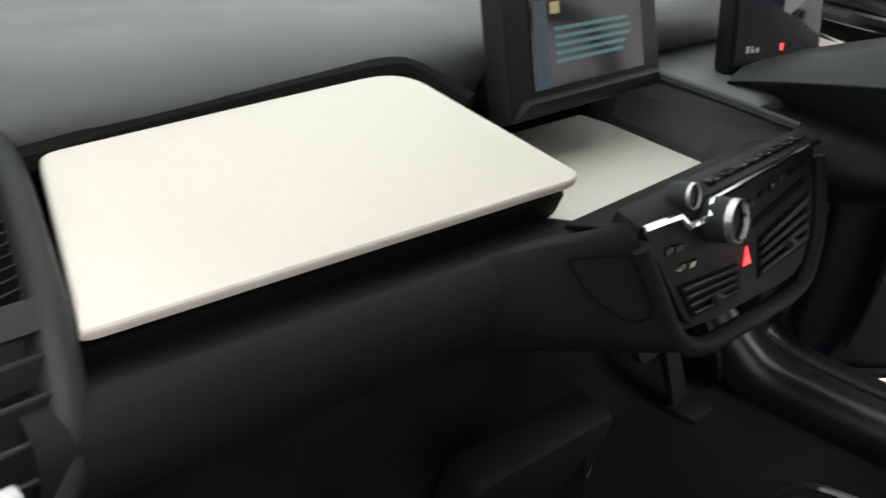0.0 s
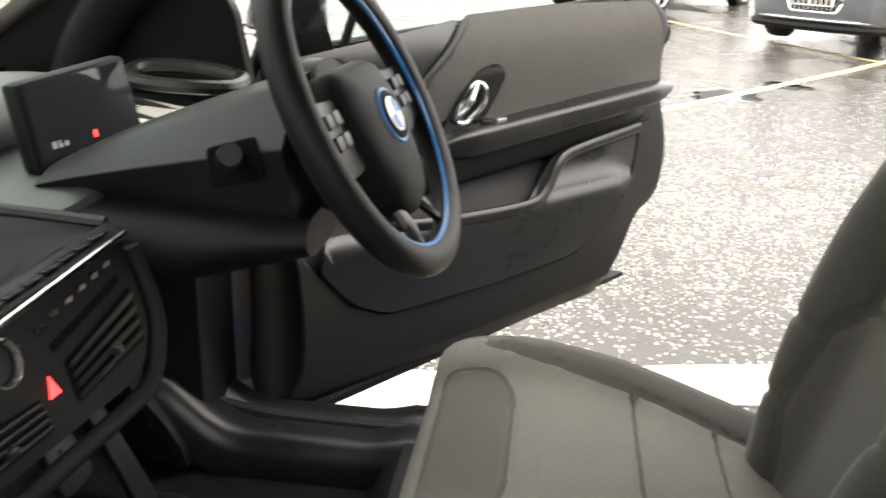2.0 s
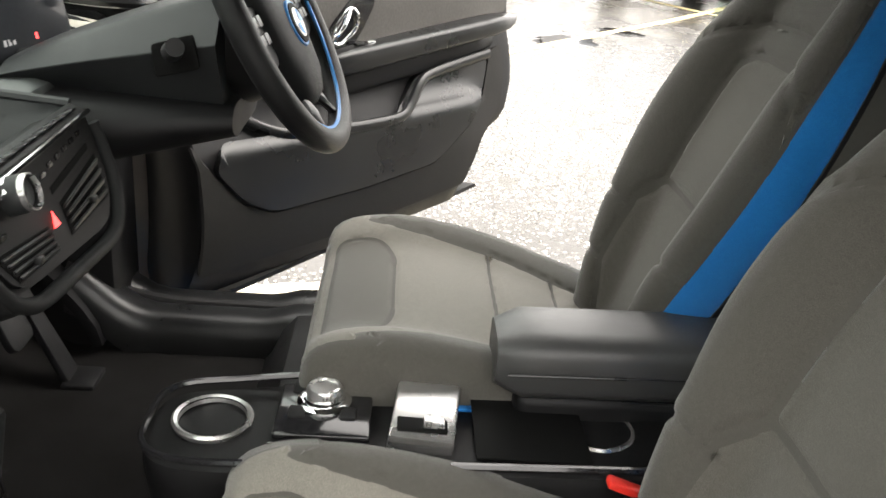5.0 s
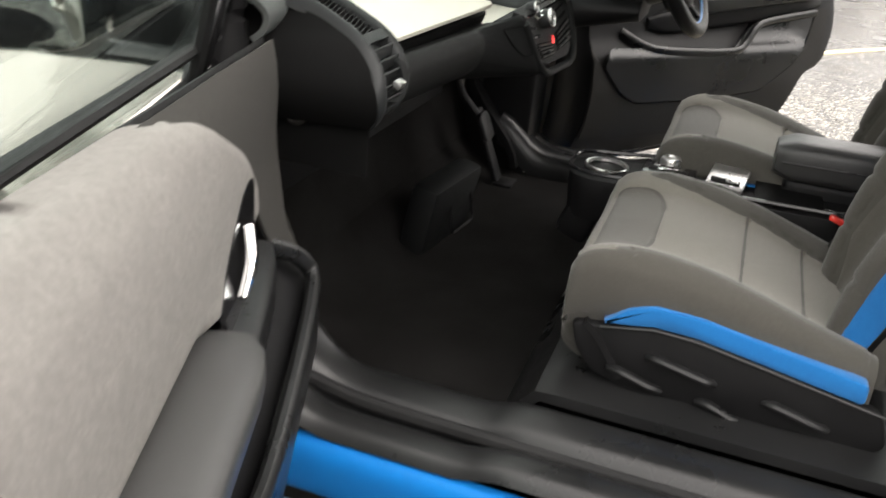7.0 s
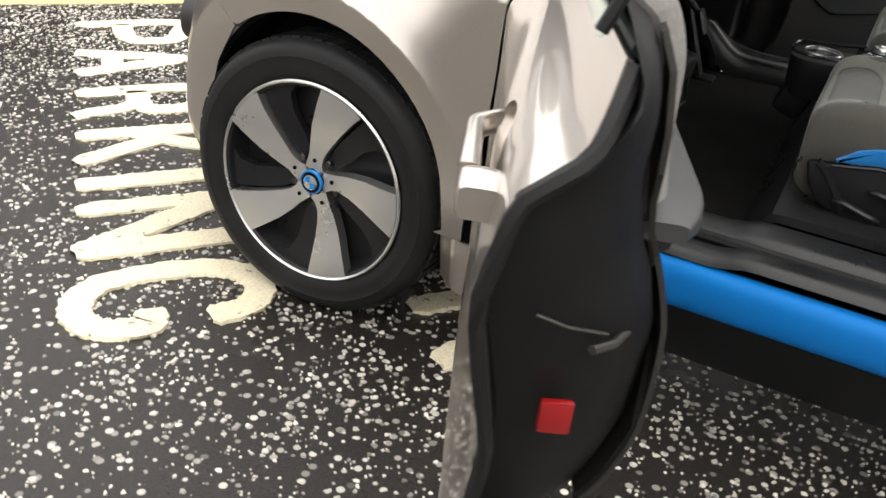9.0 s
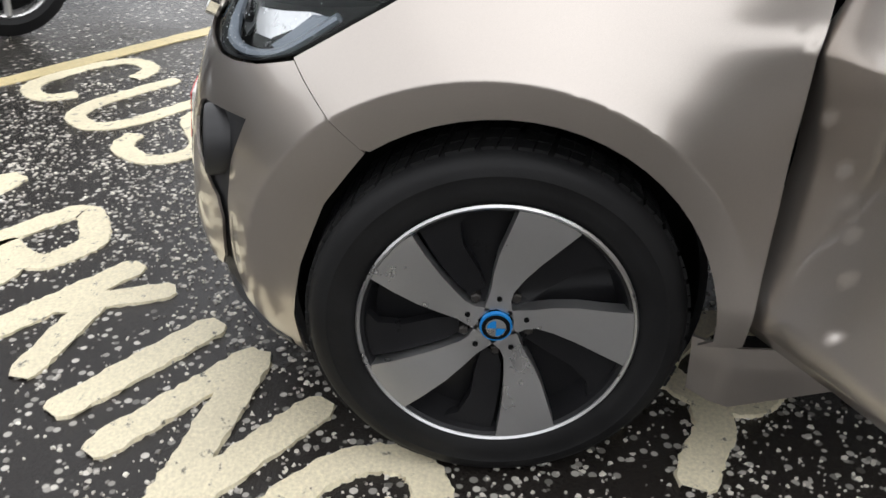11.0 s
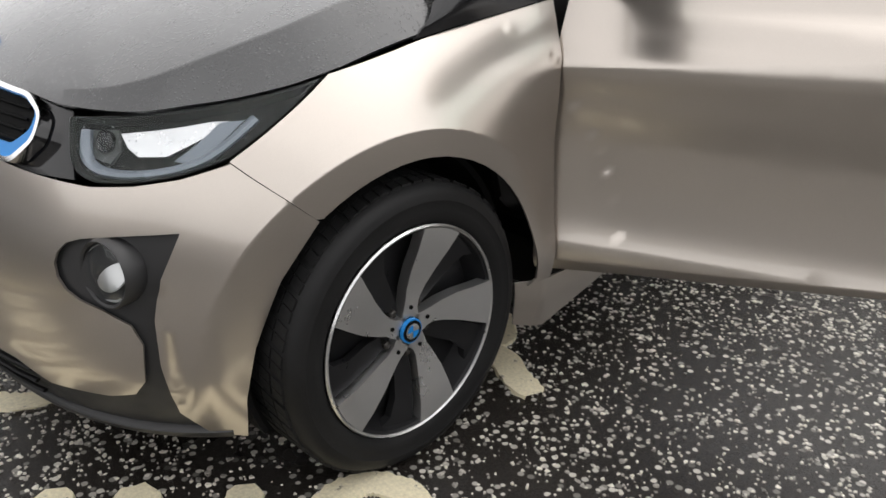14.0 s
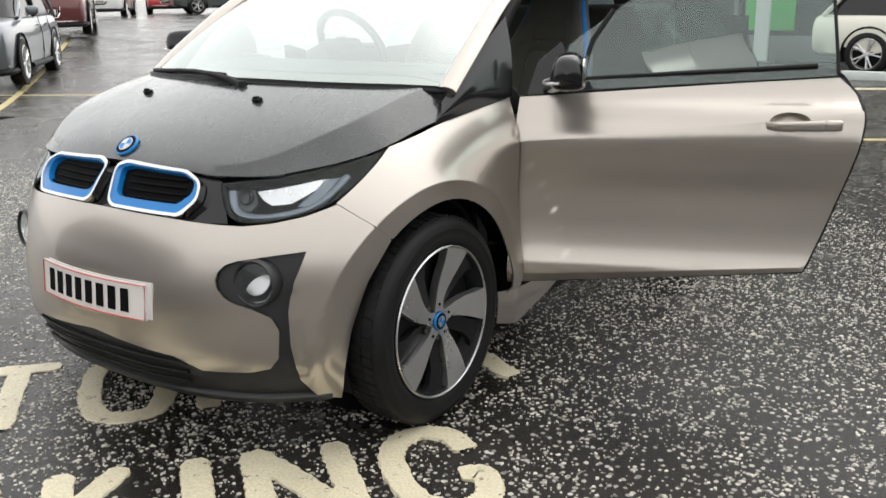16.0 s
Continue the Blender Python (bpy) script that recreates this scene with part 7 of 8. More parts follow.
for sgn in (-1, 1):
    bm = bmesh.new()
    slab(bm, rounded([WHEEL @ Vector((sgn * x + 0.006, y, z)) for x, y, z in ((0.070, 0.030, -0.006), (0.120, 0.034, -0.004), (0.176, 0.030, 0.0), (0.178, -0.030, 0.0), (0.130, -0.052, -0.004), (0.078, -0.052, -0.006))], 0.015, 4), 0.016, 0.004, lift=tuple(WHEEL.to_3x3() @ Vector((0, 0, 1))))
    part("spoke", bm, TRIM_DARK, steer)
    for k in range(4):
        bm = bmesh.new()
        p = WHEEL @ Matrix.Translation((sgn * (0.116 + 0.022 * (k % 2)) + 0.006, 0.012 - 0.024 * (k // 2), 0.001))
        bmesh.ops.create_cube(bm, size=1.0, matrix=p @ Matrix.Diagonal((0.019, 0.016, 0.007, 1)))
        bmesh.ops.bevel(bm, geom=bm.edges[:], offset=0.002, segments=2, affect="EDGES", profile=0.5)
        part("wheel_key", bm, TRIM_DARK, steer)
    bm = bmesh.new()
    tube(bm, glide([WHEEL @ Vector((sgn * x + 0.004, y, z)) for x, y, z in ((0.040, -0.112, -0.012), (0.044, -0.140, -0.006), (0.066, -0.174, 0.0))], 5), [0.012] * 5 + [0.010] * 6, 8, flat=0.6)
    part("lower_spoke", bm, TRIM_DARK, steer)
badge(WHEEL @ Matrix.Translation((0.012, -0.016, 0.0150)), 0.034, steer)

# pedals
bm = bmesh.new()
slab(bm, rounded([(0.508, -0.612, 0.428), (0.560, -0.612, 0.428), (0.528, -0.535, 0.640), (0.488, -0.535, 0.640)], 0.008), 0.014, 0.003)
accelerator = part("accelerator", bm, PLASTIC, CAR, "long black floor-hinged accelerator pedal")
bm = bmesh.new()
box(bm, (0.534, -0.628, 0.420), (0.075, 0.060, 0.018), 0.006)
part("pedal_plate", bm, PLASTIC, accelerator)
bm = bmesh.new()
slab(bm, rounded([(0.280, -0.630, 0.615), (0.355, -0.630, 0.615), (0.350, -0.600, 0.685), (0.285, -0.600, 0.685)], 0.02), 0.014, 0.003)
brake = part("brake_pedal", bm, PLASTIC, CAR, "rubber brake pedal")
bm = bmesh.new()
tube(bm, [(0.312, -0.604, 0.66), (0.312, -0.54, 0.72), (0.312, -0.48, 0.86)], 0.010, 8)
part("pedal_arm", bm, PLASTIC, brake)


# ---- seats ----
SEAM = fabric("seam_thread", (0.085, 0.081, 0.071), (0.058, 0.055, 0.048), 1500, 0.2)


def build_seat(xc, yo, zo):
    """A slim two-tone front seat of separate sewn pieces."""
    half = [(0, 0, 0), (0.09, 0.000, 0), (0.145, 0.005, 0), (0.185, 0.022, 0), (0.218, 0.028, 0), (0.242, 0.012, 0), (0.250, -0.030, 0), (0.246, -0.075, 0), (0.235, -0.105, 0)]
    cross, cmax, *_ = by_length(half)
    along, qmax, ad, arr = by_length([(-1.12, 0.560, 0.84), (-1.055, 0.585, 0.88), (-1.022, 0.625, 0.93), (-1.014, 0.668, 0.97), (-1.030, 0.697, 0.99), (-1.075, 0.715, 1.0), (-1.14, 0.719, 1.0), (-1.22, 0.709, 1.0), (-1.30, 0.690, 1.0), (-1.40, 0.657, 0.98), (-1.51, 0.622, 0.94)])

    def cushion(p, q):
        x, dz, _ = cross(abs(p))
        y, z, w = along(q)
        k = step(0.02, 0.24, q)
        return xc + math.copysign(x * w, p), y + yo - 0.020 * (x / 0.25) ** 2 * (1 - k), z + zo + dz * (0.25 + 0.75 * k if dz > 0 else 0.55 + 0.45 * k)

    top = int(np.argmax(arr[:, 1]))

    def qy(y):
        return float(np.interp(-y, -arr[top:, 0], ad[top:]))

    core = (xc, -1.28 + yo, 0.50)
    bm = bmesh.new()
    sheet(bm, lambda u, v: cushion((2 * u - 1) * cmax, 0.075 + v * (qmax - 0.075)), 60, 42)
    bmesh.ops.recalc_face_normals(bm, faces=bm.faces[:])
    seat = part("front_seat", bm, SEAM, CAR, "slim front seat in two-tone taupe cloth with blue edging", 60)

    def both_ways(pts, s):
        return [(p * s, q) for p, q in pts]

    front, lip, r1, r2, end = 0.082, qy(-1.03), qy(-1.287), qy(-1.398), qmax - 0.012
    rear = qy(-1.130)
    pad = rounded([(-0.165, lip - 0.095), (-0.158, lip - 0.015), (-0.102, rear), (0.102, rear), (0.158, lip - 0.015), (0.165, lip - 0.095)], [0.02, 0.04, 0.022, 0.022, 0.04, 0.02], 6)
    stuffed("thigh_pad", pad, cushion, SEAT_MID, seat, "darker taupe thigh pad", core)
    g = 0.0012
    flare = [tuple(v[:2]) for v in glide([(0.168, r1 - g, 0), (0.172, r1 - 0.05, 0), (0.186, rear + 0.02, 0), (0.208, rear - 0.045, 0), (0.222, lip - 0.01, 0), (0.226, lip - 0.055, 0), (0.218, lip - 0.118, 0)], 4)]
    light = [(-p, q) for p, q in flare] + [(p, q) for p, q in flare[::-1]]
    stuffed("front_panel", light, cushion, SEAT_LIGHT, seat, "light taupe cushion front", core, holes=[[(p * 1.006, q + (0.001 if q > rear - 0.01 else 0)) for p, q in pad]])
    stuffed("middle_panel", [(-0.168, r1 + g), (0.168, r1 + g), (0.160, r2 - g), (-0.160, r2 - g)], cushion, SEAT_LIGHT, seat, "light taupe cushion middle", core)
    stuffed("rear_panel", [(-0.160, r2 + g), (0.160, r2 + g), (0.148, end), (-0.148, end)], cushion, SEAT_LIGHT, seat, "light taupe cushion rear", core)
    side = [(p + 0.004, q) for p, q in flare[::-1]] + [(0.164, r2), (0.152, end), (0.300, end), (0.345, end), (0.345, front), (0.212, front), (0.212, lip - 0.125)]
    stuffed("front_skirt", [(-0.208, lip - 0.123), (0.208, lip - 0.123), (0.208, front), (-0.208, front)], cushion, SEAT_LIGHT, seat, "light taupe cushion front below the lip", core)
    for s in (-1, 1):
        stuffed("side_bolster", both_ways(side, s), cushion, SEAT_DARK, seat, "darker taupe bolster", core, 0.005, res=0.022)

    bhalf = [(0, 0, 0), (0.085, 0.001, 0), (0.122, 0.010, 0), (0.152, 0.040, 0), (0.188, 0.058, 0), (0.224, 0.052, 0), (0.249, 0.024, 0), (0.256, -0.020, 0), (0.246, -0.070, 0), (0.205, -0.105, 0)]
    bcross, bmax, bd, barr = by_length(bhalf)
    rise, vmax, vd, varr = by_length([(-1.462, 0.600, 0.62), (-1.490, 0.68, 0.65), (-1.514, 0.76, 0.71), (-1.541, 0.84, 0.81), (-1.573, 0.93, 0.90), (-1.609, 1.02, 0.90), (-1.648, 1.11, 0.82), (-1.688, 1.20, 0.69), (-1.720, 1.28, 0.58), (-1.746, 1.36, 0.50), (-1.782, 1.408, 0.42), (-1.825, 1.41, 0.35)])
    swell = spline([0.60, 0.70, 0.80, 0.95, 1.05, 1.15, 1.25, 1.45], [0.5, 0.9, 1.05, 1.0, 0.9, 0.62, 0.35, 0.2])

    def back(p, q):
        x, f, _ = bcross(abs(p))
        y, z, w = rise(q)
        f *= swell(z) if f > 0 else 1
        return xc + math.copysign(x * w, p), y + yo + f * 0.93, z + zo + f * 0.36

    def qz(z):
        return float(np.interp(z, varr[:, 1], vd))

    def px(x, z):
        """The distance across for a true half-width x at the height z."""
        w = rise(qz(z))[2]
        k = int(np.argmax(barr[:, 0]))
        return float(np.interp(x / w, barr[:k, 0], bd[:k]))

    bm = bmesh.new()
    sheet(bm, lambda u, v: back((2 * u - 1) * bmax, v * vmax), 64, 56)
    bmesh.ops.recalc_face_normals(bm, faces=bm.faces[:])
    part("backrest", bm, SEAM, seat, "slim backrest with built-in headrest", 60)
    bm = bmesh.new()
    ends = [[Vector(back(-bmax * 0.748, v / 40 * vmax)), Vector(back(-bmax, v / 40 * vmax)), Vector(back(bmax, v / 40 * vmax)), Vector(back(bmax * 0.748, v / 40 * vmax))] for v in range(41)]
    rows = []
    for v, (a, b, c, d) in enumerate(ends):
        mid = [b.lerp(c, k / 6) - Vector((0, 0.03 * math.sin(math.pi * k / 6), 0)) for k in range(7)]
        rows.append([bm.verts.new(q) for q in [a + (a - d).normalized() * 0.004] + mid + [d + (d - a).normalized() * 0.004]])
    for a, b in zip(rows, rows[1:]):
        for k in range(8):
            bm.faces.new((a[k], b[k], b[k + 1], a[k + 1]))
    bmesh.ops.recalc_face_normals(bm, faces=bm.faces[:])
    part("back_shell", bm, PLASTIC, seat, "black plastic seat back shell", 60)
    core = (xc, -1.85 + yo, 0.9)
    low, s2, s1, notch, high, arch, crown_z, head = 0.625, 0.724, 0.820, 0.880, 1.088, 1.105, 1.135, 1.395
    pan = rounded([(-px(0.100, notch), qz(notch)), (px(0.100, notch), qz(notch)), (px(0.094, high), qz(high) - 0.02), (px(0.062, high), qz(high)), (-px(0.062, high), qz(high)), (-px(0.094, high), qz(high) - 0.02)], [0.012, 0.012, 0.03, 0.02, 0.02, 0.03], 5)
    stuffed("back_panel", pan, back, SEAT_MID, seat, "lighter taupe back panel", core, 0.006, 0.016)
    lum = [(px(0.098, notch), qz(notch) - 0.004), (px(0.112, s1), qz(s1) + 0.012), (px(0.112, s1), qz(s1)), (px(0.106, s2), qz(s2)), (px(0.082, low), qz(low))]
    stuffed("lumbar_panel", [(-p, q) for p, q in lum] + lum[::-1], back, SEAT_MID, seat, "taupe lumbar panel", core, 0.006, 0.016)
    rim_x = bmax * 0.612
    upper = [(px(0.114, s1), qz(s1) + g), (px(0.116, s1), qz(s1) + 0.016), (px(0.104, notch), qz(notch) + 0.002), (px(0.098, high), qz(high) - 0.018), (px(0.066, high), qz(high) + 0.004), (px(0.09, crown_z), qz(crown_z) - 0.005), (px(0.140, arch), qz(arch) - 0.010), (rim_x * 0.93, qz(1.055)), (rim_x, qz(1.0)), (rim_x, qz(s1) + g)]
    middle = [(px(0.116, s1), qz(s1) - g), (px(0.110, s2), qz(s2) + g), (rim_x, qz(s2) + g), (rim_x, qz(s1) - g)]
    lower = [(px(0.110, s2), qz(s2) - g), (px(0.087, low), qz(low)), (rim_x, qz(low)), (rim_x, qz(s2) - g)]
    flip = [(-p, q) for p, q in upper]
    stuffed("back_bolster", upper[:5] + flip[:5][::-1] + flip[5:][::-1] + [(0, qz(crown_z) - g)] + upper[5:], back, SEAT_DARK, seat, "dark taupe backrest bolster", core, 0.006, 0.016, res=0.020)
    for s in (-1, 1):
        for pts in (middle, lower):
            stuffed("back_bolster", both_ways(pts, s), back, SEAT_DARK, seat, "dark taupe backrest bolster", core, 0.006, 0.016, res=0.020)
    cap = [(px(0.09, crown_z), qz(crown_z) - 0.002), (px(0.140, arch), qz(arch) - 0.006), (rim_x * 0.93, qz(1.058)), (rim_x, qz(1.01)), (rim_x, qz(1.25)), (rim_x, qz(head))]
    stuffed("head_panel", [(0, qz(crown_z) + g)] + cap + [(-p, q) for p, q in cap[::-1]], back, SEAT_DARK, seat, "dark taupe headrest cover", core, 0.008, 0.014, res=0.022)
    for s in (-1, 1):
        strip = [(rim_x + 0.004, qz(0.64)), (bmax * 0.752, qz(0.64)), (bmax * 0.752, qz(1.36)), (rim_x + 0.004, qz(1.36))]
        stuffed("blue_edging", both_ways(strip, s), back, BLUE_CLOTH, seat, "bright blue cloth edging", core, 0.006, res=0.013)
    # plinth, side cover and rails
    for s in (-1, 1):
        bm = bmesh.new()
        edge = rounded([(-1.085, 0.606, 0), (-1.125, 0.640, 0), (-1.165, 0.654, 0), (-1.24, 0.652, 0), (-1.36, 0.632, 0), (-1.50, 0.608, 0), (-1.50, 0.572, 0), (-1.36, 0.596, 0), (-1.24, 0.616, 0), (-1.17, 0.618, 0), (-1.13, 0.610, 0)], 0.01, 3)
        slab(bm, [(xc + s * 0.262, q[0] + yo, q[1] + zo + 0.024) for q in edge], 0.03, 0.005, lift=(s, 0, 0))
        part("blue_strip", bm, BLUE_CLOTH, seat, "bright blue cushion strip")
        bm = bmesh.new()
        cover = rounded([(-1.036, 0.618, 0), (-1.085, 0.622, 0), (-1.13, 0.630, 0), (-1.17, 0.636, 0), (-1.24, 0.634, 0), (-1.36, 0.614, 0), (-1.53, 0.584, 0), (-1.55, 0.530, 0), (-1.50, 0.490, 0), (-1.30, 0.500, 0), (-1.15, 0.515, 0), (-1.085, 0.530, 0), (-1.050, 0.570, 0)], 0.012, 3)
        slab(bm, [(xc + s * 0.258, q[0] + yo, q[1] + zo * 0.5) for q in cover], 0.03, 0.005, lift=(s, 0, 0))
        cov = part("seat_cover", bm, PLASTIC, seat, "black plastic seat side cover")
        bm = bmesh.new()
        tube(bm, [(xc + s * 0.261, y + yo, z + zo * 0.5) for y, z in ((-1.085, 0.622), (-1.13, 0.630), (-1.17, 0.638), (-1.24, 0.636), (-1.36, 0.616), (-1.53, 0.586))], 0.0032, 6)
        part("cover_rim", bm, TRIM_DARK, cov)
        for y0, y1, z in ((-1.17, -1.28, 0.585), (-1.36, -1.46, 0.556), (-1.11, -1.20, 0.548), (-1.26, -1.34, 0.528)):
            bm = bmesh.new()
            tube(bm, glide([(xc + s * 0.256, y0 + yo, z + zo * 0.5), (xc + s * 0.265, y0 - 0.02 + yo, z + 0.004 + zo * 0.5), (xc + s * 0.266, y1 + 0.02 + yo, z - 0.010 + zo * 0.5), (xc + s * 0.256, y1 + yo, z - 0.018 + zo * 0.5)], 4), 0.0085, 8, flat=0.8)
            part("seat_lever", bm, TRIM_DARK, cov)
        bm = bmesh.new()
        box(bm, (xc + s * 0.205, -1.30 + yo, 0.510), (0.040, 0.52, 0.014), 0.003)
        box(bm, (xc + s * 0.205, -1.30 + yo, 0.522), (0.016, 0.48, 0.018), 0.003)
        for k in range(3):
            box(bm, (xc + s * 0.222, -1.15 - 0.12 * k + yo, 0.522), (0.014, 0.024, 0.016), 0.003)
        part("seat_rail", bm, DARK_METAL, seat, "dull steel seat rail")
    bm = bmesh.new()
    sheet(bm, lambda u, v: (xc + (2 * u - 1) * 0.262, -1.036 - 0.070 * v + yo - 0.02 * (2 * u - 1) ** 2, 0.615 - 0.085 * v ** 1.4 + zo * (1 - 0.5 * v)), 16, 6, 0.012)
    part("front_apron", bm, PLASTIC, seat, "black plastic apron under the cushion")
    bm = bmesh.new()
    box(bm, (xc, -1.30 + yo, 0.545), (0.42, 0.42, 0.10), 0.03)
    part("seat_base", bm, PLASTIC, seat)
    return seat


bm = bmesh.new()
sheet(bm, lambda u, v: (-0.65 + 1.30 * u, -0.955 - 1.05 * v, 0.40 + 0.10 * step(0.0, 0.06, v)), 12, 50, 0.02)
part("seat_platform", bm, TRIM_DARK, CAR, "dark plastic platform under the seats")
build_seat(-0.312, 0.0, 0.0)
build_seat(0.305, -0.058, 0.038)

# rear bench
for x in (-0.33, 0.33):
    bm = bmesh.new()
    box(bm, (x, -2.20, 0.70), (0.56, 0.50, 0.20), 0.06, 4)
    box(bm, (x, -2.52, 0.98), (0.56, 0.16, 0.62), 0.06, 4, (-16, 0, 0))
    box(bm, (x, -2.62, 1.33), (0.26, 0.10, 0.16), 0.04, 4, (-16, 0, 0))
    part("rear_seat", bm, SEAT_DARK, CAR, "dark taupe rear seat with headrest")
bm = bmesh.new()
box(bm, (0, -2.62, 0.66), (1.3, 1.0, 0.10), 0.03)
part("boot_floor", bm, CARPET, CAR)

# ---- centre console ----
bm = bmesh.new()
shape = rounded([(-0.075, -0.905, 0), (0.075, -0.905, 0), (0.092, -1.02, 0), (0.092, -1.56, 0), (-0.092, -1.56, 0), (-0.092, -1.02, 0)], 0.06, 6)
rings = []
for z, k in ((0.60, 0.80), (0.64, 0.90), (0.675, 0.99), (0.692, 1.0), (0.698, 0.985)):
    rings.append([(x * k, -1.23 + (y + 1.23) * (0.9 + 0.1 * k), z + 0.020 * step(-0.95, -1.2, y)) for x, y, _ in shape])
loft(bm, rings)
console = part("centre_console", bm, PLASTIC, CAR, "black floating console with cup holders and controller")
bm = bmesh.new()
box(bm, (0, -1.30, 0.50), (0.13, 0.46, 0.24), 0.03)
part("console_foot", bm, PLASTIC, console)
bm = bmesh.new()
box(bm, (0.0, -0.945, 0.585), (0.11, 0.08, 0.10), 0.02, 2, (20, 0, 0))
part("console_nose", bm, PLASTIC, console)
for y, z in ((-0.978, 0.703), (-1.448, 0.712)):
    bm = bmesh.new()
    lathe(bm, [(0.047, -0.003), (0.049, 0.003), (0.046, 0.006), (0.041, 0.004), (0.040, -0.002)], pose(0.012, y, z), 48, True)
    ring = part("cup_ring", bm, SATIN, console, "satin silver cup holder ring")
    bm = bmesh.new()
    lathe(bm, [(0.041, 0.003), (0.039, -0.030), (0.036, -0.034), (0.0, -0.034)], pose(0.012, y, z + 0.002), 40)
    part("cup_well", bm, INK, ring)
bm = bmesh.new()
box(bm, (0.020, -1.112, 0.715), (0.112, 0.115, 0.010), 0.004, 3)
pad = part("controller_pad", bm, BLACK_PAINT, console, "gloss black controller panel")
bm = bmesh.new()
lathe(bm, [(0.034, 0.0), (0.034, 0.004), (0.030, 0.007), (0.026, 0.007), (0.0255, 0.012), (0, 0.012)], pose(0.038, -1.110, 0.718), 36)
part("controller_ring", bm, CHROME, console)
bm = bmesh.new()
lathe(bm, [(0.024, 0.0), (0.0245, 0.012), (0.022, 0.014), (0.0225, 0.026), (0.020, 0.030), (0.0165, 0.031), (0.0155, 0.028), (0, 0.0275)], pose(0.038, -1.110, 0.712), 36)
part("controller_knob", bm, SATIN, console, "silver rotary controller")
for k in range(4):
    bm = bmesh.new()
    a = radians(45 + 90 * k)
    box(bm, (0.038 + 0.040 * math.cos(a), -1.110 + 0.044 * math.sin(a), 0.7205), (0.024, 0.020, 0.006), 0.003, 2)
    part("controller_key", bm, PLASTIC, console)
for k in range(2):
    bm = bmesh.new()
    box(bm, (-0.058, -1.060 - 0.045 * k, 0.718), (0.012, 0.016, 0.005), 0.002)
    part("console_key", bm, SATIN, console)
bm = bmesh.new()
slab(bm, [(-0.045, -1.190, 0.731), (-0.050, -1.268, 0.727), (0.066, -1.280, 0.742), (0.066, -1.202, 0.746)], 0.030, 0.004)
brake_panel = part("brake_panel", bm, SATIN, console, "satin silver parking brake panel")
bm = bmesh.new()
box(bm, (-0.024, -1.230, 0.7325), (0.024, 0.060, 0.004), 0.0015, 2, (3, -7, 0))
part("switch_slot", bm, INK, brake_panel)
bm = bmesh.new()
box(bm, (-0.022, -1.244, 0.7350), (0.018, 0.026, 0.007), 0.002, 2, (8, -7, 0))
part("brake_switch", bm, SATIN, brake_panel)
bm = bmesh.new()
rim = [(x * 1.0, y, 0.712 + 0.020 * step(-0.95, -1.2, y)) for x, y, _ in shape]
tube(bm, rim, 0.0045, 6, True)
part("console_rim", bm, BLACK_PAINT, console)
bm = bmesh.new()
box(bm, (0.005, -1.36, 0.7215), (0.150, 0.135, 0.004), 0.001)
part("tray_mat", bm, INK, console)
bm = bmesh.new()
rings = []
for i in range(11):
    t = i / 10
    y = -1.318 - 0.34 * t
    k = 0.72 if i in (0, 10) else 1
    z = 0.782 + 0.006 * t
    rings.append([(0.080 + 0.064 * k * math.copysign(abs(math.cos(a)) ** 0.55, math.cos(a)), y, z + 0.044 * k * math.copysign(abs(math.sin(a)) ** 0.55, math.sin(a))) for a in [2 * math.pi * j / 24 for j in range(24)]])
loft(bm, rings)
arm = part("centre_armrest", bm, GREY_LEATHER, CAR, "grey padded centre armrest")
bm = bmesh.new()
tube(bm, [(0.012, -1.33, 0.785), (0.013, -1.50, 0.788), (0.013, -1.65, 0.790)], 0.0018, 6)
part("stitching", bm, TRIM_DARK, arm)
bm = bmesh.new()
box(bm, (0.085, -1.51, 0.705), (0.112, 0.33, 0.085), 0.016, 3)
part("armrest_base", bm, PLASTIC, arm)
for k in range(5):
    bm = bmesh.new()
    box(bm, (0.034, -1.52, 0.705 + 0.009 * k), (0.004, 0.08, 0.004), 0.001)
    part("rib", bm, TRIM_DARK, arm)
bm = bmesh.new()
box(bm, (-0.113, -1.470, 0.690), (0.020, 0.035, 0.060), 0.006, 3, (20, 0, 0))
buckle = part("seat_buckle", bm, PLASTIC, CAR, "black seat belt buckle with red button")
bm = bmesh.new()
box(bm, (-0.113, -1.462, 0.722), (0.018, 0.060, 0.010), 0.003, 2, (20, 0, 0))
part("buckle_button", bm, RED_PLASTIC, buckle, "red release button")


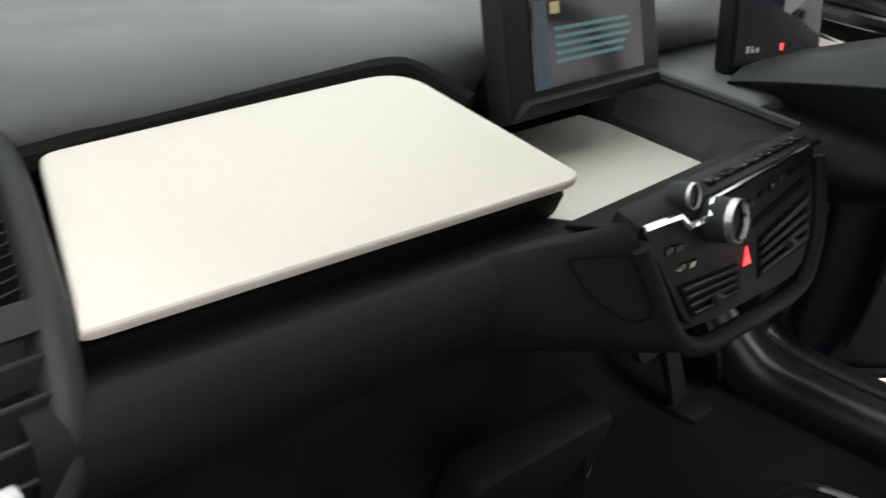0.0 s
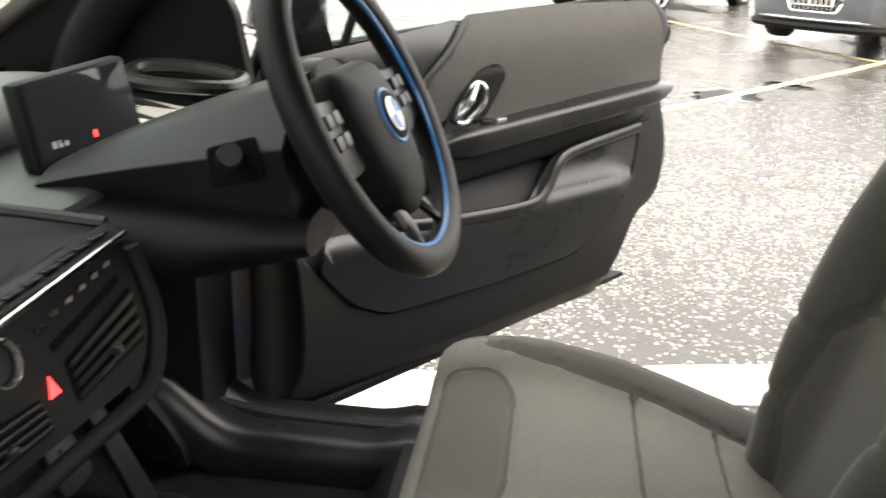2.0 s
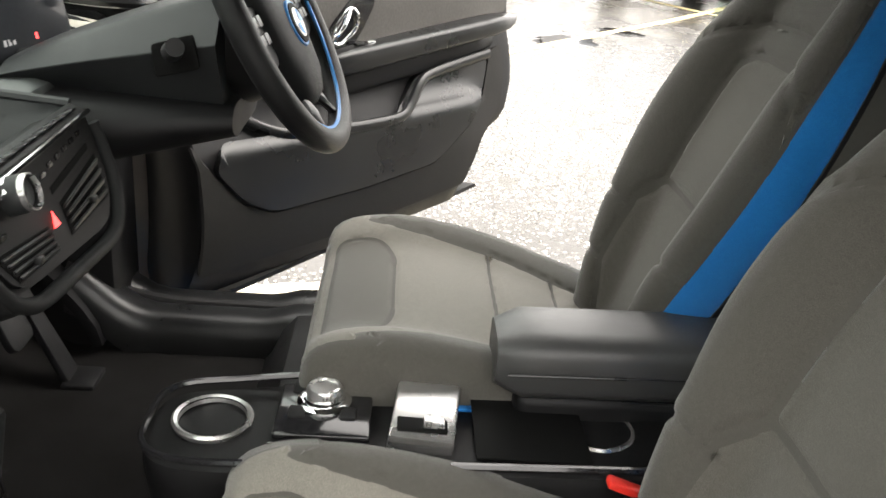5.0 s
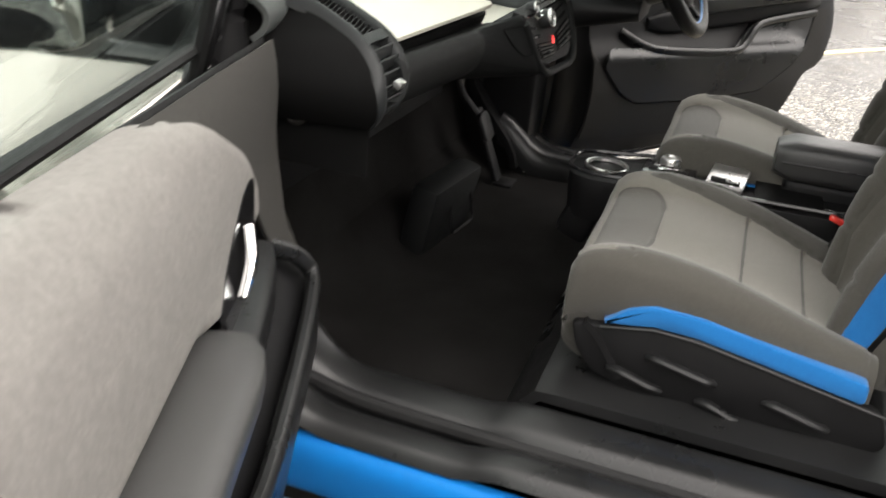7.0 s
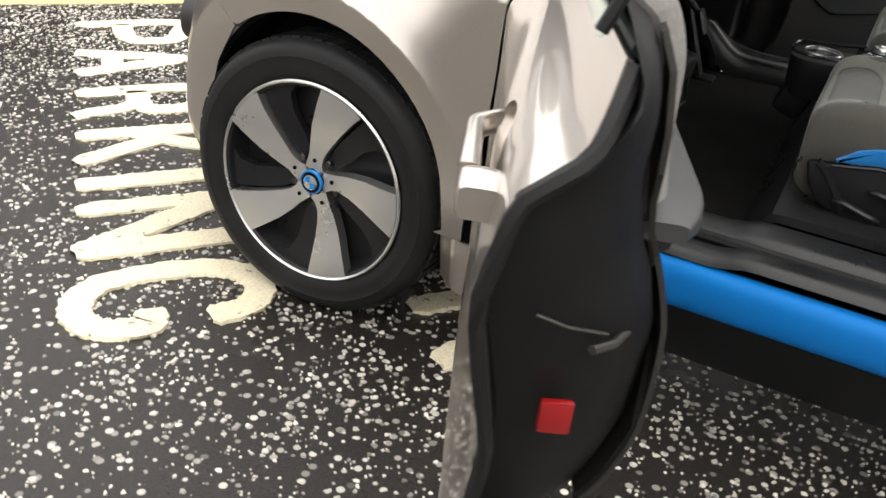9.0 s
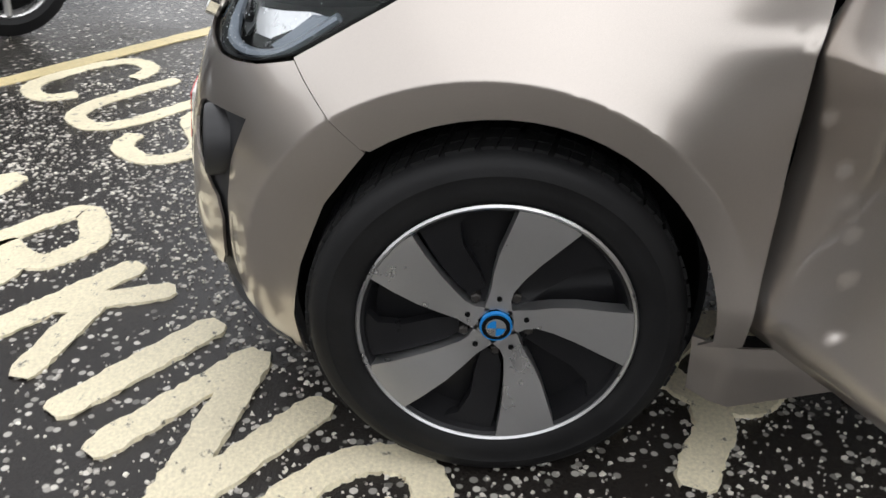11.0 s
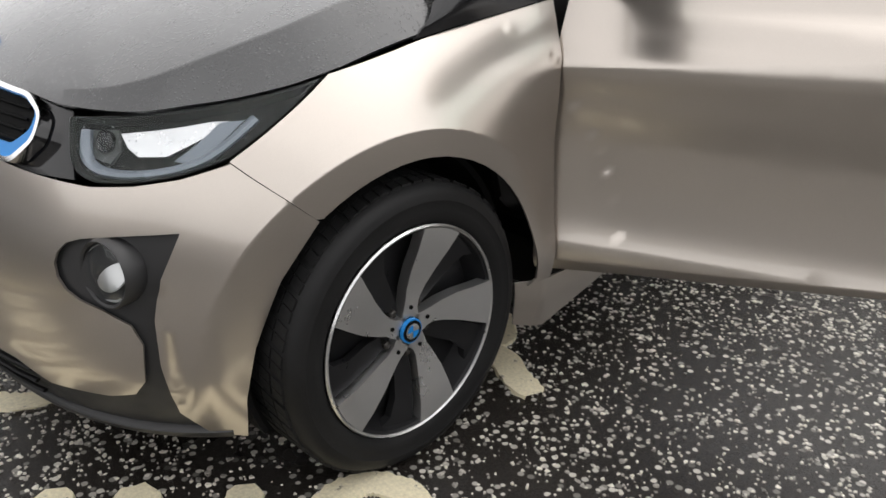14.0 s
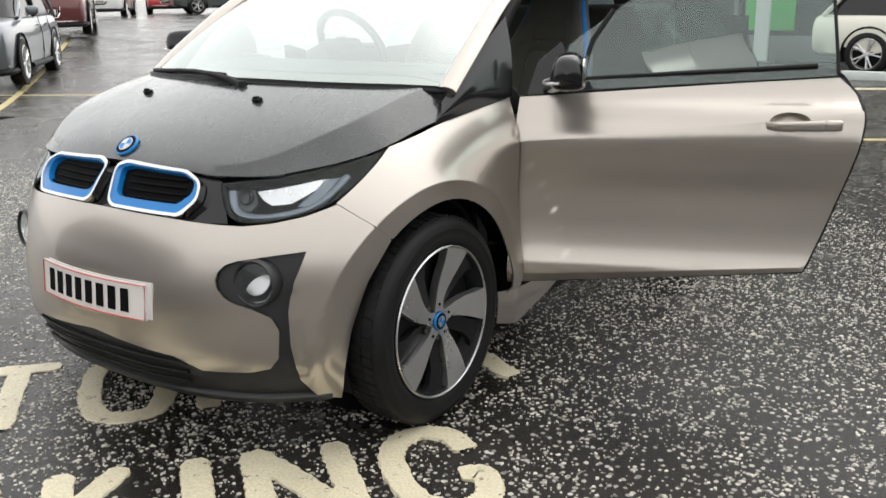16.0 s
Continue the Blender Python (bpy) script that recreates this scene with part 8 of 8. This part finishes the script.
# ---- other parked cars ----
def parked_car(name, place, heading, paint_mat, label, length=4.6, width=1.88, height=1.66, wheel_r=0.36, nose=0.96):
    """A whole parked car: shaped body, side windows between pillars, wheels in dark arches, lamps, grille and plates. heading: degrees from +y; nose: height of the bonnet's front."""
    car = tagged(empty(name, pose(*place, 0, 0, heading)), label, "car", "parked cars")
    L, W = length / 2, width / 2
    belt = height * 0.615
    st = [(-L, 0.84, 0.40, belt * 0.92), (-L * 0.975, 0.93, 0.30, belt * 0.98), (-L * 0.80, 0.99, 0.25, belt * 1.01), (-L * 0.3, 1.0, 0.22, belt), (L * 0.10, 1.0, 0.22, belt), (L * 0.36, 0.99, 0.22, (belt * 2 + nose) / 3 + 0.02), (L * 0.60, 0.985, 0.22, nose + 0.045), (L * 0.82, 0.965, 0.22, nose + 0.015), (L * 0.93, 0.93, 0.23, nose - 0.02), (L * 0.975, 0.87, 0.26, nose - 0.08), (L, 0.78, 0.34, nose - 0.20)]
    pts, tops = glide([(a, b, c) for a, b, c, d in st], 4), [v[0] for v in glide([(d, 0, 0) for a, b, c, d in st], 4)]
    bm = bmesh.new()
    rings = []
    for (y, w, z0), z1 in zip(pts, tops):
        w *= W
        half = [(w * 0.84, z0), (w * 0.97, z0 + 0.07), (w * 0.995, z0 + (z1 - z0) * 0.38), (w, z0 + (z1 - z0) * 0.62), (w * 0.975, z0 + (z1 - z0) * 0.80), (w * 0.93, z1 - 0.045), (w * 0.85, z1), (w * 0.5, z1 + 0.028), (0, z1 + 0.036)]
        rings.append([(x, y, z) for x, z in half] + [(-x, y, z) for x, z in half[-2::-1]])
    loft(bm, rings)
    part("car_body", bm, paint_mat, car, "", 50)
    # cabin: a dark glass house under a painted roof with painted pillars
    cab = [(-L * 0.95, 0.72, 0.03), (-L * 0.86, 0.78, (height - belt) * 0.62), (-L * 0.74, 0.80, (height - belt) * 0.90), (-L * 0.45, 0.80, (height - belt) * 0.985), (-L * 0.12, 0.80, height - belt), (L * 0.10, 0.79, (height - belt) * 0.93), (L * 0.30, 0.80, (height - belt) * 0.50), (L * 0.48, 0.82, 0.01)]

    def house(y, up):
        ys = [c[0] for c in cab]
        w, h = float(np.interp(y, ys, [c[1] for c in cab])), float(np.interp(y, ys, [c[2] for c in cab]))
        return W * (w * 1.10 - 0.24 * up * (height - belt) * (h / (height - belt))), belt - 0.02 + (h + 0.02) * up

    bm = bmesh.new()
    rings = []
    for y, w, h in [tuple(v) for v in glide(cab, 3)]:
        w *= W
        half = [(w * 1.10, belt - 0.03), (w * 1.03, belt + h * 0.40), (w * 0.93, belt + h * 0.82), (w * 0.84, belt + h * 0.95), (w * 0.45, belt + h * 1.01), (0, belt + h * 1.03)]
        rings.append([(x, y, z) for x, z in half] + [(-x, y, z) for x, z in half[-2::-1]])
    loft(bm, rings)
    part("cabin_glass", bm, BLACK_PAINT, car, "dark tinted glass")
    bm = bmesh.new()
    sheet(bm, lambda u, v: ((2 * u - 1) * W * 0.735, -L * 0.80 + L * 0.90 * v, belt + (height - belt) * (0.90 + 0.125 * math.sin(math.pi * min(1, 0.12 + 0.80 * v))) - 0.06 * (2 * u - 1) ** 2 + 0.012), 10, 12, 0.05)
    part("car_roof", bm, paint_mat, car)
    for s in (1, -1):
        for foot, tip in ((L * 0.47, -L * 0.02), (-L * 0.14, -L * 0.16), (-L * 0.93, -L * 0.72)):
            bm = bmesh.new()
            line = []
            for k in range(7):
                t = k / 6
                y = foot + (tip - foot) * t
                h = (height - belt) * 0.93 * t
                line.append((s * W * (0.90 - 0.14 * t ** 1.4 - 0.01), y, belt - 0.01 + h))
            tube(bm, line, 0.034 if foot < 0 else 0.030, 8)
            part("car_pillar", bm, paint_mat if abs(foot) > L * 0.3 else PLASTIC, car)
        bm = bmesh.new()
        tube(bm, [(s * W * 0.72, -L * 0.70, height + 0.0), (s * W * 0.74, -L * 0.35, height + 0.030), (s * W * 0.73, L * 0.02, height - 0.01)], 0.016, 6)
        part("roof_rail", bm, SATIN, car)
        for y in (L * 0.62, -L * 0.60):
            bm = bmesh.new()
            lathe(bm, [(wheel_r * 1.20, -0.05), (wheel_r * 1.20, 0.012), (wheel_r * 1.13, 0.014), (wheel_r * 1.10, -0.012), (0, -0.014)], pose(s * (W - 0.008), y, wheel_r + 0.01, 0, 90 * s, 0), 40)
            bmesh.ops.bisect_plane(bm, geom=bm.verts[:] + bm.edges[:] + bm.faces[:], plane_co=(0, 0, 0.20), plane_no=(0, 0, -1), clear_outer=True)
            part("wheel_arch", bm, INK, car)
            m = pose(s * (W - 0.005), y, wheel_r, 0, 90 * s, 0)
            bm = bmesh.new()
            lathe(bm, [(wheel_r * 0.66, -0.20), (wheel_r * 0.97, -0.19), (wheel_r, -0.10), (wheel_r * 0.98, 0.0), (wheel_r * 0.80, 0.022), (wheel_r * 0.71, 0.012)], m, 40)
            tyre = part("car_wheel", bm, RUBBER, car)
            bm = bmesh.new()
            lathe(bm, [(wheel_r * 0.72, 0.010), (wheel_r * 0.69, 0.018), (wheel_r * 0.65, 0.004), (wheel_r * 0.62, -0.05), (wheel_r * 0.2, -0.06), (0, -0.06)], m, 40)
            part("rim", bm, SATIN, tyre)
            bm = bmesh.new()
            lathe(bm, [(wheel_r * 0.62, -0.03), (0, -0.032)], m, 40)
            part("rim_shadow", bm, INK, tyre)
            for k in range(5):
                bm = bmesh.new()
                a = 2 * math.pi * k / 5 + 0.3
                for o in (-0.13, 0.13):
                    tube(bm, [m @ Vector((r * wheel_r * math.cos(a + o * w), r * wheel_r * math.sin(a + o * w), h)) for r, w, h in ((0.10, 0.3, -0.01), (0.38, 1.0, 0.0), (0.67, 1.35, 0.008))], [0.030, 0.020, 0.022], 6, flat=0.6)
                part("rim_spoke", bm, SILVER, tyre)
            bm = bmesh.new()
            lathe(bm, [(wheel_r * 0.16, -0.02), (wheel_r * 0.16, 0.006), (wheel_r * 0.10, 0.012), (0, 0.012)], m, 20)
            part("hub_cap", bm, SILVER, tyre)
        bm = bmesh.new()
        slab(bm, rounded([(s * W * 0.50, L * 0.978, nose - 0.24), (s * W * 0.82, L * 0.935, nose - 0.20), (s * W * 0.93, L * 0.80, nose - 0.10), (s * W * 0.90, L * 0.80, nose - 0.045), (s * W * 0.72, L * 0.925, nose - 0.075), (s * W * 0.50, L * 0.972, nose - 0.105)], 0.02, 3), 0.05, lift=(s * 0.45, 0.85, 0.2))
        lamp_ = part("car_headlamp", bm, INK, car, "headlamp with bright reflector")
        bm = bmesh.new()
        slab(bm, rounded([(s * W * 0.54, L * 0.988, nose - 0.215), (s * W * 0.80, L * 0.948, nose - 0.18), (s * W * 0.84, L * 0.900, nose - 0.12), (s * W * 0.54, L * 0.985, nose - 0.13)], 0.02, 3), 0.03, lift=(s * 0.45, 0.85, 0.2))
        part("reflector", bm, LAMP_SILVER, lamp_)
        bm = bmesh.new()
        slab(bm, rounded([(s * W * 0.56, L * 1.000, 0.36), (s * W * 0.90, L * 0.948, 0.40), (s * W * 0.92, L * 0.935, 0.56), (s * W * 0.60, L * 0.998, 0.52)], 0.03, 3), 0.06, lift=(s * 0.3, 0.95, 0))
        part("air_intake", bm, INK, car)
        bm = bmesh.new()
        box(bm, (s * (W + 0.06), L * 0.30, belt + 0.10), (0.20, 0.11, 0.14), 0.045, 3)
        tube(bm, [(s * (W - 0.04), L * 0.31, belt + 0.03), (s * (W + 0.03), L * 0.30, belt + 0.07)], 0.03, 8)
        part("car_mirror", bm, paint_mat, car)
        bm = bmesh.new()
        slab(bm, rounded([(s * W * 0.60, -L * 1.0, belt * 0.72), (s * W * 0.90, -L * 0.965, belt * 0.74), (s * W * 0.93, -L * 0.90, belt * 0.90), (s * W * 0.60, -L * 0.99, belt * 0.88)], 0.02, 3), 0.05, lift=(s * 0.4, -0.9, 0))
        part("rear_lamp", bm, RED_LENS, car)
        for y in (L * 0.02, -L * 0.34):
            bm = bmesh.new()
            tube(bm, [(s * (W * 0.985), y, belt * 0.86), (s * (W + 0.012), y - 0.04, belt * 0.862), (s * (W + 0.012), y - 0.16, belt * 0.866), (s * (W * 0.985), y - 0.20, belt * 0.868)], 0.014, 6)
            part("car_handle", bm, paint_mat, car)
            bm = bmesh.new()
            tube(bm, [(s * (W * 0.955), y - 0.28, belt * 0.98), (s * (W * 1.002), y - 0.28, belt * 0.72), (s * (W * 1.0), y - 0.26, 0.42), (s * (W * 0.985), y - 0.20, 0.30)], 0.006, 4)
            part("door_joint", bm, INK, car)
        bm = bmesh.new()
        tube(bm, [(s * W * 0.985, -L * 0.36, 0.27), (s * W * 1.0, 0, 0.265), (s * W * 0.985, L * 0.38, 0.27)], 0.045, 8)
        part("side_skirt", bm, PLASTIC, car)
    g0, g1, yb, yt = 0.42, nose - 0.075, L * 1.006, L * 0.978
    frame = rounded([(-0.30, yb, g0), (0.30, yb, g0), (0.42, (yb + yt) / 2, (g0 + g1) / 2 + 0.05), (0.36, yt, g1), (-0.36, yt, g1), (-0.42, (yb + yt) / 2, (g0 + g1) / 2 + 0.05)], 0.05, 4)
    bm = bmesh.new()
    slab(bm, frame, 0.05, lift=(0, 1, 0.05))
    grille = part("car_grille", bm, CHROME, car, "chrome-framed upright grille")
    bm = bmesh.new()
    cz = (g0 + g1) / 2
    slab(bm, [(p[0] * 0.93, p[1] + 0.006, cz + (p[2] - cz) * 0.93) for p in frame], 0.02, lift=(0, 1, 0.05))
    part("grille_back", bm, INK, grille)
    for k in range(13):
        x = -0.345 + 0.0575 * k
        bm = bmesh.new()
        up, lo = g1 - 0.03, g0 + 0.025 + max(0, abs(x) - 0.28) * 1.9
        tube(bm, [(x, yb + 0.004, lo), (x, yt + 0.010, up)], 0.0065, 5)
        part("grille_bar", bm, SATIN, grille)
    bm = bmesh.new()
    tube(bm, [(0.16 * math.cos(a), yt + 0.020, g1 - 0.10 + 0.034 * math.sin(a)) for a in [2 * math.pi * k / 24 for k in range(24)]], 0.012, 6, True)
    part("grille_badge", bm, CHROME, grille)
    bm = bmesh.new()
    box(bm, (0, L * 1.016, g0 + 0.13), (0.52, 0.012, 0.11), 0.004)
    number = part("number_plate", bm, WHITE_PLASTIC, car)
    for k in range(7):
        bm = bmesh.new()
        box(bm, (-0.20 + 0.066 * k + (0.02 if k > 3 else 0), L * 1.016 + 0.007, g0 + 0.13), (0.042, 0.003, 0.07))
        part("letter_bar", bm, INK, number)
    bm = bmesh.new()
    edge = glide([(-W * 0.95, L * 0.80, 0.27), (-W * 0.86, L * 0.95, 0.26), (-W * 0.45, L * 1.0, 0.25), (W * 0.45, L * 1.0, 0.25), (W * 0.86, L * 0.95, 0.26), (W * 0.95, L * 0.80, 0.27)], 5)
    tube(bm, edge, 0.050, 8)
    part("car_lower_bumper", bm, PLASTIC, car)
    bm = bmesh.new()
    tube(bm, [(x, y + 0.012, z + 0.085) for x, y, z in edge[4:-4]], 0.016, 6)
    part("bumper_trim", bm, SATIN, car)
    return car


SILVER_GREY = paint("grey_blue_paint", (0.17, 0.187, 0.205), 0.7, 0.3)
WHITE_PAINT = paint("white_paint", (0.72, 0.72, 0.70), 0.0, 0.3)
CREAM_PAINT = paint("cream_white_paint", (0.74, 0.73, 0.62), 0.0, 0.3)
RED_PAINT = paint("red_paint", (0.55, 0.02, 0.02), 0.0, 0.3)
MAROON = paint("maroon_paint", (0.12, 0.02, 0.02), 0.2, 0.3)
DARK_GREY = paint("dark_grey_paint", (0.08, 0.085, 0.09), 0.4, 0.3)


def on_ground(x, y):
    return (x, y, ground_z(x, y))


parked_car("parked_suv", on_ground(12.65, -5.71), 49.0, SILVER_GREY, "silver-grey sport utility car parked nose out")
parked_car("parked_suv", on_ground(15.4, -2.75), 53.7, WHITE_PAINT, "white sport utility car parked nose out", nose=0.90)
parked_car("parked_suv", on_ground(19.0, -11.0), 53.7, MAROON, "dark maroon sport utility car parked nose out")
parked_car("parked_car", on_ground(27.2, -18.2), 47, WHITE_PAINT, "small white parked car", 4.0, 1.74, 1.48, 0.31, 0.80)
parked_car("parked_car", on_ground(29.2, -22.6), 52, RED_PAINT, "bright red parked car", 4.2, 1.78, 1.45, 0.32, 0.78)
parked_car("parked_car", on_ground(25.6, -22.6), 150, DARK_GREY, "dark grey parked car", 4.4, 1.80, 1.46, 0.32, 0.78)
parked_car("parked_car", on_ground(-1.2, -13.3), 80, CREAM_PAINT, "cream-white parked car with silver wheels", 4.5, 1.82, 1.46, 0.33, 0.78)
parked_car("parked_car", on_ground(1.63, 3.79), 47, DARK_GREY, "dark grey parked car beside the bay line", 4.4, 1.80, 1.46, 0.32, 0.78)


# ---- showroom behind the car ----
GLAZING = surface("grey_showroom_glass", (0.045, 0.055, 0.058), 0.10, 0, 200, 0.1, 1.5, 0.3, 0.02, 0.0003)
CLADDING = surface("grey_metal_cladding", (0.20, 0.21, 0.215), 0.45, 0.3, 60, 0.1, 1.2, 0.2, 0.1, 0.001)
BANNER_Y = -15.2
showroom = tagged(empty("showroom", Matrix.Translation((-4.5, BANNER_Y, 0))), "grey glass-fronted showroom with green banner", "building")


def of_showroom(name, x0, x1, z0, z1, front, back, material, label=""):
    bm = bmesh.new()
    box(bm, ((x0 + x1) / 2, (front + back) / 2, (z0 + z1) / 2), (x1 - x0, abs(front - back), z1 - z0), 0.01)
    return part(name, bm, material, showroom, label)


of_showroom("wall", -9.5, 9.5, 0.0, 0.45, -0.05, -0.45, CLADDING)
of_showroom("fascia", -9.5, 9.5, 4.6, 6.6, 0.05, -0.5, CLADDING)
of_showroom("roof", -9.6, 9.6, 6.6, 6.75, 0.15, -9.0, CLADDING)
for k in range(10):
    x = -9.5 + 1.9 * k
    if k:
        of_showroom("mullion", x - 0.05, x + 0.05, 0.45, 4.6, 0.0, -0.2, CLADDING)
    of_showroom("pane", x + 0.05, x + 1.85, 0.45, 4.6, -0.10, -0.12, GLAZING)
of_showroom("banner", 6.5, 7.4, 0.55, 3.2, 0.10, 0.06, SIGN_GREEN, "bright green banner")
post = tagged(empty("banner_post", Matrix.Translation((2.42, BANNER_Y + 0.6, 0))), "pale flat post standing before the showroom", "post")
bm = bmesh.new()
box(bm, (0, 0, 1.6), (0.26, 0.08, 3.2), 0.02)
part("board", bm, SIGN_WHITE, post)
bm = bmesh.new()
box(bm, (0, 0, 0.02), (0.45, 0.30, 0.04), 0.01)
part("foot", bm, CLADDING, post)
bm = bmesh.new()
box(bm, (-5.0, -12.1, 0.05), (11.0, 0.14, 0.14), 0.02)
tagged(part("kerb", bm, SIGN_WHITE), "pale kerb before the showroom", "kerb", kind="structure")
# Added walls, out of view: they darken the horizon reflected in the paint.
for name, at, size in (("unseen_wall_west", (-14.0, 0.0, 1.45), (0.30, 32.0, 3.5)), ("unseen_wall_north", (0.0, 16.0, 1.45), (28.3, 0.30, 3.5))):
    bm = bmesh.new()
    box(bm, at, size, 0.02)
    tagged(part(name, bm, UNSEEN_WALL), "added dark wall out of view, dims low reflections", "wall", kind="structure")
